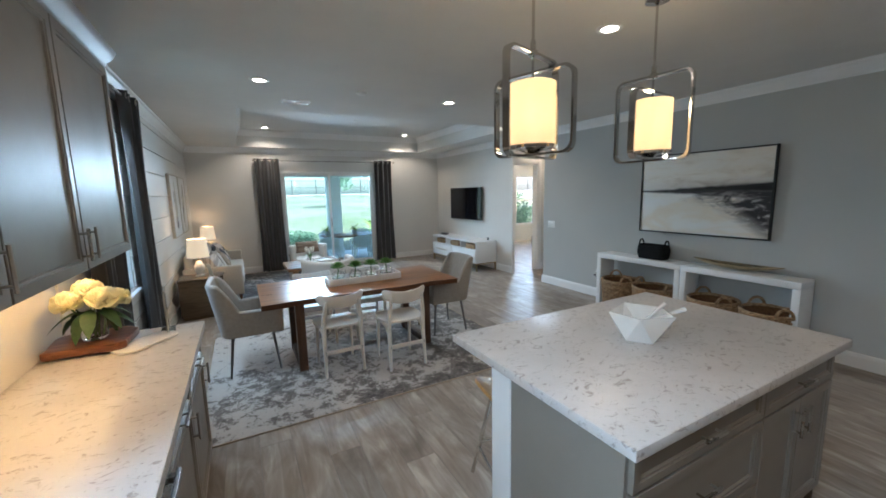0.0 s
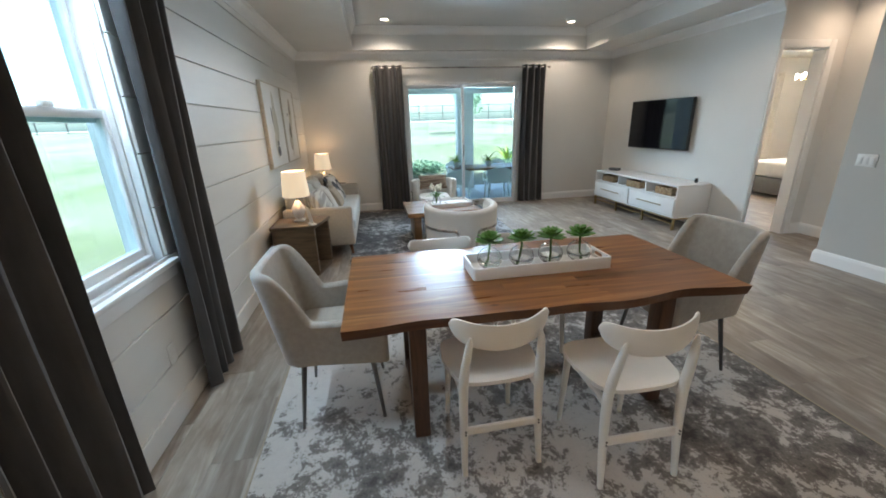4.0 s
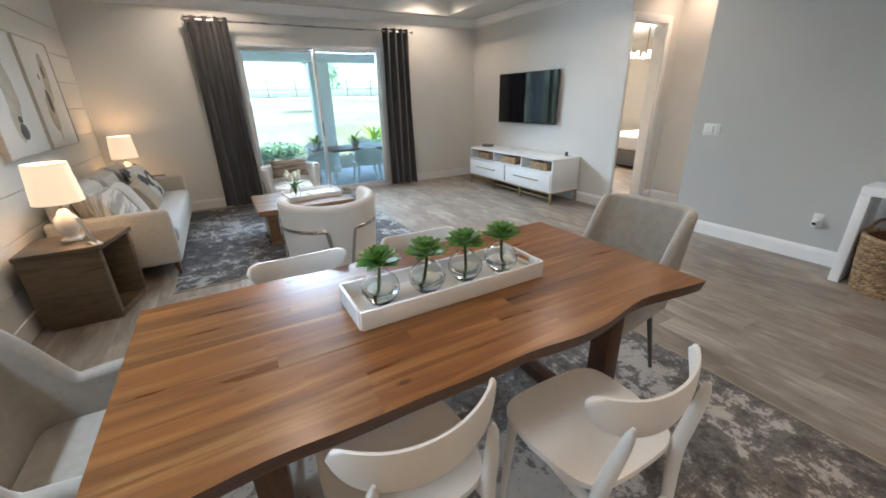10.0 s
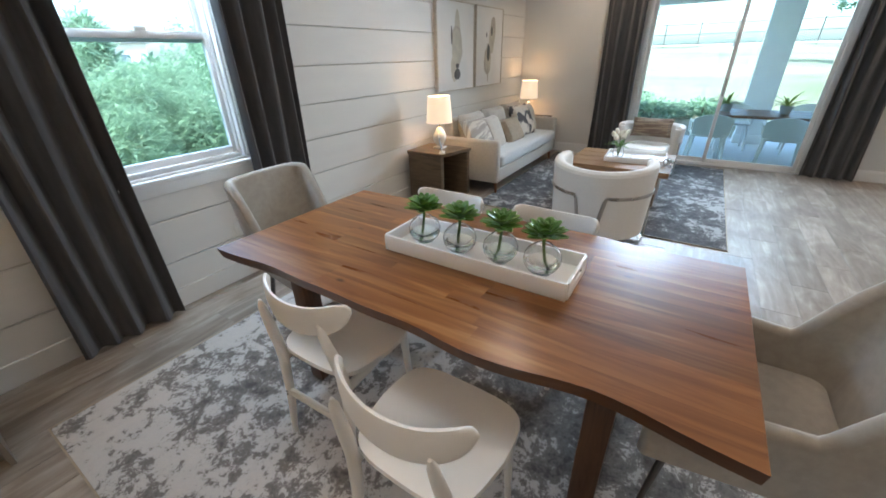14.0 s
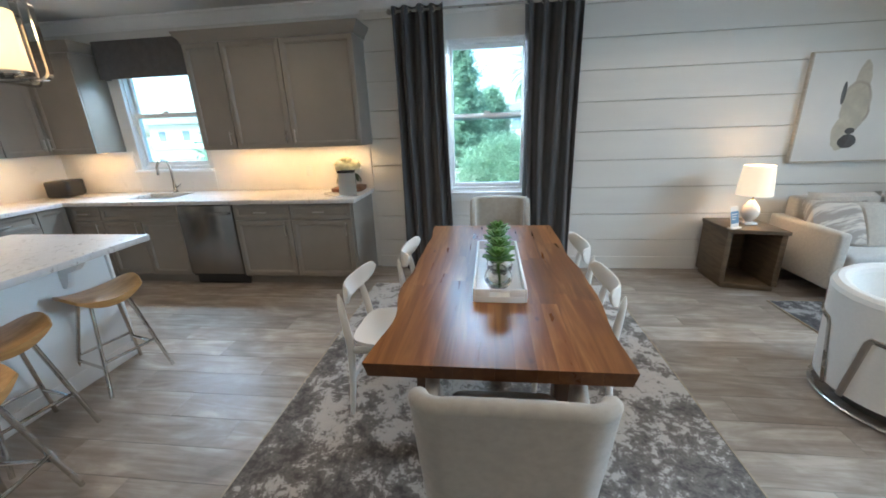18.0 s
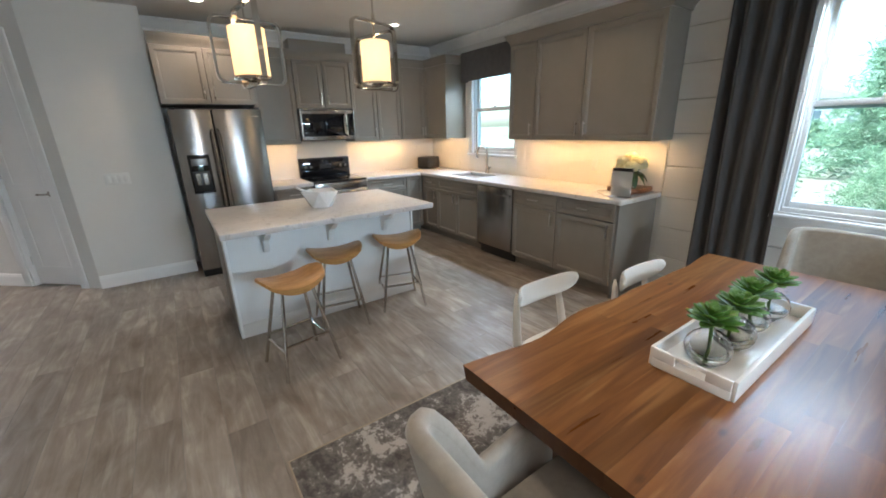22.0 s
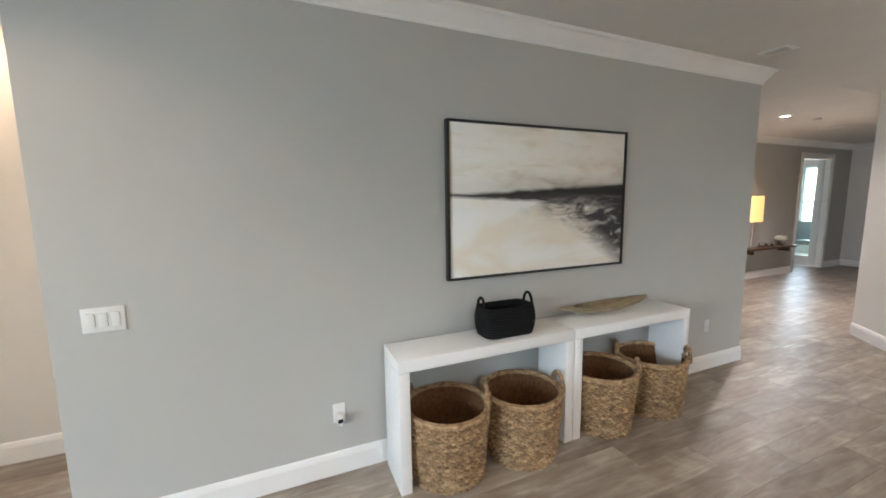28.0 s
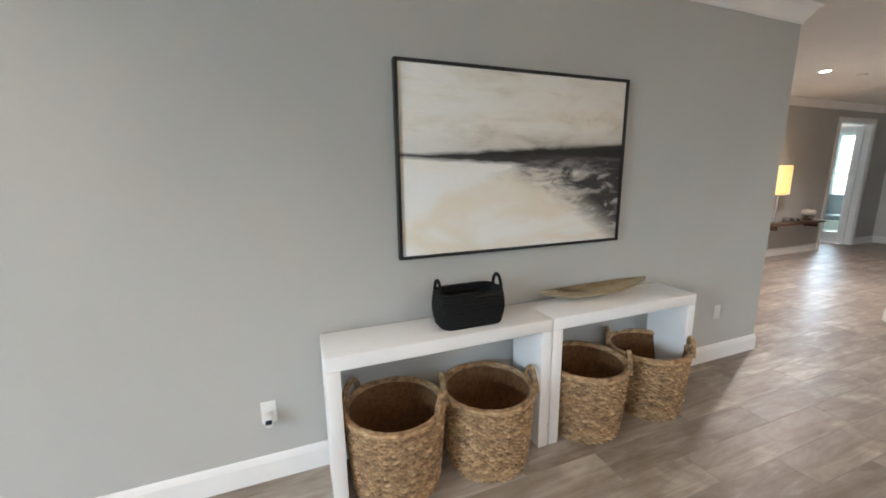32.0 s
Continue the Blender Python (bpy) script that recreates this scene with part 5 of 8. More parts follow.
for i in range(10):
    a = i * 2.4
    part("leaf", moved(leaf_bm(.13, .065, .8), pose(.03 * math.cos(a), .03 * math.sin(a), .125 + .015 * (i % 3), 8 - 10 * (i % 4), 0, math.degrees(a) - 90)), M["leaf_dull"], fv)



def plate_cover(x, y, z, rz, label, slots):
    """A wall plate; local -y is out of the wall."""
    t = thing("switch_plate" if slots != "outlet" else "power_outlet", label, "switch" if slots != "outlet" else "outlet", x, y, z, rz)
    n = slots if isinstance(slots, int) else 1
    w = .07 + .046 * (n - 1)
    part("plate", bx(-w / 2, w / 2, -.007, 0, -.058, .058, .003), M["plastic"], t)
    for k in range(n):
        cx = (k - (n - 1) / 2) * .046
        if slots == "outlet":
            for zz in (-.02, .02):
                part("socket", moved(prism(rounded(-.016, .016, -.013, .013, .006), 0, .003), pose(0, -.007, zz, 90, 0, 0)), M["plastic"], t)
        else:
            part("rocker", moved(bx(cx - .016, cx + .016, -.012, -.006, -.033, .033, .002), pose(0, 0, 0, 3, 0, 0)), M["plastic"], t)
    return t


plate_cover(E_X, 5.24, 1.083, -90, "white triple rocker switch on the grey wall", 3)
plug = plate_cover(E_X, 4.22, .378, -90, "white power outlet with a plugged air freshener", "outlet")
part("air_freshener", join(bx(-.022, .022, -.06, -.008, -.045, .01, .012), cyl((0, -.035, -.06), (0, -.035, -.04), .015)), M["plastic"], plug, "white plug-in air freshener")
part("oil_bottle", bx(-.015, .015, -.064, -.058, -.036, -.012, .003), M["dark_oil"], plug, "dark oil bottle")
plate_cover(E_X, .90, .42, -90, "white power outlet on the grey wall", "outlet")
plate_cover(3.45, -.5, 1.12, 180, "white four-gang switch plate", 4)
plate_cover(W_X + .012, 2.2, 1.12, 90, "white power outlet on the backsplash", "outlet")
plate_cover(W_X + .017, 4.35, .38, 90, "white power outlet under the window", "outlet")
sg = thing("leaflet_holder", "clear acrylic leaflet holder with a white card", "leaflet holder", -.205, 2.80, .915, 98)
part("card", bx(-.085, .085, -.002, .002, .006, .25, .0005), M["plastic"], sg, "white printed card")
part("dark_header", join(bx(-.085, .085, -.0032, -.0021, .222, .25, 0), bx(-.085, .085, .0021, .0032, .222, .25, 0)), M["black"], sg)
part("acrylic_sleeve", join(bx(-.09, .09, -.006, -.004, .0, .255, 0), bx(-.09, .09, .004, .006, .0, .255, 0)), M["glass"], sg, "clear acrylic sleeve")
part("acrylic_foot", bx(-.09, .09, -.035, .035, -.0, .003, 0), M["glass"], sg)

# island
IX0, IX1, IY0, IY1 = 1.17, 2.81, .815, 1.90
il = thing("kitchen_island", "kitchen island with grey cabinets and white bar side", "kitchen island")
part("core", bx(IX0 + .05, IX1 - .05, IY0 + .06, 1.46, .10, .873, .002), M["cab"], il)
part("toe_kick", bx(IX0 + .06, IX1 - .06, IY0 + .12, 1.44, 0, .10, 0), M["cab"], il)
part("bar_panel", bx(IX0 + .05, IX1 - .05, 1.462, 1.56, 0, .873, .003), M["island_white"], il, "white painted bar panel")
for x0, x1 in ((IX0 + .03, IX0 + .05), (IX1 - .05, IX1 - .03)):
    part("pilaster", bx(x0, x1, 1.44, 1.58, 0, .873, .004), M["island_white"], il, "white corner pilaster")
    part("side_panel", bx(x0 + .004, x1 - .002, IY0 + .06, 1.438, 0.0, .873, .002), M["cab"], il)
part("base_trim", bx(IX0 + .05, IX1 - .05, 1.561, 1.575, 0, .11, .004), M["island_white"], il)
for cx in (1.50, 2.00, 2.50):
    c = part("bracket", moved(prism([(0, 0), (.22, 0), (.22, -.035), (.17, -.05), (.13, -.09), (.07, -.11), (.05, -.17), (.03, -.21), (0, -.21)], -.022, .022, .003), Matrix(((0, 0, 1, cx), (1, 0, 0, 1.561), (0, 1, 0, .872), (0, 0, 0, 1)))), M["island_white"], il, "scrolled white bracket")
for x0, w0, doors in ((IX0 + .05, .84, False), (IX0 + .89, .70, True)):
    fw, fy = w0 - .006, IY0 + .06
    shaker("drawer", fw, .15, M["cab"], il, x0 + .003, .715, fy, pull=(x0 + w0 / 2, .79, False))
    if doors:
        for j in (0, 1):
            shaker("door", w0 / 2 - .006, .585, M["cab"], il, x0 + .003 + j * w0 / 2, .12, fy, pull=(x0 + w0 / 2 + (-.04, .04)[j], .60, True))
    else:
        shaker("drawer", fw, .285, M["cab"], il, x0 + .003, .42, fy, pull=(x0 + w0 / 2, .565, False))
        shaker("drawer", fw, .29, M["cab"], il, x0 + .003, .12, fy, pull=(x0 + w0 / 2, .265, False))
it = thing("island_countertop", "white quartz island top with grey veins", "countertop")
part("slab", bx(IX0, IX1, IY0, IY1, .874, .915, .005), M["quartz"], it)

# faceted bowl with two forks
bw = thing("faceted_bowl", "white ceramic bowl with angular facets", "bowl", 1.975, 1.365, .915, -3)
bm = bmesh.new()


def ring(r, z, turn, n=5):
    return [bm.verts.new((r * math.cos(2 * math.pi * (i + turn) / n), r * math.sin(2 * math.pi * (i + turn) / n), z + .006 * math.sin(2.3 * i))) for i in range(n)]


lo, top, inn, bot = ring(.102, 0, .5), ring(.158, .136, 0), ring(.149, .136, 0), ring(.093, .014, .5)
for v in lo:
    v.co.z = 0
bm.faces.new(lo[::-1])
bm.faces.new(bot)
for i in range(5):
    j = (i + 1) % 5
    bm.faces.new((lo[i], lo[j], top[j]))
    bm.faces.new((lo[i], top[j], top[i]))
    bm.faces.new((top[i], top[j], inn[j], inn[i]))
    bm.faces.new((bot[j], bot[i], inn[j]))
    bm.faces.new((bot[i], inn[i], inn[j]))
bmesh.ops.recalc_face_normals(bm, faces=bm.faces)
part("bowl", bm, M["ceramic"], bw, sm=False)
for turn, far in ((-128, .20), (-96, .155)):
    part("serving_spoon", moved(join(tube([(0, -.05, .05), (0, far * .4, .11), (0, far, .158)], [.006, .006, .011], 8), ball((0, -.07, .042), .022, .7, 1.3, .4, 10, 6)), pose(0, 0, 0, 0, 0, turn)), M["ceramic"], bw)


# stools
def stool(m):
    t = thing("bar_stool", "saddle-seat wooden bar stool on chrome legs", "bar stool", group="stools at the island")
    t.matrix_basis = m

    def f(u, v):
        x, y = (u - .5) * 2, (v - .5) * 2
        rr = max(abs(x), abs(y)) or 1e-6
        k = rr / math.hypot(x, y) if math.hypot(x, y) > 1e-6 else 1
        px, py = x * k, y * k
        px, py = px * .6 + x * .4, py * .55 + y * .45
        return (px * .213, py * .150, .592 + .072 * abs(px) ** 2.1 - .016 * abs(py) ** 2 + .010 * max(0.0, -py) * (1 - px * px))
    part("seat", shell(f, 18, 14, lambda u, v: .050 - .034 * (abs(u - .5) * 2) ** 1.6), M["seat_wood"], t, "oiled oak saddle seat")
    for sx in (-1, 1):
        for sy in (-1, 1):
            part("leg", tube([(sx * .095, sy * .065, .585), (sx * .190, sy * .176, 0)], .0115, 10), M["chrome"], t)
    for sy in (-1, 1):
        part("footrest", tube([(-.155, sy * .135, .22), (.155, sy * .135, .22)], .009, 8), M["chrome"], t)
    for sx in (-1, 1):
        part("footrest", tube([(sx * .160, -.141, .185), (sx * .160, .141, .185)], .009, 8), M["chrome"], t)
    part("seat_plate", bx(-.11, .11, -.08, .08, .562, .572, .003), M["chrome"], t)
    return t


s0 = stool(pose(2.472, 2.155, 0, 0, 0, 10))
copy_thing(s0, pose(2.037, 1.765, 0, 0, 0, -9))
copy_thing(s0, pose(1.46, 1.735, 0, 0, 0, -15))


# pendants
def pendant(x, y, z, rz):
    t = thing("pendant_light", "chrome two-frame pendant with glowing glass shade", "pendant light", x, y, z, rz, "pendants over the island")
    H = CEIL - z
    part("canopy", lathe([(0, H), (.065, H), (.065, H - .015), (.02, H - .03), (0, H - .03)], 28), M["chrome"], t)
    part("rod", cyl((0, 0, .47), (0, 0, H - .02), .007, seg=10), M["chrome"], t)
    part("stem_cap", lathe([(0, .53), (.012, .53), (.014, .49), (.022, .485), (.022, .46), (0, .46)], 16), M["chrome"], t)
    part("socket_stem", cyl((0, 0, .03), (0, 0, .47), .006, seg=8), M["chrome"], t)

    def ring(w, h0, h1, r=.05):
        pts = []
        for cx, cz, a in ((w - r, h1 - r, 0), (-w + r, h1 - r, 90), (-w + r, h0 + r, 180), (w - r, h0 + r, 270)):
            for i in range(9):
                q = radians(a + 11.25 * i)
                pts.append((cx + r * math.cos(q), 0, cz + r * math.sin(q)))
        return pts
    for k, (ang, w, h0, h1, lean) in enumerate(((0, .22, -.012, .478, 0), (90, .218, .0, .39, 0))):
        bm = bmesh.new()
        pts = ring(w, h0, h1)
        n = len(pts)
        rr = []
        for i, p in enumerate(pts):
            c = Vector((0, 0, (h0 + h1) / 2))
            d = (Vector(p) - c)
            inner = Vector(p) - Vector((math.copysign(.011, d.x), 0, math.copysign(.011, d.z)))
            rr.append([bm.verts.new((p[0], -.017, p[2])), bm.verts.new((p[0], .017, p[2])), bm.verts.new((inner.x, .017, inner.z)), bm.verts.new((inner.x, -.017, inner.z))])
        for i in range(n):
            a, b = rr[i], rr[(i + 1) % n]
            for q in range(4):
                bm.faces.new((a[q], a[(q + 1) % 4], b[(q + 1) % 4], b[q]))
        bmesh.ops.recalc_face_normals(bm, faces=bm.faces)
        part("square_ring", moved(bm, pose(0, 0, 0, lean, 0, ang)), M["chrome"], t, "polished metal ring")
    part("shade", lathe([(.104, .05), (.110, .053), (.110, .335), (.104, .338), (.101, .335), (.101, .053)], 36), M["shade_on"], t, "glowing amber-white glass cylinder")
    part("bottom_plate", lathe([(0, .045), (.116, .048), (.118, .032), (.06, .026), (.03, .012), (0, .010)], 28), M["chrome"], t)
    part("diffuser", lathe([(0, .056), (.10, .056), (.10, .05), (0, .05)], 24), M["shade_on"], t)
    lamp("pendant_lamp", "POINT", (x, y, z + .40), PEND, (1.0, .76, .40), .07)
    lamp("pendant_bulb", "POINT", (x, y, z + .19), PEND * .26, (1.0, .90, .70), .03)
    lamp("pendant_lamp", "POINT", (x, y, z - .10), PEND * .2, (1.0, .84, .60), .09)


pendant(1.51, 1.67, 1.84, 17)
pendant(2.41, 1.66, 1.84, 97)

# ---- curtains ----


def curtain(name, m, w_top, w_bot, h, folds, shift, material, label, group, amp=.046):
    """Local x across, z up from the floor, hung at the top with eyelets."""
    t = thing(name, label, "curtain", group=group)
    t.matrix_basis = m
    ph = random.Random(name + str(shift)).uniform(0, 6)

    def f(u, v):
        wv = w_top * v + w_bot * (1 - v)
        a = amp * (.75 + .25 * v)
        x = (u - .5) * wv + shift * (1 - v)
        return (x + .012 * math.sin(9 * u + 3 * v), a * math.sin(2 * math.pi * folds * u + ph + .5 * math.sin(3 * v)) + .01 * math.sin(17 * u + 5 * v), .015 + (h - .015) * v)
    part("cloth", shell(f, folds * 12, 14, .004), material, t)
    for k in range(folds):
        u = (k + .25) / folds
        p = f(u, .985)
        part("eyelet", moved(lathe([(.02, -.003), (.026, -.003), (.026, .003), (.02, .003), (.02, -.003)], 14), Matrix.Translation((p[0], p[1], h - .045)) @ pose(0, 0, 0, 90, 0, 0)), M["nickel"], t)
    return t


EAST = Matrix(((0, 1, 0, 0), (1, 0, 0, 0), (0, 0, 1, 0), (0, 0, 0, 1)))
curtain("curtain", Matrix.Translation((W_X + .098, 3.515, 0)) @ EAST, .49, .53, 2.615, 4, 0.02, M["curtain"], "charcoal grommet curtain beside the dining window", "dining curtains")
curtain("curtain", Matrix.Translation((W_X + .098, 4.765, 0)) @ EAST, .53, .50, 2.615, 4, .0, M["curtain"], "charcoal grommet curtain beside the dining window", "dining curtains")
curtain("curtain", Matrix.Translation((.835, N_Y - .11, 0)), .50, .52, 2.505, 4, .0, M["curtain"], "charcoal grommet curtain beside the sliding door", "living curtains")
curtain("curtain", Matrix.Translation((3.48, N_Y - .11, 0)), .46, .50, 2.505, 4, .0, M["curtain"], "charcoal grommet curtain beside the sliding door", "living curtains")
for nm, p0, p1, zz in (("w", (W_X + .098, 3.24), (W_X + .098, 5.06), 2.575), ("n", (.58, N_Y - .11), (3.78, N_Y - .11), 2.465)):
    t = thing("curtain_rod", "dark metal curtain rod with round ends", "curtain rod", group="curtain rods")
    part("rod", tube([(p0[0], p0[1], zz), (p1[0], p1[1], zz)], .012, 10), M["nickel"], t)
    for p in (p0, p1):
        part("finial", ball((p[0], p[1], zz), .024, u=12, v=8), M["nickel"], t)
        q = (W_X + .017, p[1] + (.06 if p is p0 else -.06)) if nm == "w" else (p[0] + (.06 if p is p0 else -.06), N_Y - .001)
        s = (p[0], q[1]) if nm == "w" else (q[0], p[1])
        part("bracket", tube([(s[0], s[1], zz), (q[0], q[1], zz)], .008, 8), M["nickel"], t)

# ---- dining ----
for nm, r, m, lab in (("dining_rug", (-.17, 2.78, 3.01, 5.34), M["rug1"], "distressed grey and ivory area rug under the dining table"), ("living_rug", (.11, 2.43, 6.58, 9.42), M["rug2"], "distressed charcoal area rug under the seating")):
    cx, cy = (r[0] + r[1]) / 2, (r[2] + r[3]) / 2
    t = thing(nm, lab, "rug", cx, cy, 0)
    hx, hy = (r[1] - r[0]) / 2, (r[3] - r[2]) / 2
    part("woven_field", prism(rounded(-hx, hx, -hy, hy, .01, 2), .001, .010, .003), m, t)
    part("binding", strip([(0, .001), (.008, .001), (.008, .011), (0, .011)], [(-hx - .008, hy + .008, 0), (-hx - .008, -hy - .008, 0), (hx + .008, -hy - .008, 0), (hx + .008, hy + .008, 0)][::1], True), M["pillow_tan"], t)

TABX, TABY, TABZ, TABT = 1.29, 4.205, .74, .052
dt_ = thing("dining_table", "live-edge acacia dining table of joined staves", "dining table", TABX, TABY, 0)
hx, hy = .98, .47


def edge_n(x):
    return .475 + .012 * math.sin(2.6 * x + 1.0) + .009 * math.sin(6.3 * x) + .004 * math.sin(13 * x + 2)


def edge_s(x):
    return -.470 + .052 * math.exp(-((x - .64) / .17) ** 2) - .012 * math.exp(-((x - .25) / .2) ** 2) + .012 * math.sin(2.9 * x + 2.4) + .006 * math.sin(8.1 * x + .4) + .003 * math.sin(17 * x)


rows_y = [-.365 + .0725 * k for k in range(11)]
rnd = random.Random(11)
for ri in range(len(rows_y) + 1):
    lo_ = None if ri == 0 else rows_y[ri - 1]
    up_ = None if ri == len(rows_y) else rows_y[ri]
    cuts = [-hx]
    while cuts[-1] < hx - .35:
        cuts.append(cuts[-1] + rnd.uniform(.35, .9))
    cuts[-1] = hx
    for x0, x1 in zip(cuts, cuts[1:]):
        n = max(2, int((x1 - x0) / .05)) if (lo_ is None or up_ is None) else 1
        xs = [x0 + .00006 + (x1 - x0 - .00012) * i / n for i in range(n + 1)]
        south = [(x, (edge_s(x) if lo_ is None else lo_ + .00006)) for x in xs]
        north = [(x, (edge_n(x) if up_ is None else up_ - .00006)) for x in xs]
        bm = prism(south + north[::-1], TABZ - TABT, TABZ)
        if lo_ is None or up_ is None:   # the live edge leans in towards the underside
            for v in bm.verts:
                if v.co.z < TABZ - .01 and ((lo_ is None and v.co.y < -.38) or (up_ is None and v.co.y > .41)):
                    v.co.y *= .965
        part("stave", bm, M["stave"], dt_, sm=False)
for sx in (-1, 1):
    fr_ = part("leg_frame", join(moved(bx(-.04, .04, -.045, .045, 0, TABZ - TABT - .001, .005), Matrix.Shear("XY", 4, (0, 0)) @ pose(sx * .655, -.30, .012)), moved(bx(-.04, .04, -.045, .045, 0, TABZ - TABT - .001, .005), pose(sx * .655, .30, .012)),
                                 bx(sx * .655 - .035, sx * .655 + .035, -.255, .255, .013, .085, .005), bx(sx * .655 - .035, sx * .655 + .035, -.255, .255, TABZ - TABT - .08, TABZ - TABT - .001, .005)), M["dark_wood"], dt_, "dark walnut leg frame")


def side_chair(m):
    t = thing("dining_chair", "off-white bentwood dining chair with curved crest", "chair", group="white chairs round the dining table")
    t.matrix_basis = m
    mt = M["chair_white"]

    def seat(u, v):
        x, y = (u - .5) * 2, (v - .5) * 2
        e = 5.0
        r = max(abs(x), abs(y)) / max(1e-6, (abs(x) ** e + abs(y) ** e) ** (1 / e)) if (x or y) else 1
        px, py = x * r, y * r
        wd = .222 - .030 * max(0.0, -py) - .004 * max(0.0, py)
        return (px * wd, .012 + .198 * py - .012 * px * px * (1 if py > 0 else -.6) * abs(py), .455 - .012 * (1 - px * px) * (1 - .6 * py * py))
    smooth(part("seat", shell(seat, 18, 18, .018), mt, t, "shaped off-white seat"), 60)

    def crest(u, v):
        a = (u - .5) * 2.0
        h = .056 * max(.02, 1 - abs(a) ** 7) ** .5 * (1 - .14 * a * a)
        return (.214 * math.sin(a * 1.1) / math.sin(1.1), -.222 + .085 * (1 - math.cos(a * 1.1)) / (1 - math.cos(1.1)), .688 + (v - .5) * 2 * h + .048 * abs(a) ** 2)
    smooth(part("backrest", shell(crest, 36, 10, lambda u, v: .008 + .012 * math.sin(math.pi * v) ** .6), mt, t, "curved crest rail with rounded ends"), 70)
    for sx in (-1, 1):
        line = bend([(sx * .178, -.215, 0), (sx * .174, -.192, .22), (sx * .172, -.183, .42), (sx * .168, -.196, .53), (sx * .158, -.214, .63), (sx * .150, -.226, .708)], 26)
        rad = [.013 + .008 * math.sin(math.pi * min(1, i / 26 * 1.05)) - (.0 if i < 25 else .004 * (i - 24)) for i in range(27)]
        smooth(part("back_leg", tube(line, rad, 14), mt, t), 60)
        part("front_leg", tube([(sx * .175, .195, 0), (sx * .165, .165, .445)], [.012, .019], 14), mt, t)
        part("side_rail", tube([(sx * .171, -.178, .400), (sx * .167, .162, .418)], .016, 12, flat=1.3), mt, t)
    part("rear_stretcher", bx(-.165, .165, -.203, -.183, .205, .243, .007), mt, t)
    part("front_rail", bx(-.155, .155, .155, .178, .395, .435, .005), mt, t)
    for sx in (-1, 1):
        for zz in (.22, .235):
            part("screw_cap", cyl((sx * .170, -.213, zz), (sx * .170, -.205, zz), .004, seg=8), M["black"], t)
    return t


c0_ = side_chair(pose(.967, 3.818, .011, 0, 0, 1) @ Matrix.Diagonal((1, 1, 1.01, 1)))
copy_thing(c0_, pose(1.535, 3.637, .011, 0, 0, -1) @ Matrix.Diagonal((1, 1, 1.01, 1)))
copy_thing(c0_, pose(.895, 4.61, .011, 0, 0, 180) @ Matrix.Diagonal((1, 1, 1.01, 1)))
copy_thing(c0_, pose(1.495, 4.61, .011, 0, 0, 178) @ Matrix.Diagonal((1, 1, 1.01, 1)))


def arm_chair(m):
    t = thing("upholstered_armchair", "pale taupe-grey upholstered dining armchair on slim metal legs", "armchair", group="armchairs at the table ends")
    t.matrix_basis = m

    def wrap(u, v):
        # one curved sheet from arm to arm round the back
        a = (u - .5) * 2
        s = abs(a)
        k = min(1.0, max(0.0, (s - .50) / .13))
        fall = k * k * k * (k * (6 * k - 15) + 10)
        top = .882 - .012 * min(1.0, s / .5) ** 4 - .265 * fall + .02 * max(0.0, s - .7)
        q = radians(90) * min(1.0, max(0.0, (s - .40) / .14))
        flat = .162 * min(1.0, s / .40)
        x = math.copysign(flat + .065 * math.sin(q) + .055 * max(0.0, (s - .54) / .46), a)
        y = -.235 + .065 * (1 - math.cos(q)) + .41 * max(0.0, (s - .54) / .46)
        zz = .40 + (top - .40) * v
        hgt = (zz - .40) / .475
        lean = -.085 * hgt * (1 - fall)
        return (x * (1 + .07 * hgt * (1 - .5 * fall)), y + lean, zz)
    smooth(part("shell", shell(wrap, 110, 10, .05), M["fabric"], t, "curved upholstered back and arms"), 75)
    smooth(part("rim", tube([wrap(k / 110, 1.0) for k in range(111)], .0258, 14), M["fabric"], t, "rounded upholstered edge"), 75)
    for e in (0.0, 1.0):
        part("arm_end", tube([wrap(e, k / 6) for k in range(7)], .0256, 12), M["fabric"], t)
    part("seat_base", prism(rounded(-.235, .235, -.25, .235, .08), .375, .41, .012), M["fabric"], t)
    part("seat", moved(prism(rounded(-.215, .215, -.22, .25, .06, 8), -.045, .045, .028), pose(0, .0, .452)), M["fabric"], t, "padded seat cushion")
    for sx in (-1, 1):
        for sy in (-1, 1):
            part("leg", tube([(sx * .18, sy * .17, .385), (sx * .225, sy * .215, 0)], [.015, .009], 10), M["dark_steel"], t, "slim dark metal leg")
    return t


a0 = arm_chair(pose(.232, 4.275, .011, 0, 0, -90))
copy_thing(a0, pose(2.325, 4.24, .011, 0, 0, 90))

# tray with four bowls of succulents
TCX, TCY = 1.362, 4.232
ty = thing("serving_tray", "long white wooden tray with hand holes", "tray", TCX, TCY, TABZ, 0)
tw, td = .390, .121
part("base", bx(-tw, tw, -td, td, .001, .012, .002), M["white_paint"], ty)
for sy in (-1, 1):
    part("side", bx(-tw, tw, sy * td - .006, sy * td + .006, .0, .068, .002), M["white_paint"], ty)
for sx in (-1, 1):
    x = sx * tw
    part("end", bx(x - .006, x + .006, -td + .006, td - .006, 0, .068, .002) if sx < 0 else join(bx(x - .006, x + .006, -td + .006, td - .006, 0, .03, .002), bx(x - .006, x + .006, -td + .006, -.045, .03, .068, .002), bx(x - .006, x + .006, .045, td - .006, .03, .068, .002), bx(x - .006, x + .006, -.045, .045, .054, .068, .002)), M["white_paint"], ty)


leaf_me = {}


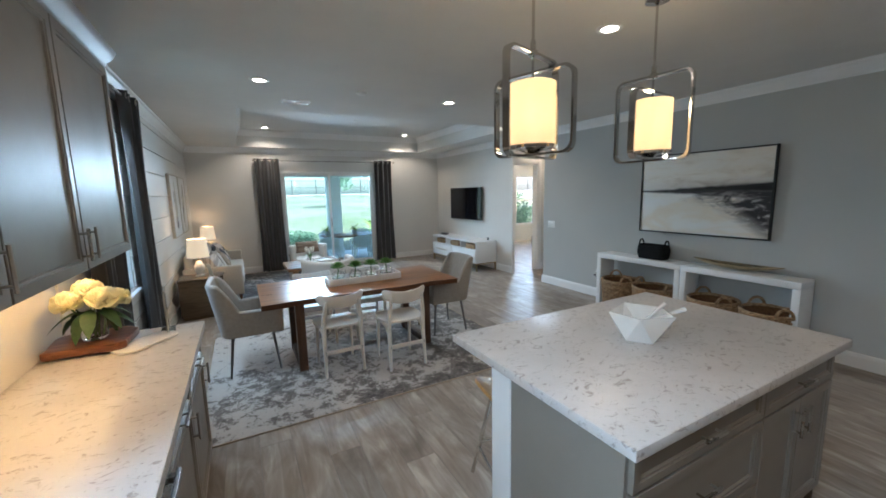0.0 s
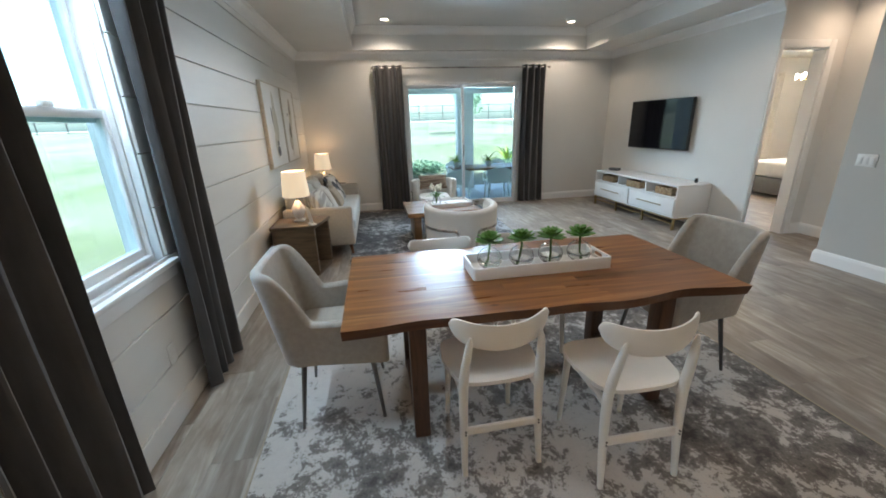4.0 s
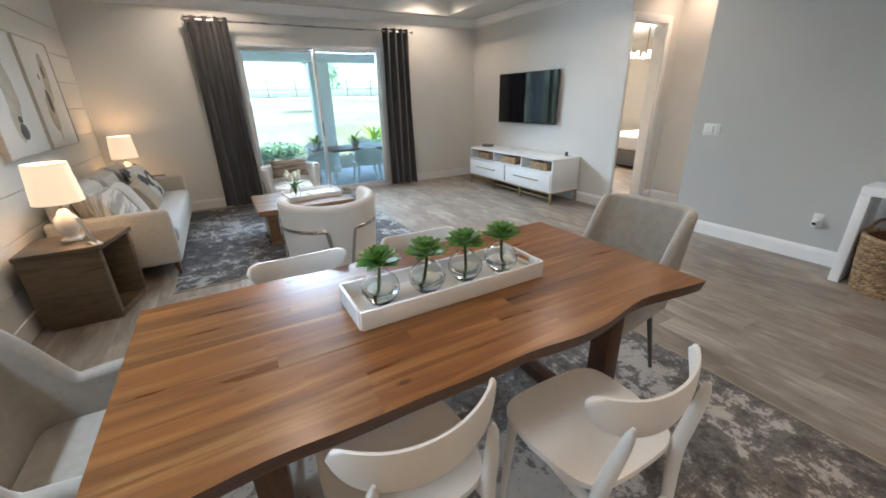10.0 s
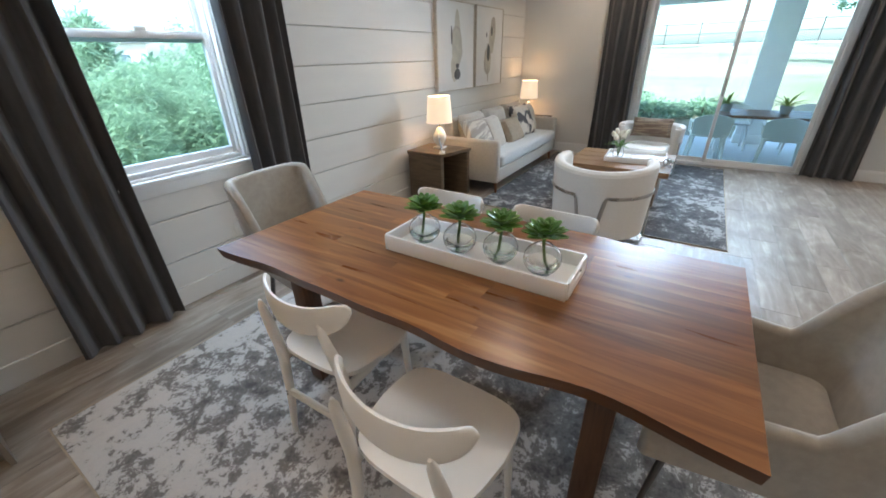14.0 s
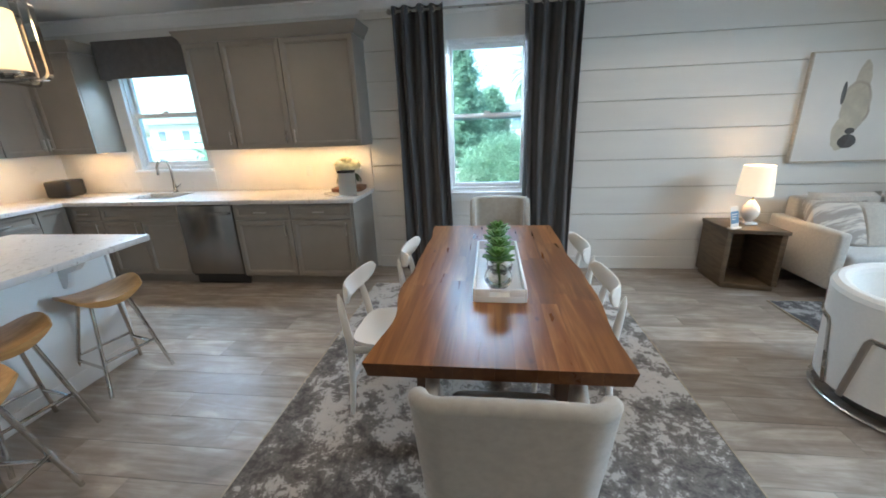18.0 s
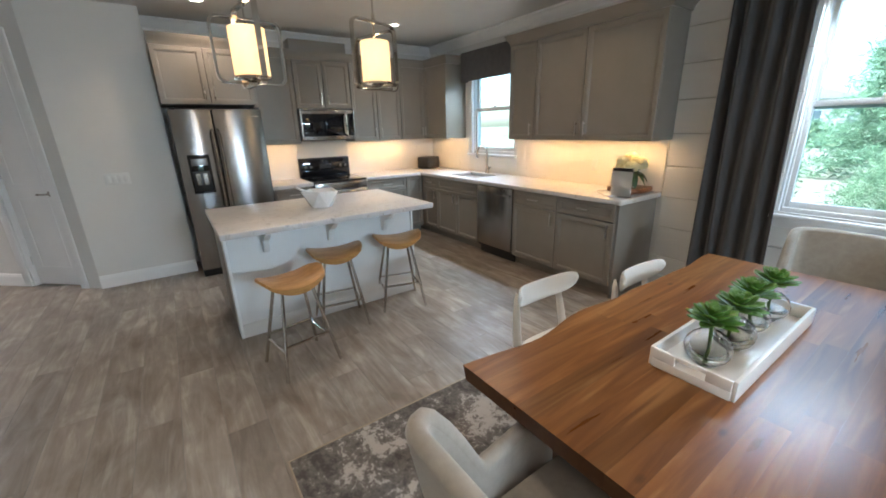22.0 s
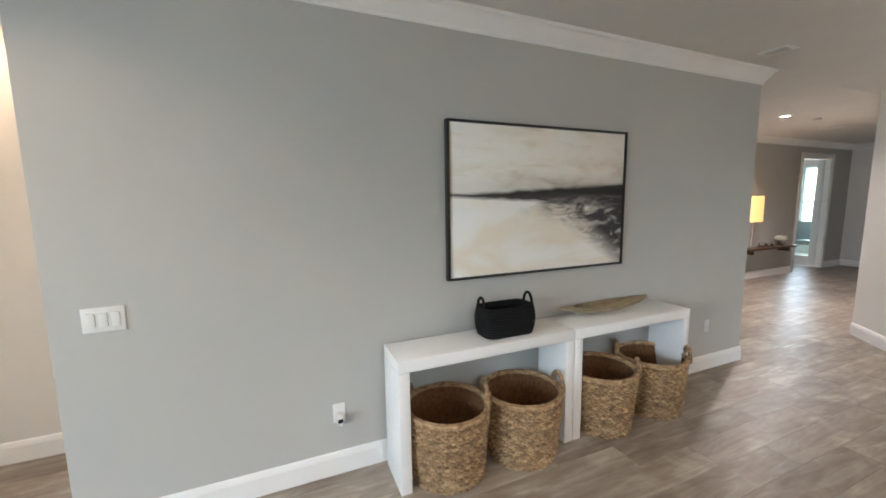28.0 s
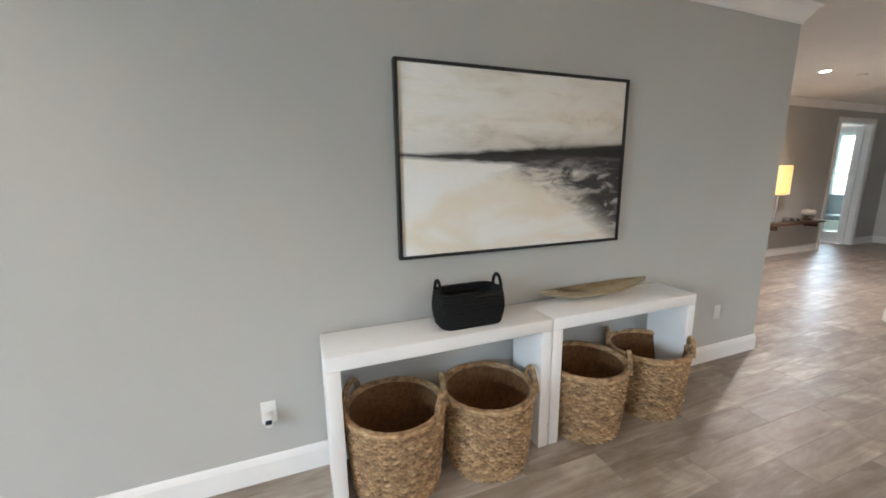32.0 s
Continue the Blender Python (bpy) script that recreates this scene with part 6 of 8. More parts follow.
def rosette_leaf(ring, L):
    """One fleshy leaf for each ring of a rosette, shared by its repeats."""
    if ring not in leaf_me:
        def f(u, v):
            s = (u - .5) * 2
            wv = .030 * (math.sin(math.pi * (.06 + .90 * v)) ** .55) * (L / .06)
            return (s * wv / 2, L * v, .10 * L * v * v + .18 * s * s * wv)
        me = mesh_of(shell(f, 4, 5, .003), M["leaf"], "leaf")
        me.polygons.foreach_set("use_smooth", [True] * len(me.polygons))
        leaf_me[ring] = me
    return leaf_me[ring]


def succulent(x, y, seed):
    rnd = random.Random(seed)
    t = thing("bud_vase", "round glass bowl holding a green succulent rosette", "vase", x, y, TABZ + .013, rnd.uniform(0, 360), "glass bowls on the tray")
    prof = [(0, .0), (.03, .0)] + [(.062 * math.sin(a), .062 - .062 * math.cos(a)) for a in [radians(k) for k in (35, 55, 75, 95, 115, 132, 145)]] + [(.030, .118), (.028, .118), (.0345, .112)] + [(.0595 * math.sin(a), .062 - .0595 * math.cos(a)) for a in [radians(k) for k in (132, 110, 90, 65, 40)]] + [(0, .005)]
    wide = Matrix.Diagonal((1.13, 1.13, 1, 1))
    part("bowl", moved(lathe(prof, 28), wide), M["glass"], t, "clear glass sphere")
    part("water", moved(lathe([(0, .006)] + [(.0585 * math.sin(a), .062 - .0555 * math.cos(a)) for a in [radians(k) for k in (38, 52, 66, 76)]] + [(0, .0486)], 24), wide), M["water"], t, "a little clear water")
    part("stem", tube([(.02, .0, .008), (.008, .004, .06), (0, 0, .12), (0, 0, .165)], .006, 8), M["stem"], t)
    for ring, (n, L, til, zz) in enumerate(((10, .084, 8, .150), (9, .076, 26, .158), (7, .058, 48, .166), (5, .038, 70, .172))):
        me = rosette_leaf(ring, L)
        for k in range(n):
            ob = new("leaf", me)
            ob.parent = t
            ob.matrix_basis = pose(0, 0, zz, til + rnd.uniform(-6, 6), 0, 360 * k / n + ring * 22 + rnd.uniform(-6, 6))
    return t


for i, dx in enumerate((-.271, -.088, .090, .262)):
    succulent(TCX + dx, TCY + .005 * (-1) ** i, 40 + i)

# ---- living ----
st = thing("end_table", "weathered brown wood cube end table, open-fronted", "side table", -.36, 6.53, 0)
OB = M["brown_wood"]


def skewed(bm):
    """Lean the front of the table out to one side."""
    for v in bm.verts:
        if v.co.x > 0:
            v.co.x += .24 * v.co.y * min(1.0, v.co.x / .2)
    return bm


part("top", skewed(bx(-.26, .24, -.215, .235, .535, .57, .004)), OB, st)
part("bottom", skewed(bx(-.225, .215, -.185, .205, .0, .05, .004)), OB, st)
for y0, y1 in ((-.205, -.165), (.185, .225)):
    part("side", skewed(bx(-.25, .222, y0, y1, .05, .535, .002)), OB, st)
part("back", bx(-.245, -.21, -.164, .184, .05, .535, .002), OB, st)
copy_thing(st, pose(-.36, 9.28, 0))


def table_lamp(x, y, z):
    t = thing("table_lamp", "white ceramic table lamp with glowing linen shade", "table lamp", x, y, z, 0, "table lamps")
    part("foot", bx(-.055, .055, -.055, .055, 0, .022, .006), M["ceramic"], t)
    part("base", lathe([(0, .022), (.032, .023), (.032, .035), (.046, .05), (.068, .095), (.072, .125), (.062, .165), (.04, .19), (.034, .21), (.016, .225), (0, .225)], 28), M["ceramic"], t)
    part("neck", cyl((0, 0, .225), (0, 0, .38), .007, seg=10), M["brass"], t)
    part("shade", lathe([(.138, .275), (.140, .275), (.118, .535), (.116, .535)], 36), M["table_shade"], t, "tapered linen drum shade, lit")
    part("shade_ring", lathe([(.114, .532), (.119, .532), (.119, .538), (.114, .538), (.114, .532)], 30), M["trim"], t)
    part("bulb", ball((0, 0, .40), .028, u=12, v=8), M["lamp_on"], t)
    lamp("table_lamp_bulb", "POINT", (x, y, z + .50), TLAMP, (1, .72, .40), .05)
    lamp("table_lamp_bulb", "POINT", (x, y, z + .30), TLAMP * .6, (1, .72, .40), .04)
    return t


table_lamp(-.36, 6.58, .57)
table_lamp(-.40, 9.28, .57)
le = thing("info_card", "small blue and white information card in a stand", "card stand", -.20, 6.38, .57, 120)
part("card", moved(bx(-.055, .055, -.002, .002, .012, .20, 0), pose(0, 0, 0, -12, 0, 0)), M["plastic"], le)
M["card_blue"] = mat("printed_blue", (0.10, 0.20, 0.34), (0.16, 0.30, 0.42), 0.5, scale=12)
part("blue_print", moved(bx(-.055, .055, -.0035, -.002, .045, .155, 0), pose(0, 0, 0, -12, 0, 0)), M["card_blue"], le)
part("stand", bx(-.06, .06, -.025, .03, 0, .012, .003), M["plastic"], le)
for k in range(3):
    part("text_line", moved(bx(-.04, .035 - k * .012, -.0045, -.0035, .125 - k * .022, .132 - k * .022, 0), pose(0, 0, 0, -12, 0, 0)), M["plastic"], le)

# sofa
so = thing("sofa", "pale linen sofa with slim arms and wooden legs", "sofa", -.22, 7.98, 0)
SL, SD = 2.10, .80
SF, SS = M["sofa"], M["sofa_seat"]
part("base", bx(-SD / 2 + .02, SD / 2, -SL / 2 + .02, SL / 2 - .02, .14, .30, .02, 3), SF, so)
for sy in (-1, 1):
    part("arm", moved(bx(-SD / 2, SD / 2, -.05, .05, .14, .62, .03, 3), pose(0, sy * (SL / 2 - .05), 0)), SF, so)
part("back", moved(bx(-.07, .07, -SL / 2 + .10, SL / 2 - .10, .28, .80, .035, 3), Matrix.Translation((-SD / 2 + .09, 0, 0)) @ Matrix.Shear("XY", 4, (0, 0))), SF, so)
part("seat_cushion", bx(-SD / 2 + .18, SD / 2 + .02, -SL / 2 + .105, SL / 2 - .105, .30, .445, .045, 4), SS, so, "one long seat cushion")
for k in range(3):
    part("back_cushion", moved(cushion(.46, .60, .17, .45), Matrix.Translation((-.15, (k - 1) * .615, .63)) @ pose(0, 0, 0, 0, 78, 0)), SF, so)
for sx in (-.32, .34):
    for sy in (-.96, .96):
        part("leg", tube([(sx, sy, .145), (sx * 1.05, sy * 1.01, 0)], [.024, .014], 8), M["board"], so)
for dx, dy, dz, sz, m, tilt, lab in ((.02, -.80, .60, .46, "pillow_stripe", 62, "striped throw pillow on the sofa"), (.06, -.47, .60, .44, "sofa", 66, "cream throw pillow on the sofa"), (.10, .02, .56, .36, "pillow_tan", 60, "small tan lumbar pillow on the sofa"), (.06, .48, .62, .48, "pillow_blot", 64, "black and ivory patterned throw pillow on the sofa"), (.0, .84, .60, .44, "sofa_seat", 70, "pale throw pillow on the sofa")):
    t = thing("throw_pillow", lab, "pillow", -.22 + dx, 7.98 + dy, dz, 0, "sofa pillows")
    part("cover", moved(cushion(sz, sz if "lumbar" not in lab else .5, .16, .5), pose(0, 0, 0, 0, tilt, random.Random(lab).uniform(-14, 14))), M[m], t)

# wall art over the sofa
def art_mat(seed):
    """A torn watercolour shape with an ink blot on pale paper."""
    m, nt, b = blank("abstract_print")
    tc = nt.nodes.new("ShaderNodeTexCoord")
    sp = nt.nodes.new("ShaderNodeSeparateXYZ")
    nt.links.new(tc.outputs["Object"], sp.inputs[0])
    y, z = sp.outputs[1], sp.outputs[2]
    n = noise_at(nt, coords(nt), 3.2 + seed, 5, 0.6, 0.4)
    n2 = noise_at(nt, coords(nt), 9 + seed, 5, 0.6, 0.2)
    col = ramp(nt, n, [(0.3, (0.80, 0.79, 0.77)), (0.7, (0.75, 0.745, 0.73))])
    wet = ramp(nt, n2, [(0.3, (0.62, 0.58, 0.48)), (0.5, (0.52, 0.48, 0.39)), (0.7, (0.44, 0.41, 0.35))])
    edge = ramp(nt, n2, [(0.35, (0.36, 0.31, 0.25)), (0.7, (0.50, 0.45, 0.38))])
    ink = ramp(nt, n2, [(0.4, (0.035, 0.035, 0.04)), (0.7, (0.09, 0.09, 0.095))])
    if seed == 0:
        blobs = ((.02, .22, .062, .17, wet), (.005, .0, .125, .24, edge), (.0, .0, .112, .22, wet), (-.05, -.20, .08, .16, wet), (-.11, .12, .018, .10, ink), (.02, -.29, .075, .062, ink), (.02, -.20, .042, .028, ink))
    else:
        blobs = ((.09, .19, .085, .17, edge), (.06, .10, .085, .17, wet), (-.05, -.14, .105, .19, edge), (-.03, -.12, .085, .16, wet), (-.03, -.06, .05, .10, ink), (.06, .20, .03, .06, ink), (-.03, -.32, .014, .10, edge), (-.09, .15, .016, .03, ink))
    for by, bz, ry, rz, c in blobs:
        dy = mathn(nt, "MULTIPLY", mathn(nt, "SUBTRACT", y, by), 1 / ry)
        dz = mathn(nt, "MULTIPLY", mathn(nt, "SUBTRACT", z, bz), 1 / rz)
        r = mathn(nt, "ADD", mathn(nt, "ADD", mathn(nt, "MULTIPLY", dy, dy), mathn(nt, "MULTIPLY", dz, dz)), mathn(nt, "MULTIPLY_ADD", n, 2.0, -1.0))
        col = mixc(nt, ramp(nt, mathn(nt, "MULTIPLY", r, .5), [(.44, (.92, .92, .92)), (.52, (0, 0, 0))]), col, c)
    nt.links.new(col, b.inputs["Base Color"])
    b.inputs["Roughness"].default_value = 0.6
    return m


for k, (y0, y1) in enumerate(((7.0, 7.865), (7.91, 8.71))):
    t = thing("framed_print", "abstract beige and ink print on pale canvas over shiplap", "picture", W_X + .017, (y0 + y1) / 2, 1.568, 0, "prints above the sofa")
    h, w = .475, (y1 - y0) / 2
    part("canvas", bx(.0, .034, -w + .012, w - .012, -h + .012, h - .012, .001), art_mat(k), t)
    for b in ((0, .042, -w, -w + .012, -h, h), (0, .042, w - .012, w, -h, h), (0, .042, -w + .012, w - .012, -h, -h + .012), (0, .042, -w + .012, w - .012, h - .012, h)):
        part("frame_edge", bx(*b, bev=.002), M["frame_wood"], t)


def barrel(m, pillow, metal):
    t = thing("barrel_chair", "white boucle barrel chair with slim metal band", "armchair", group="barrel chairs")
    t.matrix_basis = m

    def wrap(u, v):
        a = (u - .5) * radians(222)
        r = .345 + .03 * v
        top = .70 - .015 * math.cos((u - .5) * 2 * math.pi)
        return (r * math.sin(a), -r * math.cos(a) * .98, .10 + (top - .10) * v)
    part("shell", shell(wrap, 44, 8, .085), M["boucle"], t, "rounded white boucle back")
    part("rim", tube([wrap(k / 44, 1.0) for k in range(45)], .044, 10), M["boucle"], t, "rolled top edge")
    for e in (0.0, 1.0):
        part("arm_end", tube([wrap(e, k / 6) for k in range(7)], .0435, 10), M["boucle"], t)
    part("seat", moved(prism(rounded(-.27, .27, -.27, .33, .14, 8), .14, .42, .04), pose(0, 0, 0)), M["boucle"], t, "thick seat cushion")
    part("plinth", lathe([(0, 0.005), (.30, .005), (.30, .10), (0, .10)], 32), M["dark_steel"], t)
    if metal:
        for s in (-1, 1):
            pts = []
            for k in range(13):
                a = radians(106 - 88 * k / 12) * s
                pts.append((.415 * math.sin(a), -.405 * math.cos(a), .50))
            a = radians(16) * s
            pts += [(.412 * math.sin(a), -.402 * math.cos(a), .47), (.40 * math.sin(radians(8) * s), -.40 * math.cos(a), .09)]
            part("metal_band", tube(pts, .007, 8, flat=2.4), M["nickel"], t, "slim metal band and strut")
            q = radians(106) * s
            part("side_leg", tube([(.415 * math.sin(q), -.405 * math.cos(q), .50), (.415 * math.sin(q), -.405 * math.cos(q) + .01, .02)], .014, 6, flat=.6), M["nickel"], t)
        part("floor_ring", tube([(.39 * math.sin(radians(a)), -.38 * math.cos(radians(a)), .014) for a in range(0, 360, 12)], .014, 6, True, .6), M["nickel"], t)
    return t


b0 = barrel(pose(1.407, 6.43, .011) @ Matrix.Diagonal((.99, .99, .90, 1)), False, True)
copy_thing(b0, pose(1.48, 8.92, .011, 0, 0, 176) @ Matrix.Diagonal((.97, .97, .90, 1)))
t = thing("lumbar_pillow", "brown striped lumbar pillow on the barrel chair", "pillow", 1.48, 9.02, .56)
part("cover", moved(cushion(.50, .26, .14, .5), pose(0, 0, 0, 68, 0, 0)), M["pillow_dark"], t)

cf = thing("coffee_table", "golden brown wood slab coffee table on block legs", "coffee table", 1.37, 7.63, .011)
for k in range(4):
    part("plank", bx(-.50, .50, -.425 + k * .2125, -.425 + (k + 1) * .2125 - .003, .355, .41, .004), M["coffee_wood"], cf, sm=False)
for sx in (-.36, .36):
    part("leg", bx(sx - .05, sx + .05, -.30, .30, 0, .354, .006), M["coffee_wood"], cf)
tr2 = thing("serving_tray", "large white rectangular tray on the coffee table", "tray", 1.50, 7.66, .422, 4)
part("base", bx(-.30, .30, -.215, .215, 0, .012, .002), M["white_paint"], tr2)
for b in ((-.30, -.288, -.215, .215, .012, .055), (.288, .30, -.215, .215, .012, .055), (-.288, .288, -.215, -.203, .012, .055), (-.288, .288, .203, .215, .012, .055)):
    part("side", bx(*b, bev=.003), M["white_paint"], tr2)
bk = thing("book", "pale hardback book lying in the tray", "book", 1.58, 7.68, .435, 18)
part("cover", bx(-.12, .12, -.085, .085, 0, .022, .002), M["plastic"], bk)
part("pages", bx(-.117, .121, -.082, .082, .004, .018, 0), M["linen_white"], bk)
vs = thing("tulip_vase", "dark glass vase of white flowers", "vase of flowers", 1.32, 7.62, .435)
part("vase", lathe([(0, 0), (.045, 0), (.06, .04), (.05, .10), (.035, .13), (.033, .13), (.045, .10), (.055, .045), (.04, .006), (0, .006)], 24), M["glass"], vs)
for i in range(9):
    a = i * 2.4
    r = .03 + .055 * ((i * 37) % 10) / 10
    p = (r * math.cos(a), r * math.sin(a), .20 + .05 * ((i * 13) % 7) / 7)
    part("stem", tube([(0, 0, .02), (p[0] * .4, p[1] * .4, .12), p], .003, 6), M["stem"], vs)
    part("flower", moved(lathe([(0, -.03), (.018, -.02), (.024, .0), (.018, .03), (.008, .042), (0, .04)], 10), pose(p[0], p[1], p[2] + .02, 25 * math.sin(a), 25 * math.cos(a), 0)), M["petal_white"], vs)
for i in range(8):
    a = i * .8
    part("leaf", moved(leaf_bm(.15, .035, .5), pose(.01 * math.cos(a), .01 * math.sin(a), .11, 48 - 9 * (i % 3), 0, math.degrees(a))), M["leaf"], vs)
wd = thing("glass_knot", "small clear glass orb ornament", "ornament", 1.835, 7.40, .422)
part("orb", tube([(.05 * math.cos(k * .35) * math.cos(k * .22), .05 * math.sin(k * .35), .055 + .045 * math.cos(k * .35) * math.sin(k * .22)) for k in range(60)], .006, 6), M["chrome"], wd)

# television and its stand
tv = thing("television", "black flat television swung slightly off the wall", "television", E_X - .045, 7.99, 1.418, 4)
part("panel", bx(-.075, -.03, -.62, .62, -.375, .375, .006), M["black"], tv)
part("screen", bx(-.078, -.0755, -.607, .607, -.355, .363, 0), M["black_glass"], tv, "glossy dark screen")
part("mount", bx(-.03, .024, -.20, .20, -.15, .15, .003), M["black"], tv)
part("sensor", bx(-.0785, -.0765, -.02, .02, -.372, -.362, 0), M["dark_steel"], tv)

ms = thing("media_console", "white media console with brass frame and two drawers", "media console", 4.80, 7.885, 0)
mx0, mx1, my = -.25, .275, 1.015
MW = M["white_paint"]
for b in ((mx0, mx1, -my, my, .605, .63), (mx0, mx1, -my, my, .17, .195), (mx0, mx1, -my, -my + .025, .195, .605), (mx0, mx1, my - .025, my, .195, .605), (mx0 + .01, mx1, -my + .025, my - .025, .44, .458)):
    part("panel", bx(*b, bev=.003), MW, ms)
part("back", bx(mx1 - .012, mx1 - .001, -my + .025, my - .025, .195, .605, 0), MW, ms)
for yy in (-.345, .345):
    part("divider", bx(mx0 + .01, mx1 - .012, yy - .01, yy + .01, .458, .605, .002), MW, ms)
for sy in (-1, 1):
    d = part("drawer", bx(mx0 - .018, mx0 - .001, sy * .5075 - .49, sy * .5075 + .49, .20, .436, .004), MW, ms)
    part("handle", join(bx(mx0 - .045, mx0 - .033, sy * .5075 - .27, sy * .5075 + .27, .315, .327, .003), bx(mx0 - .034, mx0 - .018, sy * .5075 - .24, sy * .5075 - .22, .316, .326, 0), bx(mx0 - .034, mx0 - .018, sy * .5075 + .22, sy * .5075 + .24, .316, .326, 0)), M["brass"], d, "long brass bar handle")
for sx in (mx0 + .02, mx1 - .02):
    for yy in (-my + .02, -.345, .345, my - .02):
        part("leg", bx(sx - .014, sx + .014, yy - .014, yy + .014, 0, .148, .002), M["brass"], ms, "brass leg")
    part("rail", bx(sx - .012, sx + .012, -my + .006, my - .006, .148, .169, .002), M["brass"], ms)
for yy in (-my + .02, -.345, .345, my - .02):
    part("cross_rail", bx(mx0 + .034, mx1 - .034, yy - .01, yy + .01, .149, .168, 0), M["brass"], ms)
part("low_rail", bx(mx0 + .01, mx0 + .03, -my + .035, my - .035, .085, .10, 0), M["brass"], ms)
for yy in (-.69, 0, .69):
    t = thing("shelf_basket", "tan woven box in the media console", "basket", 4.72, 7.885 + yy, .459, 0, "boxes in the media console")
    part("box", join(bx(-.13, .13, -.17, .17, 0, .008, 0), bx(-.13, -.12, -.17, .17, 0, .105, .003), bx(.12, .13, -.17, .17, 0, .105, .003), bx(-.12, .12, -.17, -.16, 0, .105, .003), bx(-.12, .12, .16, .17, 0, .105, .003)), M["weave"], t)
sb = thing("sound_puck", "small black speaker on the media console", "speaker", 4.98, 7.05, .63)
part("body", lathe([(0, 0), (.02, 0), (.022, .005), (.022, .055), (.018, .06), (0, .06)], 20), M["black"], sb)
sb = thing("remote_box", "small grey box and remote on the media console", "box", 4.80, 8.72, .63, 20)
part("body", bx(-.05, .05, -.09, .09, 0, .045, .006), M["dark_steel"], sb)

# ---- grey wall group ----
for k, (y0, y1) in enumerate(((2.772, 3.953), (1.66, 2.766))):
    t = thing("console_table", "white waterfall console table against the grey wall", "console table", 4.895, (y0 + y1) / 2, 0, 0, "white console tables")
    w = (y1 - y0) / 2
    part("top", bx(-.145, .145, -w, w, .70, .768, .004), M["white_paint"], t)
    for s in (-1, 1):
        part("side", bx(-.145, .145, s * w - .065 * (s > 0), s * w + .065 * (s < 0), 0, .6995, .004), M["white_paint"], t)


def basket(m, seed):
    t = thing("woven_basket", "round seagrass basket with two loop handles", "basket", group="baskets under the consoles")
    t.matrix_basis = m
    rnd = random.Random(seed)
    H, R0, R1 = .415, .205, .240
    rows = 20
    hb = H / rows
    verts, faces = [], []
    # each plait a small plump lump, slanting to and fro in courses
    for r in range(rows):
        z = hb * (r + .5)
        R = R0 + (R1 - R0) * (z / H) ** .8
        n = 36
        for k in range(n):
            a = 2 * math.pi * (k + (.5 if r % 2 else 0)) / n
            ca, sa = math.cos(a), math.sin(a)
            lw, lh, ld = 2 * math.pi * R / n * .74, hb * .50, .017 + rnd.uniform(-.004, .003)
            tilt = .42 if r % 2 else -.42
            base = len(verts)
            for scale, dep in ((1.0, -.25), (.62, .75)):
                for px, pz in ((-1, 0), (-.6, -.95), (.6, -.95), (1, 0), (.6, .95), (-.6, .95)):
                    tx = px * lw * scale
                    tz = pz * lh * scale + tx * tilt
                    rad = R + dep * ld
                    verts.append((rad * ca - tx * sa, rad * sa + tx * ca, z + tz))
            verts.append(((R + ld) * ca, (R + ld) * sa, z))
            for i in range(6):
                j = (i + 1) % 6
                faces.append((base + i, base + j, base + 6 + j, base + 6 + i))
                faces.append((base + 12, base + 6 + i, base + 6 + j))
    me = bpy.data.meshes.new("weave")
    me.from_pydata(verts, [], faces)
    me.materials.append(M["weave"])
    w = new("plaited_wall", me)
    w.parent = t
    tagged(w, kind="stuff")
    smooth(w, 70)
    # liner behind the plaits, its colour darkened to shade the gaps and inside
    part("liner", lathe([(0, .012), (R0 - .012, .012), (R1 - .012, H - .01), (R1 + .002, H - .01), (R0 + .002, .004), (0, .004)], 40), M["weave_in"], t, "red-brown inside, darkened for shade")
    part("rim", tube([(R1 * math.cos(2 * math.pi * k / 40), R1 * math.sin(2 * math.pi * k / 40), H + .002 * math.sin(k * 3)) for k in range(40)], .017, 10, True), M["weave"], t, "braided rim")
    for s in (0, 180):
        part("handle", moved(tube([(.075 * math.cos(a), R1 + .004, H - .012 + .095 * math.sin(a)) for a in [math.pi * k / 14 for k in range(15)]], .014, 10), pose(0, 0, 0, 0, 0, s)), M["weave"], t, "looped handle")
    return t


for i, (x, y, rz) in enumerate(((4.855, 3.63, -38), (4.825, 3.125, -14), (4.855, 2.445, -40), (4.86, 1.92, -42))):
    basket(pose(x, y, 0, 0, 0, rz), 70 + i)

pb = thing("painting", "large abstract landscape canvas in a thin black frame", "painting", E_X, 2.79, 1.594)
w, h = .735, .494
part("canvas", bx(-.034, -.002, -w + .014, w - .014, -h + .014, h - .014, .001), M["canvas"], pb, "cream and black abstract seascape")
for b in ((-.046, -.001, -w, -w + .016, -h, h), (-.046, -.001, w - .016, w, -h, h), (-.046, -.001, -w + .016, w - .016, -h, -h + .016), (-.046, -.001, -w + .016, w - .016, h - .016, h)):
    part("frame_edge", bx(*b, bev=.002), M["frame_black"], pb)

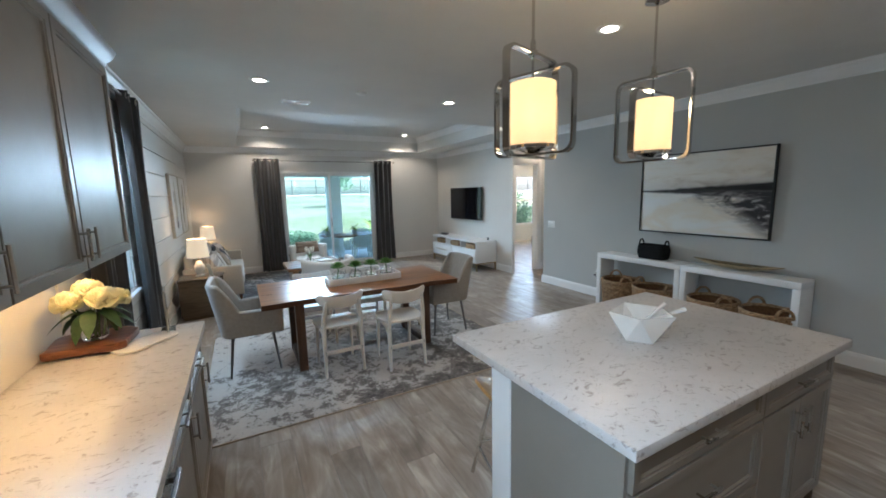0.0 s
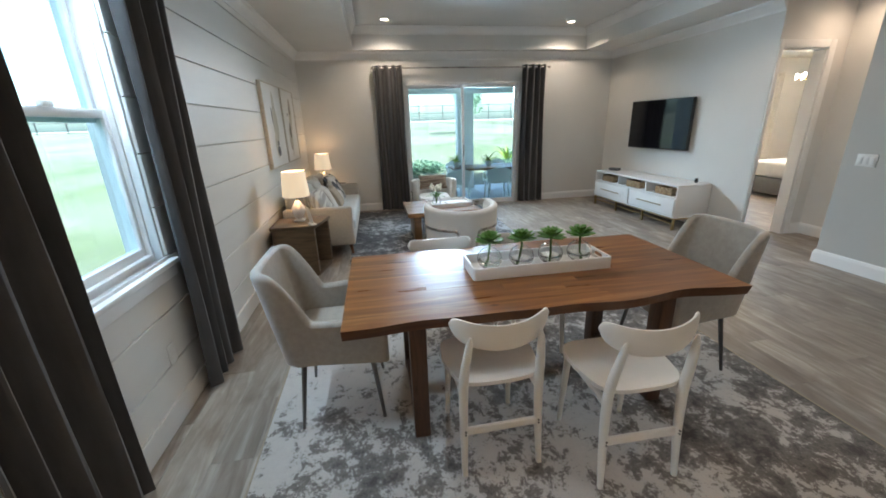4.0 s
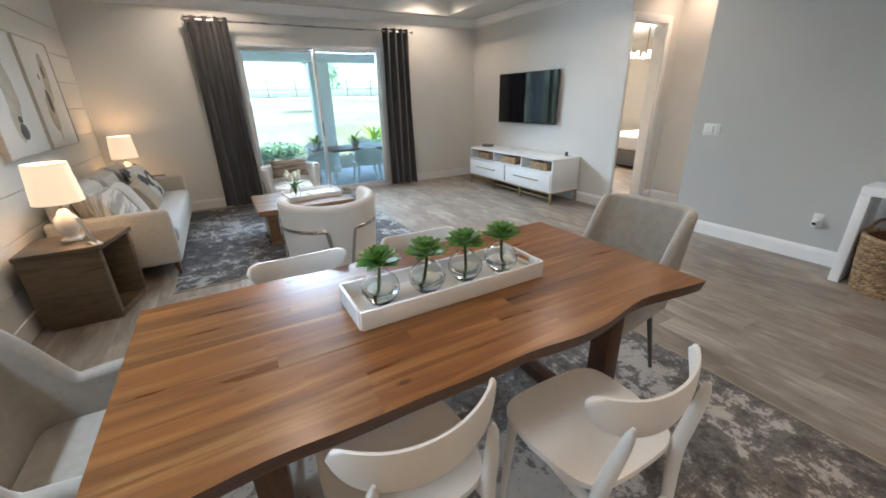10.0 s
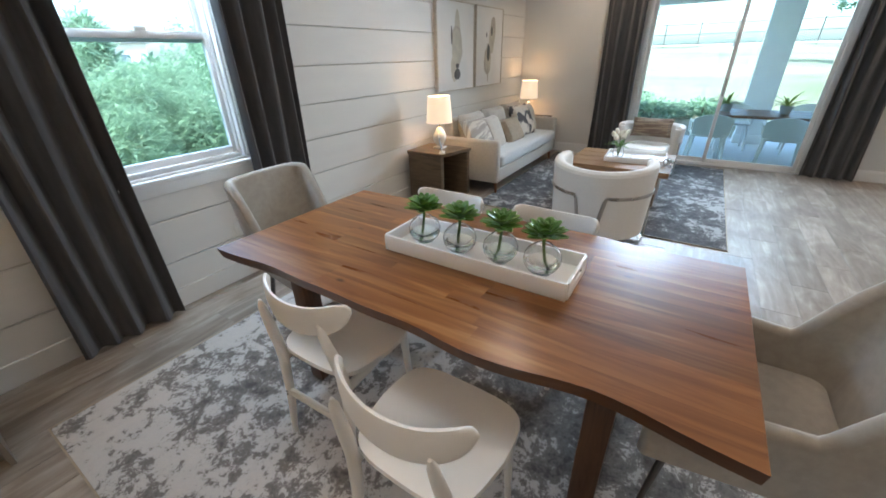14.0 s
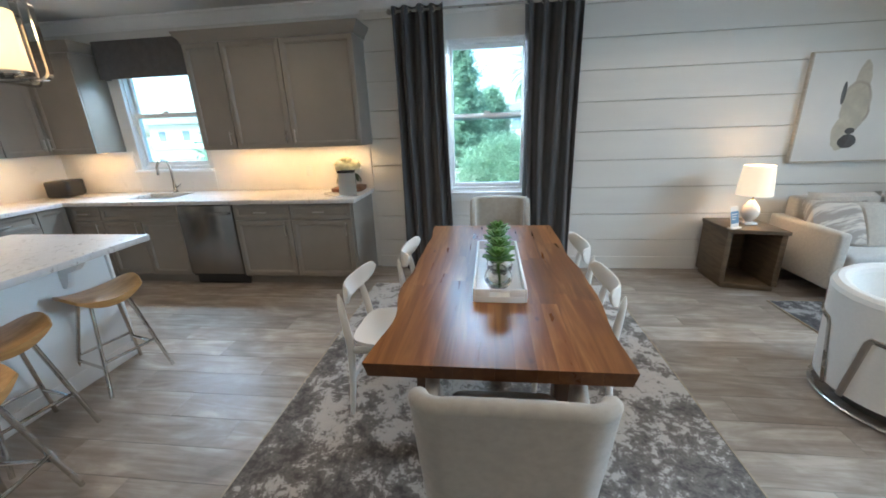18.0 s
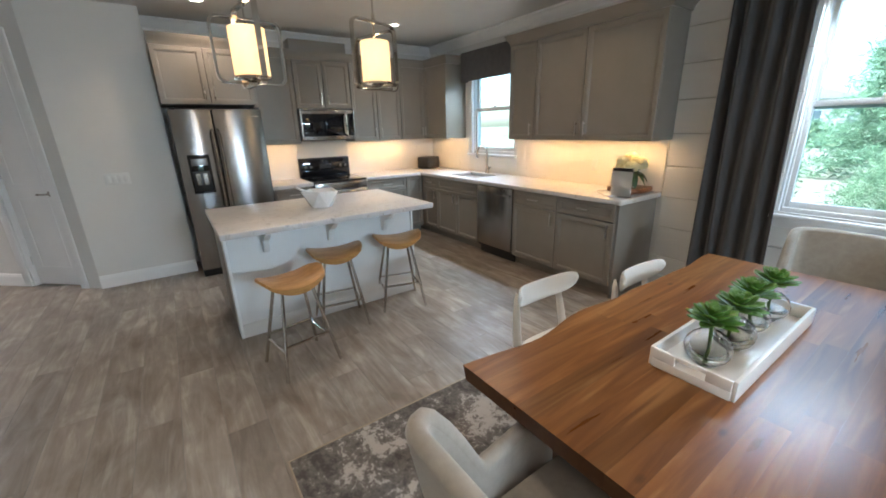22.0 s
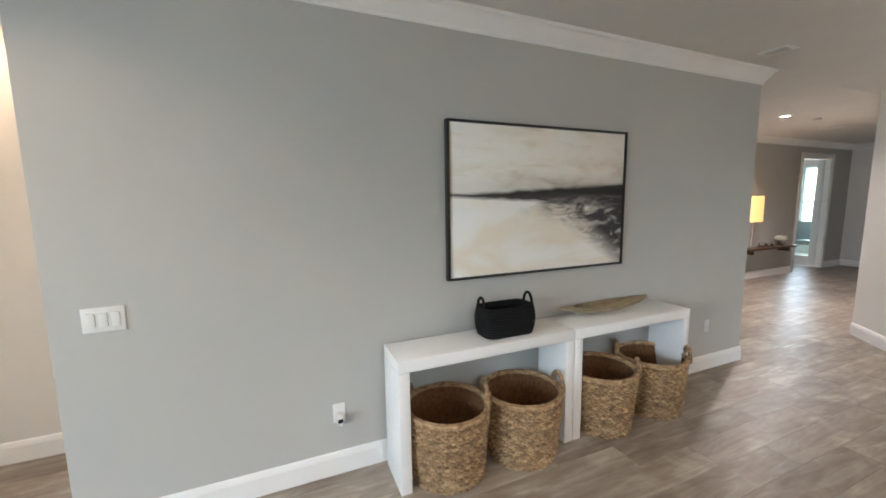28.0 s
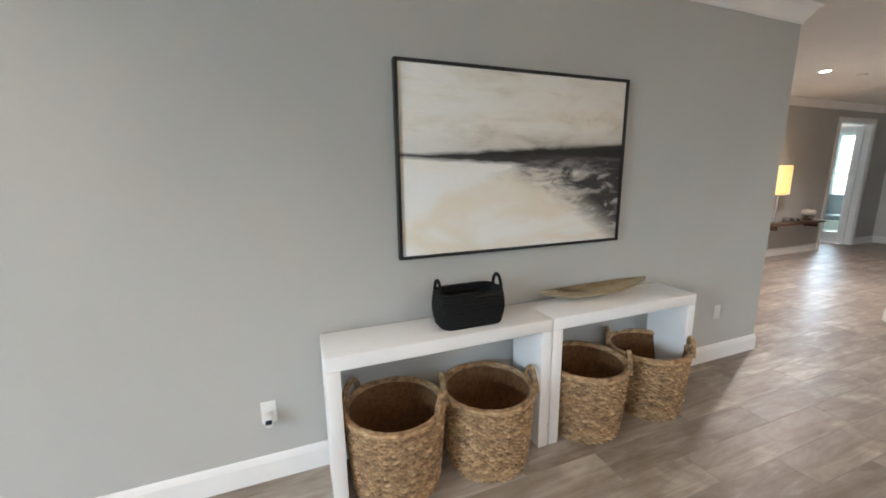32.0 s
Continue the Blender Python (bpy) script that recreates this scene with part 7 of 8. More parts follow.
bb = thing("rope_basket", "black coiled rope basket with loop handles", "basket", 4.90, 3.205, .768, 90)
for k in range(11):
    zz = .012 + k * .0165
    g = .012 * math.sin(math.pi * k / 11)
    pts = rounded(-.165 - g, .165 + g, -.085 - g, .085 + g, .05, 5)
    part("coil", tube([(x, y, zz) for x, y in pts], .0095, 6, True), M["rope_black"], bb)
part("bottom", prism(rounded(-.16, .16, -.08, .08, .05, 5), .003, .012), M["rope_black"], bb)
for s in (-1, 1):
    part("handle", tube([(s * .17, .045 * math.cos(a), .17 + .075 * math.sin(a)) for a in [math.pi * k / 10 for k in range(11)]], .009, 8), M["rope_black"], bb)

lf = thing("leaf_dish", "long hammered gold leaf-shaped dish", "dish", 4.955, 2.30, .768, 91)


def dish(u, v):
    x = (u - .5) * 2
    wv = .098 * (1 - abs(x) ** 2.2) ** .75 + .002
    s = (v - .5) * 2
    return (x * .43, s * wv, .010 + .075 * abs(x) ** 2.2 + .050 * s * s * (1 - x * x))


part("dish", shell(dish, 28, 8, .006), M["gold"], lf)

# ---- ceiling fittings ----
def vent(x, y, z, w, d, label, tilt=50):
    t = thing("ceiling_vent", label, "air vent", x, y, z, 0, "ceiling vents")
    part("backing", bx(-w / 2 + .02, w / 2 - .02, -d / 2 + .02, d / 2 - .02, -.003, -.001, 0), M["black"], t)
    for b in ((-w / 2, w / 2, -d / 2, -d / 2 + .022, -.010, -.001), (-w / 2, w / 2, d / 2 - .022, d / 2, -.010, -.001), (-w / 2, -w / 2 + .022, -d / 2 + .022, d / 2 - .022, -.010, -.001), (w / 2 - .022, w / 2, -d / 2 + .022, d / 2 - .022, -.010, -.001)):
        part("frame", bx(*b, bev=.002), M["trim"], t)
    n = 6
    for k in range(n):
        yy = -d / 2 + .03 + (d - .06) * (k + .5) / n
        part("slat", moved(bx(-w / 2 + .022, w / 2 - .022, -.005, .005, -.001, .001, 0), pose(0, yy, -.007, tilt, 0, 0)), M["plastic"], t, sm=False)


vent(.885, 4.92, CEIL, .30, .14, "white slatted ceiling air vent")
vent(4.76, .82, CEIL, .20, .16, "white framed ceiling vent with dark open slats", -60)
sm_ = thing("smoke_detector", "round white smoke detector on the ceiling", "smoke detector", 1.45, 4.24, CEIL)
part("body", lathe([(0, -.03), (.035, -.03), (.05, -.02), (.055, 0), (0, 0)], 28), M["plastic"], sm_)
sc_ = thing("sprinkler_cover", "small round white sprinkler cover in the tray ceiling", "sprinkler", 2.33, 7.65, TRAY)
part("cover", lathe([(0, -.012), (.032, -.012), (.04, -.006), (.042, 0), (0, 0)], 24), M["plastic"], sc_)

copy_thing(sm_, pose(6.06, -2.89, CEIL))
vent(6.39, -4.13, CEIL, .30, .14, "white slatted ceiling air vent")

# ---- hall ----
hc = thing("floating_shelf", "dark wood wall shelf in the hall", "shelf", HALL_E, -4.27, .61)
part("board", bx(-.24, -.001, -.80, .80, -.02, .02, .004), M["dark_wood"], hc)
for yy in (-.6, .6):
    part("bracket", bx(-.20, -.001, yy - .02, yy + .02, -.10, -.021, .004), M["dark_wood"], hc)
hl = thing("hall_lamp", "tall silver table lamp with glowing amber shade", "table lamp", HALL_E - .13, -3.69, .63)
part("base", lathe([(0, 0), (.07, 0), (.07, .015), (.02, .03), (.014, .06), (.014, .48), (0, .48)], 24), M["chrome"], hl)
part("shade", bx(-.09, .09, -.15, .15, .50, .98, .01), M["amber_shade"], hl, "amber lit box shade")
lamp("hall_lamp_bulb", "POINT", (HALL_E - .13, -3.69, 1.64), TLAMP * .6, (1, .70, .38), .05)
fb = thing("flower_bowl", "silver bowl of white flowers on the hall shelf", "flowers", HALL_E - .13, -4.68, .63)
part("bowl", lathe([(0, 0), (.05, 0), (.085, .05), (.09, .10), (.084, .10), (.078, .05), (0, .01)], 24), M["chrome"], fb)
for i in range(6):
    peony(fb, .06 * math.cos(i * 1.05), .06 * math.sin(i * 1.05), .13 + .02 * (i % 2), .055, M["petal_white"], 90 + i)
for i, dy in enumerate((-.28, -.12, .08)):
    t = thing("silver_box", "small silver box on the hall shelf", "ornament", HALL_E - .12, -4.13 + dy, .63, 10 * i)
    part("box", bx(-.05, .05, -.05, .05, 0, .05 + .02 * i, .006), M["chrome"], t)


def glazed_leaf(m, w, h):
    t = thing("door_study", "white glazed study door standing open", "door", kind="structure")
    t.matrix_basis = m
    s = .11
    f = part("leaf_frame", join(bx(0, s, -.02, .02, .01, h, .003), bx(w - s, w, -.02, .02, .01, h, .003), bx(s, w - s, -.02, .02, .01, .24, .003), bx(s, w - s, -.02, .02, h - s, h, .003)), M["trim"], t)
    g = part("pane", bx(s - .004, w - s + .004, -.003, .003, .236, h - s + .004, 0), M["pane"], t, sm=False)
    g.visible_shadow = False
    part("lever_handle", tube([(w - .05, -.02, 1.0), (w - .05, -.06, 1.0), (w - .15, -.065, 1.0)], .009), M["nickel"], t)


glazed_leaf(Matrix.Translation((HALL_E + .10, FD[1] - .02, 0)) @ pose(0, 0, 0, 0, 0, -62), .58, FD[2] - .03)
glazed_leaf(Matrix.Translation((HALL_E + .10, FD[0] + .03, 0)) @ pose(0, 0, 0, 0, 0, 8), .58, FD[2] - .03)
# study shell with its window
SX, SYW = 10.6, -9.0
SW = (7.70, 8.85, .45, 2.40)
wall("wall_study_south", M["wall"], "plain study wall with a tall window", (HALL_E + T, SW[0], SYW - T, SYW, 0, TRAY), (SW[0], SW[1], SYW - T, SYW, 0, SW[2]), (SW[0], SW[1], SYW - T, SYW, SW[3], TRAY), (SW[1], SX, SYW - T, SYW, 0, TRAY))
wall("wall_study_sides", M["wall"], "plain study walls", (SX, SX + T, SYW - T, -3.9, 0, TRAY), (HALL_E + T, SX, -4, -3.9, 0, TRAY))
setting("ceiling_study", bx(HALL_E + T, SX, -9, -4, CEIL, CEIL + .1, 0), M["ceil"], "study ceiling", "ceiling")
curtain("curtain", Matrix.Translation((7.98, SYW + .1, 0)), .26, .28, 2.6, 3, 0, M["curtain"], "dark curtain beside the study window", "study curtains")
wf = thing("window_study", "white framed study window", "window", (SW[0] + SW[1]) / 2, SYW - .07, SW[2], 0, "", "structure")
hw, hh = (SW[1] - SW[0]) / 2, SW[3] - SW[2]
for b in ((-hw, -hw + .05, -.04, .04, 0, hh), (hw - .05, hw, -.04, .04, 0, hh), (-hw + .05, hw - .05, -.04, .04, 0, .05), (-hw + .05, hw - .05, -.04, .04, hh - .05, hh), (-hw + .05, hw - .05, -.03, .03, hh / 2 - .02, hh / 2 + .02)):
    part("frame", bx(*b, bev=.003), M["trim"], wf)
dk = thing("desk_chair", "dark upholstered study chair seen through the glass", "chair", 8.25, -8.0, 0, 30)
part("seat", bx(-.28, .28, -.26, .26, .36, .48, .04, 3), M["bed_grey"], dk)
part("backrest", moved(bx(-.28, .28, -.04, .04, .46, .95, .035, 3), pose(0, -.24, 0, 8, 0, 0)), M["bed_grey"], dk)
for sx in (-.22, .22):
    for sy in (-.2, .2):
        part("leg", tube([(sx, sy, .37), (sx * 1.1, sy * 1.1, 0)], [.02, .014], 8), M["dark_wood"], dk)

# ---- bedroom seen through the niche door ----
BX, BY = 10.6, 10.4
wall("wall_bedroom_east", M["wall"], "warm white bedroom wall", (BX, BX + T, TV_S, BY + T, 0, TRAY))
BWX = (8.45, 9.30)
wall("wall_bedroom_north", M["wall"], "bedroom wall with a tall window", (E_X + T, BWX[0], BY, BY + T, 0, TRAY), (BWX[0], BWX[1], BY, BY + T, 0, .55), (BWX[0], BWX[1], BY, BY + T, 2.2, TRAY), (BWX[1], BX, BY, BY + T, 0, TRAY))
wall("wall_bedroom_south", M["wall"], "bedroom wall by the niche", (NICHE_E + T, BX, TV_S, TV_S + T, 0, TRAY))
setting("ceiling_bedroom", bx(E_X + T, BX, TV_S + T, BY, CEIL, CEIL + .1, 0), M["ceil"], "bedroom ceiling", "ceiling")
wf = thing("window_bedroom", "white framed bedroom window", "window", (BWX[0] + BWX[1]) / 2, BY + .07, .55, 0, "", "structure")
hw = (BWX[1] - BWX[0]) / 2
for b in ((-hw, -hw + .05, -.04, .04, 0, 1.65), (hw - .05, hw, -.04, .04, 0, 1.65), (-hw + .05, hw - .05, -.04, .04, 0, .05), (-hw + .05, hw - .05, -.04, .04, 1.6, 1.65), (-hw + .05, hw - .05, -.03, .03, .80, .85)):
    part("frame", bx(*b, bev=.003), M["trim"], wf)
curtain("curtain", Matrix.Translation((9.58, BY - .12, 0)), .5, .55, 2.4, 5, 0, M["curtain_white"], "white grommet curtain beside the bedroom window", "bedroom curtains")
bd = thing("bed", "upholstered grey bed made with white linen", "bed", 8.88, 8.15, 0)
part("base", bx(-.98, 1.6, -.85, .85, .06, .36, .03, 3), M["bed_grey"], bd)
part("mattress", bx(-.95, 1.58, -.83, .83, .36, .66, .07, 4), M["linen_white"], bd)
part("headboard", bx(1.58, 1.68, -.9, .9, .1, 1.25, .03, 3), M["bed_grey"], bd)
for yy in (-.42, .42):
    part("bed_pillow", moved(cushion(.45, .68, .2), pose(1.3, yy, .74, 0, -25, 0)), M["linen_white"], bd)
for sx in (-.85, 1.5):
    for sy in (-.75, .75):
        part("foot", bx(sx - .03, sx + .03, sy - .03, sy + .03, 0, .06, 0), M["black"], bd)
nt_ = thing("nightstand", "low brown nightstand beside the bed", "nightstand", 10.2, 7.05, 0)
part("body", bx(-.25, .25, -.22, .22, .08, .60, .01), M["brown_wood"], nt_)
for s in (-.15, .15):
    part("drawer", bx(-.262, -.251, -.2, .2, .34 + s - .1, .34 + s + .1, .003), M["brown_wood"], nt_)
for sx in (-.2, .2):
    for sy in (-.17, .17):
        part("foot", bx(sx - .02, sx + .02, sy - .02, sy + .02, 0, .08, 0), M["black"], nt_)
table_lamp(10.2, 7.05, .60)
ap = thing("framed_mirror", "pale framed picture on the bedroom wall", "picture", BX, 7.6, 1.65)
part("frame", bx(-.03, -.001, -.28, .28, -.4, .4, .006), M["frame_wood"], ap)
part("print", bx(-.034, -.031, -.22, .22, -.34, .34, 0), M["plastic"], ap)
ch = thing("chandelier", "brass chandelier with clear glass tubes, lit", "chandelier", 7.95, 8.1, -.12)
part("stem", cyl((0, 0, 2.2), (0, 0, CEIL + .118), .01, seg=10), M["brass"], ch)
part("hoop", tube([(.26 * math.cos(radians(a)), .26 * math.sin(radians(a)), 2.2) for a in range(0, 360, 15)], .012, 8, True), M["brass"], ch)
for k in range(3):
    a = radians(120 * k)
    part("spoke", tube([(0, 0, 2.21), (.26 * math.cos(a), .26 * math.sin(a), 2.2)], .008, 6), M["brass"], ch)
for k in range(8):
    a = radians(45 * k)
    part("bulb_tube", lathe([(0, -.05), (.016, -.05), (.020, -.035), (.020, .04), (.0, .05)], 12, (.26 * math.cos(a), .26 * math.sin(a), 2.24)), M["lamp_on"], ch)
lamp("chandelier_lamp", "POINT", (7.95, 8.1, 1.95), TLAMP * 55, (1, .78, .48), .2)

# ---- outdoors ----


def height(x, y):
    """The garden: level round the house, rising to a berm in the north."""
    n = max(0.0, y - 12.8)
    z = -.20 + .55 * min(n / 5, 1) + .55 * min(max(n - 5, 0) / 11, 1) + .95 * min(max(n - 16, 0) / 22, 1)
    w_ = max(0.0, -x - 3)
    z += .25 * min(w_ / 12, 1) * (1 if y < 12 else max(0, 1 - (y - 12) / 6))
    return z + .04 * noise.noise((x * .3, y * .3, 0)) * min(1, (n + w_) / 4)


def spaced(lo, hi, fine_lo, fine_hi, step):
    v = [lo, lo * .5, lo * .2]
    a = fine_lo
    while a <= fine_hi:
        v.append(a)
        a += step
    return sorted(set(v + [hi * .2, hi * .5, hi]))


gx, gy = spaced(-1500, 1500, -60, 60, 2.0), spaced(-1500, 1500, -40, 70, 2.0)
gv = [(x, y, height(x, y)) for y in gy for x in gx]
gf = [(j * len(gx) + i, j * len(gx) + i + 1, (j + 1) * len(gx) + i + 1, (j + 1) * len(gx) + i) for j in range(len(gy) - 1) for i in range(len(gx) - 1)]
me = bpy.data.meshes.new("ground")
me.from_pydata(gv, [], gf)
me.materials.append(M["ground"])
tagged(smooth(new("ground", me)), "grass and pale sandy soil rising to a berm", "ground", "", "structure")

setting("porch_floor", bx(-.9, 7.5, N_Y + T + .001, 12.7, -.40, -.12, .01), M["concrete"], "pale concrete porch floor", "porch floor")
setting("porch_ceiling", bx(-.9, 7.5, N_Y + T + .001, 12.7, 2.62, 2.70, 0), M["trim"], "white porch ceiling", "ceiling")
setting("porch_beam", bx(-.9, 7.5, 12.25, 12.5, 2.24, 2.618, .01), M["trim"], "white porch beam", "beam")
for px in (2.835, -.6, 6.6):
    t = thing("porch_post", "square white porch post", "post", px, 12.37, -.12, 0, "porch posts")
    part("shaft", bx(-.21, .21, -.13, .13, 0, 2.358, .008), M["trim"], t)
    part("base", bx(-.225, .225, -.15, .15, 0, .16, .008), M["trim"], t)
ot = thing("patio_table", "wooden patio table on white legs", "table", 3.15, 10.95, -.12)
for k in range(5):
    part("plank", bx(-.95, .95, -.45 + k * .18, -.45 + k * .18 + .174, .66, .70, .004), M["board"], ot)
for sx in (-.8, .8):
    for sy in (-.36, .36):
        part("leg", bx(sx - .04, sx + .04, sy - .04, sy + .04, 0, .659, .004), M["trim"], ot)


def patio_chair(m):
    t = thing("patio_chair", "white moulded patio chair with a solid curved back", "chair", group="white patio chairs")
    t.matrix_basis = m
    part("seat", moved(prism(rounded(-.24, .24, -.22, .22, .06), 0, .03, .006), pose(0, 0, .43)), M["white_paint"], t)

    def back(u, v):
        q = (u - .5) * 2
        return (.235 * q * (1 + .06 * v), -.225 - .09 * v + .07 * q * q, .43 + .33 * v - .07 * v * q * q)
    part("backrest", shell(back, 14, 6, .018), M["white_paint"], t)
    for sx in (-1, 1):
        part("arm", tube([(sx * .235, -.19, .64), (sx * .27, 0, .64), (sx * .255, .17, .62), (sx * .24, .20, .44)], .019, 8), M["white_paint"], t)
        for sy in (-1, 1):
            part("leg", tube([(sx * .2, sy * .18, .43), (sx * .235, sy * .23, 0)], [.022, .016], 8), M["white_paint"], t)
    return t


p0_ = patio_chair(pose(2.16, 10.30, -.12, 0, 0, 6))
copy_thing(p0_, pose(3.06, 10.28, -.12, 0, 0, -5))
copy_thing(p0_, pose(3.85, 10.32, -.12, 0, 0, 10))
copy_thing(p0_, pose(2.5, 11.65, -.12, 0, 0, 184))
copy_thing(p0_, pose(3.5, 11.65, -.12, 0, 0, 176))


def table_plant(x, y, seed):
    rnd = random.Random(seed)
    t = thing("potted_plant", "potted lime-green strap-leaved plant on the patio table", "potted plant", x, y, .58, 0, "plants on the patio table")
    part("pot", lathe([(0, 0), (.06, 0), (.085, .12), (.075, .12), (.055, .02), (0, .02)], 20), M["concrete"], t)
    for k in range(22):
        part("leaf", moved(leaf_bm(rnd.uniform(.20, .30), .035, .5), pose(0, 0, .10, rnd.uniform(20, 75), 0, k * 137.5)), M["lime"], t)


table_plant(3.07, 10.95, 71)
table_plant(2.32, 11.0, 72)


def leaves(name, m, parent, pts, size, seed, long=1.8, wide=.4):
    """A crown of many small leaves, one at each point."""
    rnd = np.random.RandomState(seed)
    n = len(pts)
    pts = np.array(pts, float)
    d = rnd.normal(size=(n, 3))
    d[:, 2] = d[:, 2] * .6 + .15
    d /= np.linalg.norm(d, axis=1)[:, None]
    s = np.cross(d, rnd.normal(size=(n, 3)))
    s /= np.linalg.norm(s, axis=1)[:, None] + 1e-9
    k = size * (.6 + .8 * rnd.rand(n))[:, None]
    v = np.stack([pts, pts + d * k * long * .5 + s * k * wide, pts + d * k * long, pts + d * k * long * .5 - s * k * wide], 1).reshape(-1, 3)
    me = bpy.data.meshes.new(name)
    me.from_pydata(v.tolist(), [], [(4 * i, 4 * i + 1, 4 * i + 2, 4 * i + 3) for i in range(n)])
    me.materials.append(m)
    ob = new(name, me)
    ob.parent = parent
    return tagged(ob, kind="stuff")


def blob(rnd, c, r, n):
    """Points thrown in a rough, lumpy shell."""
    out = []
    for _ in range(n):
        v = Vector((rnd.gauss(0, 1), rnd.gauss(0, 1), rnd.gauss(0, 1))).normalized()
        k = rnd.uniform(.55, 1.05) ** .6 * (1 + .3 * noise.noise(v * 2.2 + Vector(c)))
        out.append((c[0] + v.x * r[0] * k, c[1] + v.y * r[1] * k, c[2] + v.z * r[2] * k))
    return out


def shrub(x, y, r, h, n, m, seed, size=.09, label="dense green garden shrub"):
    rnd = random.Random(seed)
    z = height(x, y)
    t = thing("shrub", label, "shrub", x, y, z, 0, "garden shrubs")
    pts = []
    for k in range(14):
        a = k * 2.4 + rnd.uniform(-.4, .4)
        q = r * .85 * (k / 13) ** .5
        b = rnd.uniform(.26, .46)
        hh = h * (.30 + .48 * rnd.random() * (1.1 - q / r))
        pts += blob(rnd, (q * math.cos(a), q * math.sin(a), hh), (r * b, r * b, h * b * .9), n // 14)
    leaves("foliage", m, t, pts, size, seed, *((3.0, .16) if size < .04 else (1.8, .4)))
    for k in range(4):
        a = k * 1.6
        part("stem", tube([(0, 0, -.05), (r * .25 * math.cos(a), r * .25 * math.sin(a), h * .35), (r * .5 * math.cos(a), r * .5 * math.sin(a), h * .65)], [.03, .02, .008], 6), M["bark"], t)
    return t


def conifer(x, y, h, r, n, seed):
    rnd = random.Random(seed)
    t = thing("conifer_tree", "tall pale green conifer with open drooping boughs", "tree", x, y, height(x, y), 0, "garden trees")
    part("trunk", tube([(0, 0, -.1), (.05, 0, h * .5), (0, .03, h * .97)], [.13, .08, .015], 8), M["bark"], t)
    pts = []
    tiers = 16
    for i in range(tiers):
        zz = h * (.10 + .88 * i / tiers)
        rr = r * (1 - i / tiers) ** .8 + .12
        for k in range(6):
            a = k * 1.047 + i * 2.1 + rnd.uniform(-.3, .3)
            tip = (rr * math.cos(a) * rnd.uniform(.8, 1.15), rr * math.sin(a) * rnd.uniform(.8, 1.15), zz - rr * .18 + rnd.uniform(-.1, .2))
            part("bough", tube([(0, 0, zz), (tip[0] * .6, tip[1] * .6, zz + .04), tip], [.02, .012, .005], 5), M["bark"], t, sm=False) if k % 2 == 0 else None
            for _ in range(n // (tiers * 6)):
                u = rnd.uniform(.15, 1.05)
                pts.append((tip[0] * u + rnd.gauss(0, .10), tip[1] * u + rnd.gauss(0, .10), zz + (tip[2] - zz) * u + rnd.gauss(0, .10)))
    leaves("needles", M["pine"], t, pts, .05, seed, 4.0, .28)
    return t


def palm(x, y, h, seed):
    rnd = random.Random(seed)
    t = thing("palm_tree", "palm with a full crown of arching fronds", "tree", x, y, height(x, y), 0, "palms")
    part("trunk", tube([(0, 0, -.1), (.08, .02, h * .5), (0, 0, h)], [.22, .17, .20], 10), M["bark"], t)
    for k in range(44):
        a = k * 2.4
        el = radians(80 - 110 * (k / 44) + rnd.uniform(-8, 8))
        L = rnd.uniform(1.5, 2.0)
        vs, fs = [], []
        spine = []
        for i in range(9):
            s = i / 8
            q = el - .55 * s * s
            spine.append(Vector((math.cos(a) * L * s * math.cos(q), math.sin(a) * L * s * math.cos(q), h + L * s * math.sin(q))))
        side = Vector((-math.sin(a), math.cos(a), 0))
        for i in range(1, 9):
            for j in (0, .5):
                p = spine[i - 1].lerp(spine[i], j)
                ln = .42 * math.sin(math.pi * (.12 + .8 * (i + j) / 9.5))
                d = (spine[i] - spine[i - 1]).normalized()
                for sgn in (-1, 1):
                    e = p + side * sgn * ln * .8 + d * ln * .7 - Vector((0, 0, ln * .35))
                    b = len(vs)
                    vs += [tuple(p), tuple(p + d * .20), tuple(e)]
                    fs.append((b, b + 1, b + 2))
        me = bpy.data.meshes.new("frond")
        me.from_pydata(vs, [], fs)
        me.materials.append(M["palm"])
        f = new("frond", me)
        f.parent = t
    return t


def spiky(x, y, h, seed, m="lime"):
    rnd = random.Random(seed)
    t = thing("garden_lily", "yellow-green strap-leaved garden plant", "plant", x, y, height(x, y), 0, "strap-leaved plants")
    for k in range(26):
        a = k * 2.4
        L = h * rnd.uniform(.75, 1.15)
        el = rnd.uniform(25, 78)
        part("leaf", moved(leaf_bm(L, .07, .55), pose(0, 0, .02, el, 0, math.degrees(a))), M[m], t)
    return t


for i, (x, y) in enumerate(((5.1, 15.4), (6.4, 15.0))):
    spiky(x, y, .95, 300 + i)
for i, (x, y, r, h) in enumerate(((1.0, 14.4, .7, .45), (2.0, 14.8, .7, .4), (4.6, 14.6, .6, .4), (0.0, 15.5, .8, .5), (6.2, 16.0, .9, .5))):
    shrub(x, y, r, h, 1100, M["bush"], 320 + i, .07)
shrub(-4.0, 4.75, 1.15, 1.78, 80000, M["bush"], 340, .026, "large feathery green shrub outside the window")
shrub(-4.3, 5.75, 1.0, 1.75, 60000, M["bush"], 341, .027, "large feathery green shrub outside the window")
conifer(-3.5, -.42, 3.4, .60, 14000, 353)
shrub(10.6, 13.4, 1.3, 1.7, 9000, M["bush"], 346, .06, "leafy green shrub outside the bedroom window")
shrub(-2.7, 4.12, .48, .80, 18000, M["bush"], 342, .022, "low blue-green shrub outside the window")
shrub(-5.5, 1.9, .9, 1.5, 12000, M["bush"], 343, .04)
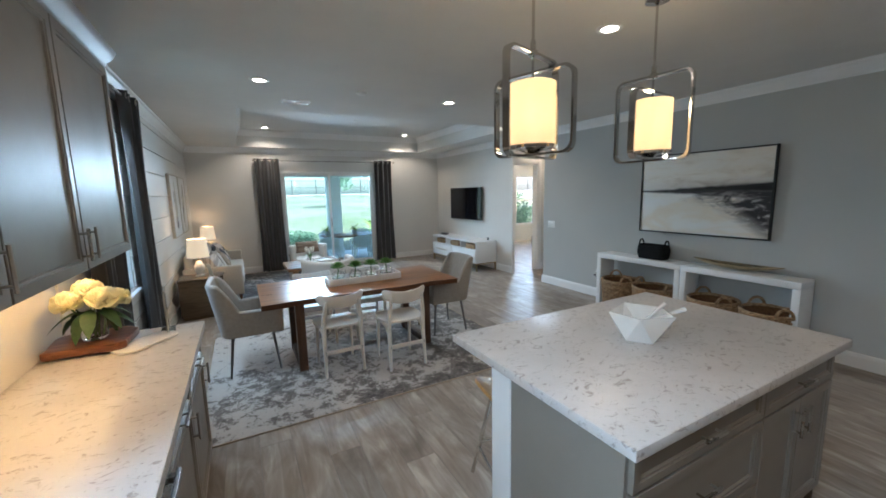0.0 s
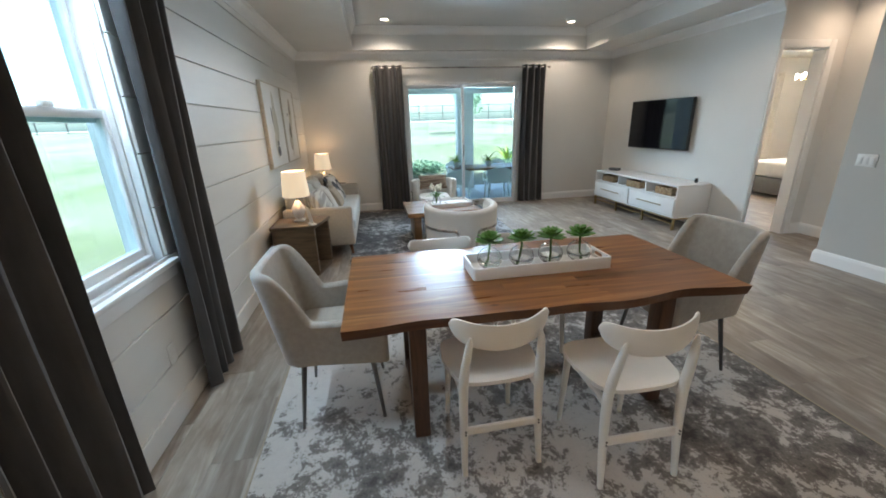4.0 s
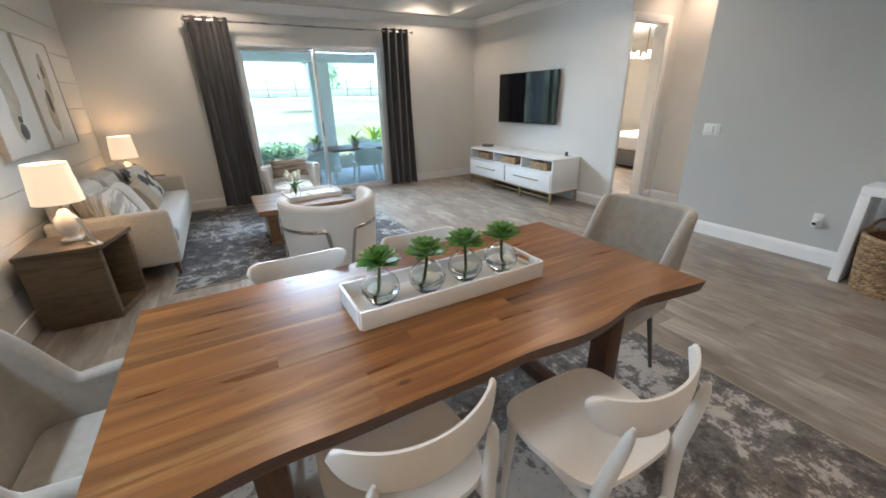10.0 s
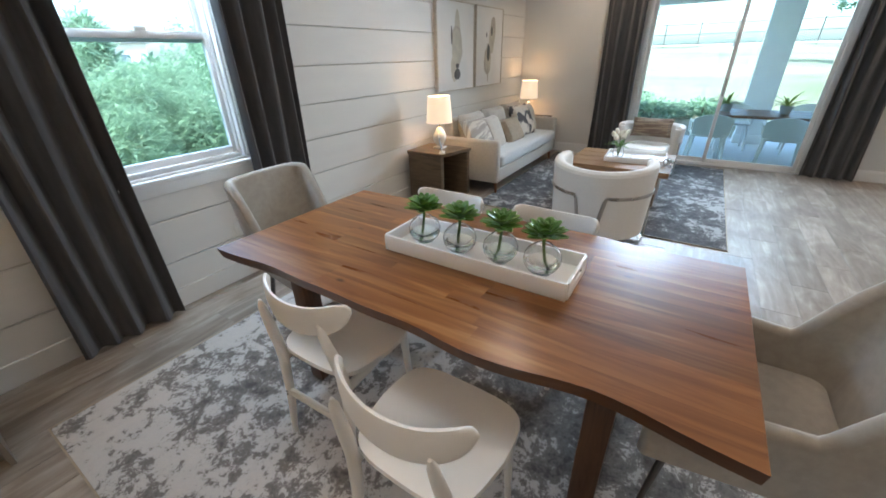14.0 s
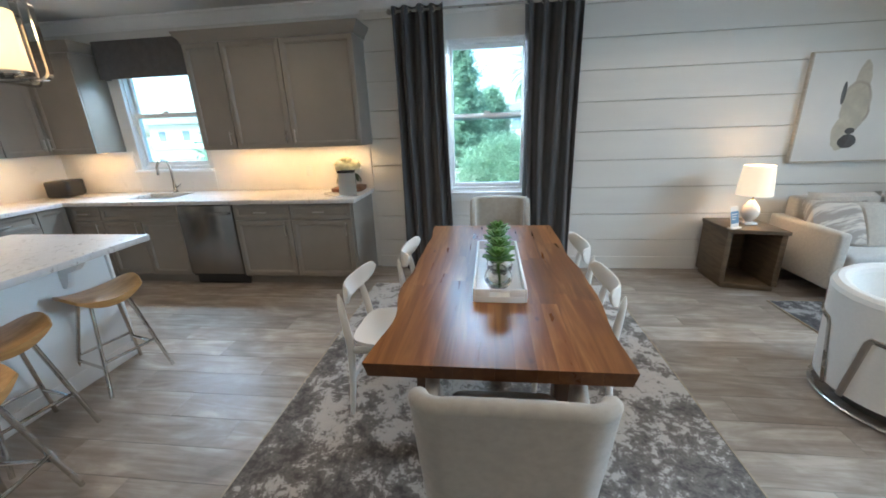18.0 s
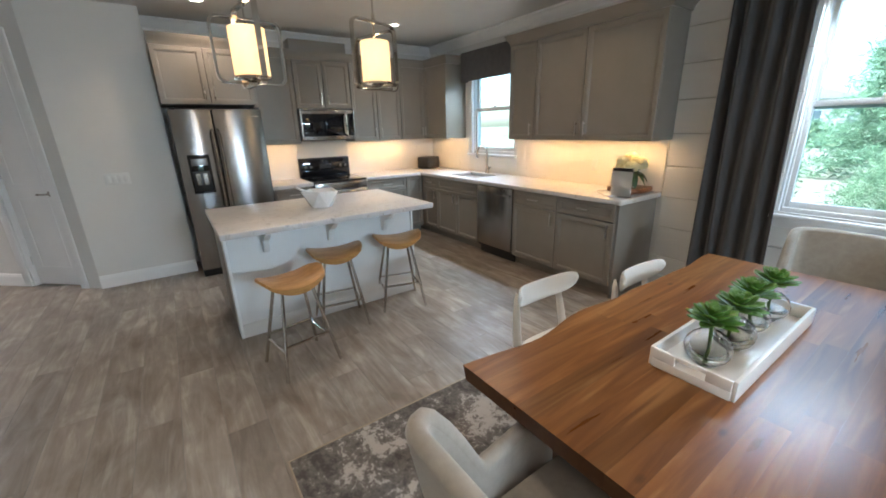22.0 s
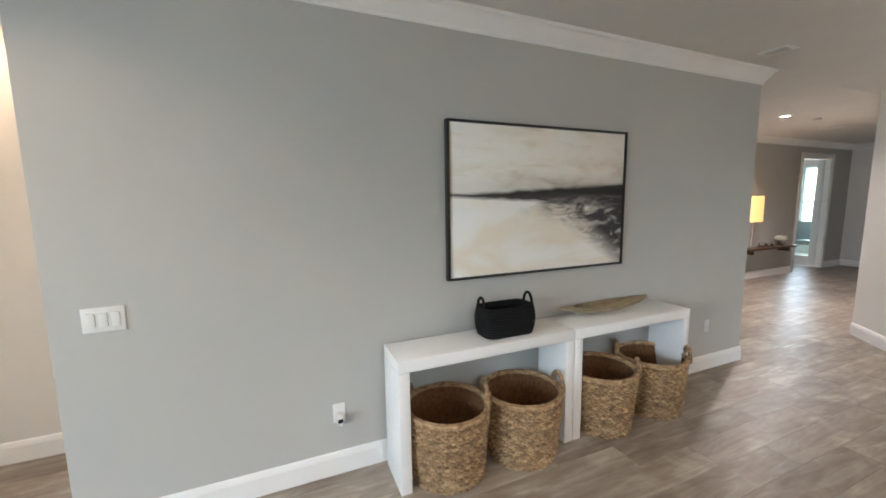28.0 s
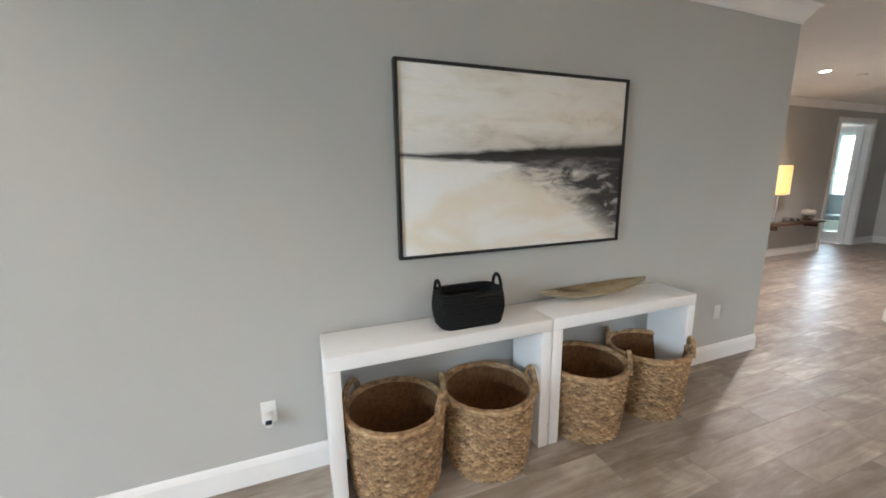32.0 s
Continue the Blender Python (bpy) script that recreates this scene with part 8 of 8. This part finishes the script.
shrub(-13.8, 12.0, 1.7, 3.1, 16000, M["pine"], 344, .07, "tall loose green shrub across the lawn")
conifer(-12, 3.05, 4.5, 1.55, 30000, 350)
conifer(-14, 4.3, 3.0, 1.2, 18000, 351)
palm(-17.5, 6.6, 3.9, 360)
conifer(-9.0, 6.6, 2.45, .55, 7000, 352)
# slender trees and a fence on the berm
for i, (x, y, h) in enumerate(((6.3, 27, 4.0), (14, 36, 4.5), (-3, 38, 4.0), (20, 44, 5))):
    rnd = random.Random(400 + i)
    t = thing("young_tree", "slender young tree on the berm", "tree", x, y, height(x, y), 0, "young trees")
    part("trunk", tube([(0, 0, -.1), (.06, .03, h * .5), (0, 0, h * .95)], [.06, .045, .015], 7), M["bark"], t)
    pts = []
    for k in range(9):
        a = k * 2.4
        tip = (.6 * math.cos(a), .6 * math.sin(a), h * rnd.uniform(.38, .98))
        part("limb", tube([(0, 0, tip[2] - .45), (tip[0] * .5, tip[1] * .5, tip[2] - .15), tip], [.025, .015, .006], 5), M["bark"], t)
        pts += blob(rnd, tip, (.45, .45, .38), 190)
    leaves("foliage", M["pine"], t, pts, .10, 400 + i)
fe = thing("fence", "black metal fence along the top of the berm", "fence", 0, 46, height(0, 46))
for k in range(30):
    x = -36 + 2.6 * k
    part("post", bx(x - .04, x + .04, -.04, .04, -.1, 1.9, 0), M["fence"], fe, sm=False)
for zz in (.25, 1.0, 1.75):
    part("rail", bx(-36, 40, -.02, .02, zz - .025, zz + .025, 0), M["fence"], fe, sm=False)
setting("road", bx(-200, 200, 49, 56, 1.80, 1.93, 0), M["concrete"], "pale road beyond the fence", "road")


def house(x, y, w, d, h, rz, seed):
    t = thing("house", "distant pale house with a grey hipped roof", "house", x, y, height(x, y) - .1, rz, "distant houses")
    part("wall", bx(-w / 2, w / 2, -d / 2, d / 2, 0, h, 0), M["wall"], t, sm=False)
    bm = bmesh.new()
    o, rh = .5, 1.9
    b = [bm.verts.new(p) for p in ((-w / 2 - o, -d / 2 - o, h), (w / 2 + o, -d / 2 - o, h), (w / 2 + o, d / 2 + o, h), (-w / 2 - o, d / 2 + o, h))]
    r = [bm.verts.new((-w / 2 + d / 2, 0, h + rh)), bm.verts.new((w / 2 - d / 2, 0, h + rh))]
    for f in ((b[0], b[1], r[1], r[0]), (b[1], b[2], r[1]), (b[2], b[3], r[0], r[1]), (b[3], b[0], r[0]), (b[3], b[2], b[1], b[0])):
        bm.faces.new(f)
    part("roof", bm, M["roof"], t, sm=False)
    for k in range(4):
        xx = -w / 2 + w * (k + .5) / 4
        for s in (-1, 1):
            wn_ = part("window", bx(xx - .6, xx + .6, s * d / 2 - .04, s * d / 2 + .04, .9, 2.2, 0), M["trim"], t, sm=False)
            part("pane", bx(xx - .52, xx + .52, s * d / 2 - .05, s * d / 2 + .05, .98, 2.12, 0), M["far_glass"], wn_, sm=False)


house(-42, 13, 14, 9, 2.9, 80, 1)
house(-40, -10, 15, 9, 2.9, 95, 2)
house(-45, -30, 14, 9, 2.9, 85, 3)
for i, (x, y) in enumerate(((-26, -2), (-27, -8), (-25, 3), (-28, 9), (-24, 14), (-30, -14))):
    shrub(x, y, 1.6, 1.7, 1500, M["bush"], 380 + i, .22, "distant rounded green shrub")

# ---- floor planks ----
PW, PL, GAP = 0.20, 1.20, 0.003
plank_me = {}


def plank_mesh(w, l):
    key = (round(w, 3), round(l, 3))
    if key not in plank_me:
        bm = bx(-w / 2, w / 2, -l / 2, l / 2, -.003, 0, 0)
        bmesh.ops.bevel(bm, geom=[e for e in bm.edges if e.verts[0].co.z > -.001 and e.verts[1].co.z > -.001], offset=.0008, segments=1, affect="EDGES")
        plank_me[key] = mesh_of(bm, M["plank"], "plank")
    return plank_me[key]


def plank_cells(x0, x1, y0, y1):
    i = math.floor(x0 / PW)
    while i * PW < x1:
        a0, a1 = max(x0, i * PW), min(x1, (i + 1) * PW)
        off = (i * 0.37 * PL) % PL
        j = math.floor((y0 - off) / PL)
        while j * PL + off < y1:
            b0, b1 = max(y0, j * PL + off), min(y1, (j + 1) * PL + off)
            if a1 - a0 > .01 and b1 - b0 > .01:
                yield a0 + GAP / 2, a1 - GAP / 2, b0 + GAP / 2, b1 - GAP / 2
            j += 1
        i += 1


areas = [(W_X, E_X, S_Y, N_Y), (E_X, NICHE_E, GREY_N, TV_S), (E_X, HALL_E, HALL_S, GREY_S), (3.0, E_X, HALL_S, S_Y), (E_X, 10.6, TV_S, 10.4)]
verts, faces, count = [], [], 0
for ar in areas:
    for a0, a1, b0, b1 in plank_cells(*ar):
        near = -0.1 < (a0 + a1) / 2 < E_X and -0.3 < (b0 + b1) / 2 < 8.4 and count < 300
        if near:
            ob = new("plank", plank_mesh(a1 - a0, b1 - b0))
            ob.parent = fl
            ob.location = ((a0 + a1) / 2, (b0 + b1) / 2, 0)
            count += 1
        else:
            k = len(verts)
            verts += [(a0, b0, 0), (a1, b0, 0), (a1, b1, 0), (a0, b1, 0), (a0, b0, -.004), (a1, b0, -.004), (a1, b1, -.004), (a0, b1, -.004)]
            faces += [tuple(k + q for q in f) for f in ((0, 1, 2, 3), (4, 5, 1, 0), (5, 6, 2, 1), (6, 7, 3, 2), (7, 4, 0, 3))]
me = bpy.data.meshes.new("plank_field")
me.from_pydata(verts, [], faces)
me.materials.append(M["plank"])
pf = new("plank_field", me)
pf.parent = fl
tagged(pf, kind="stuff")
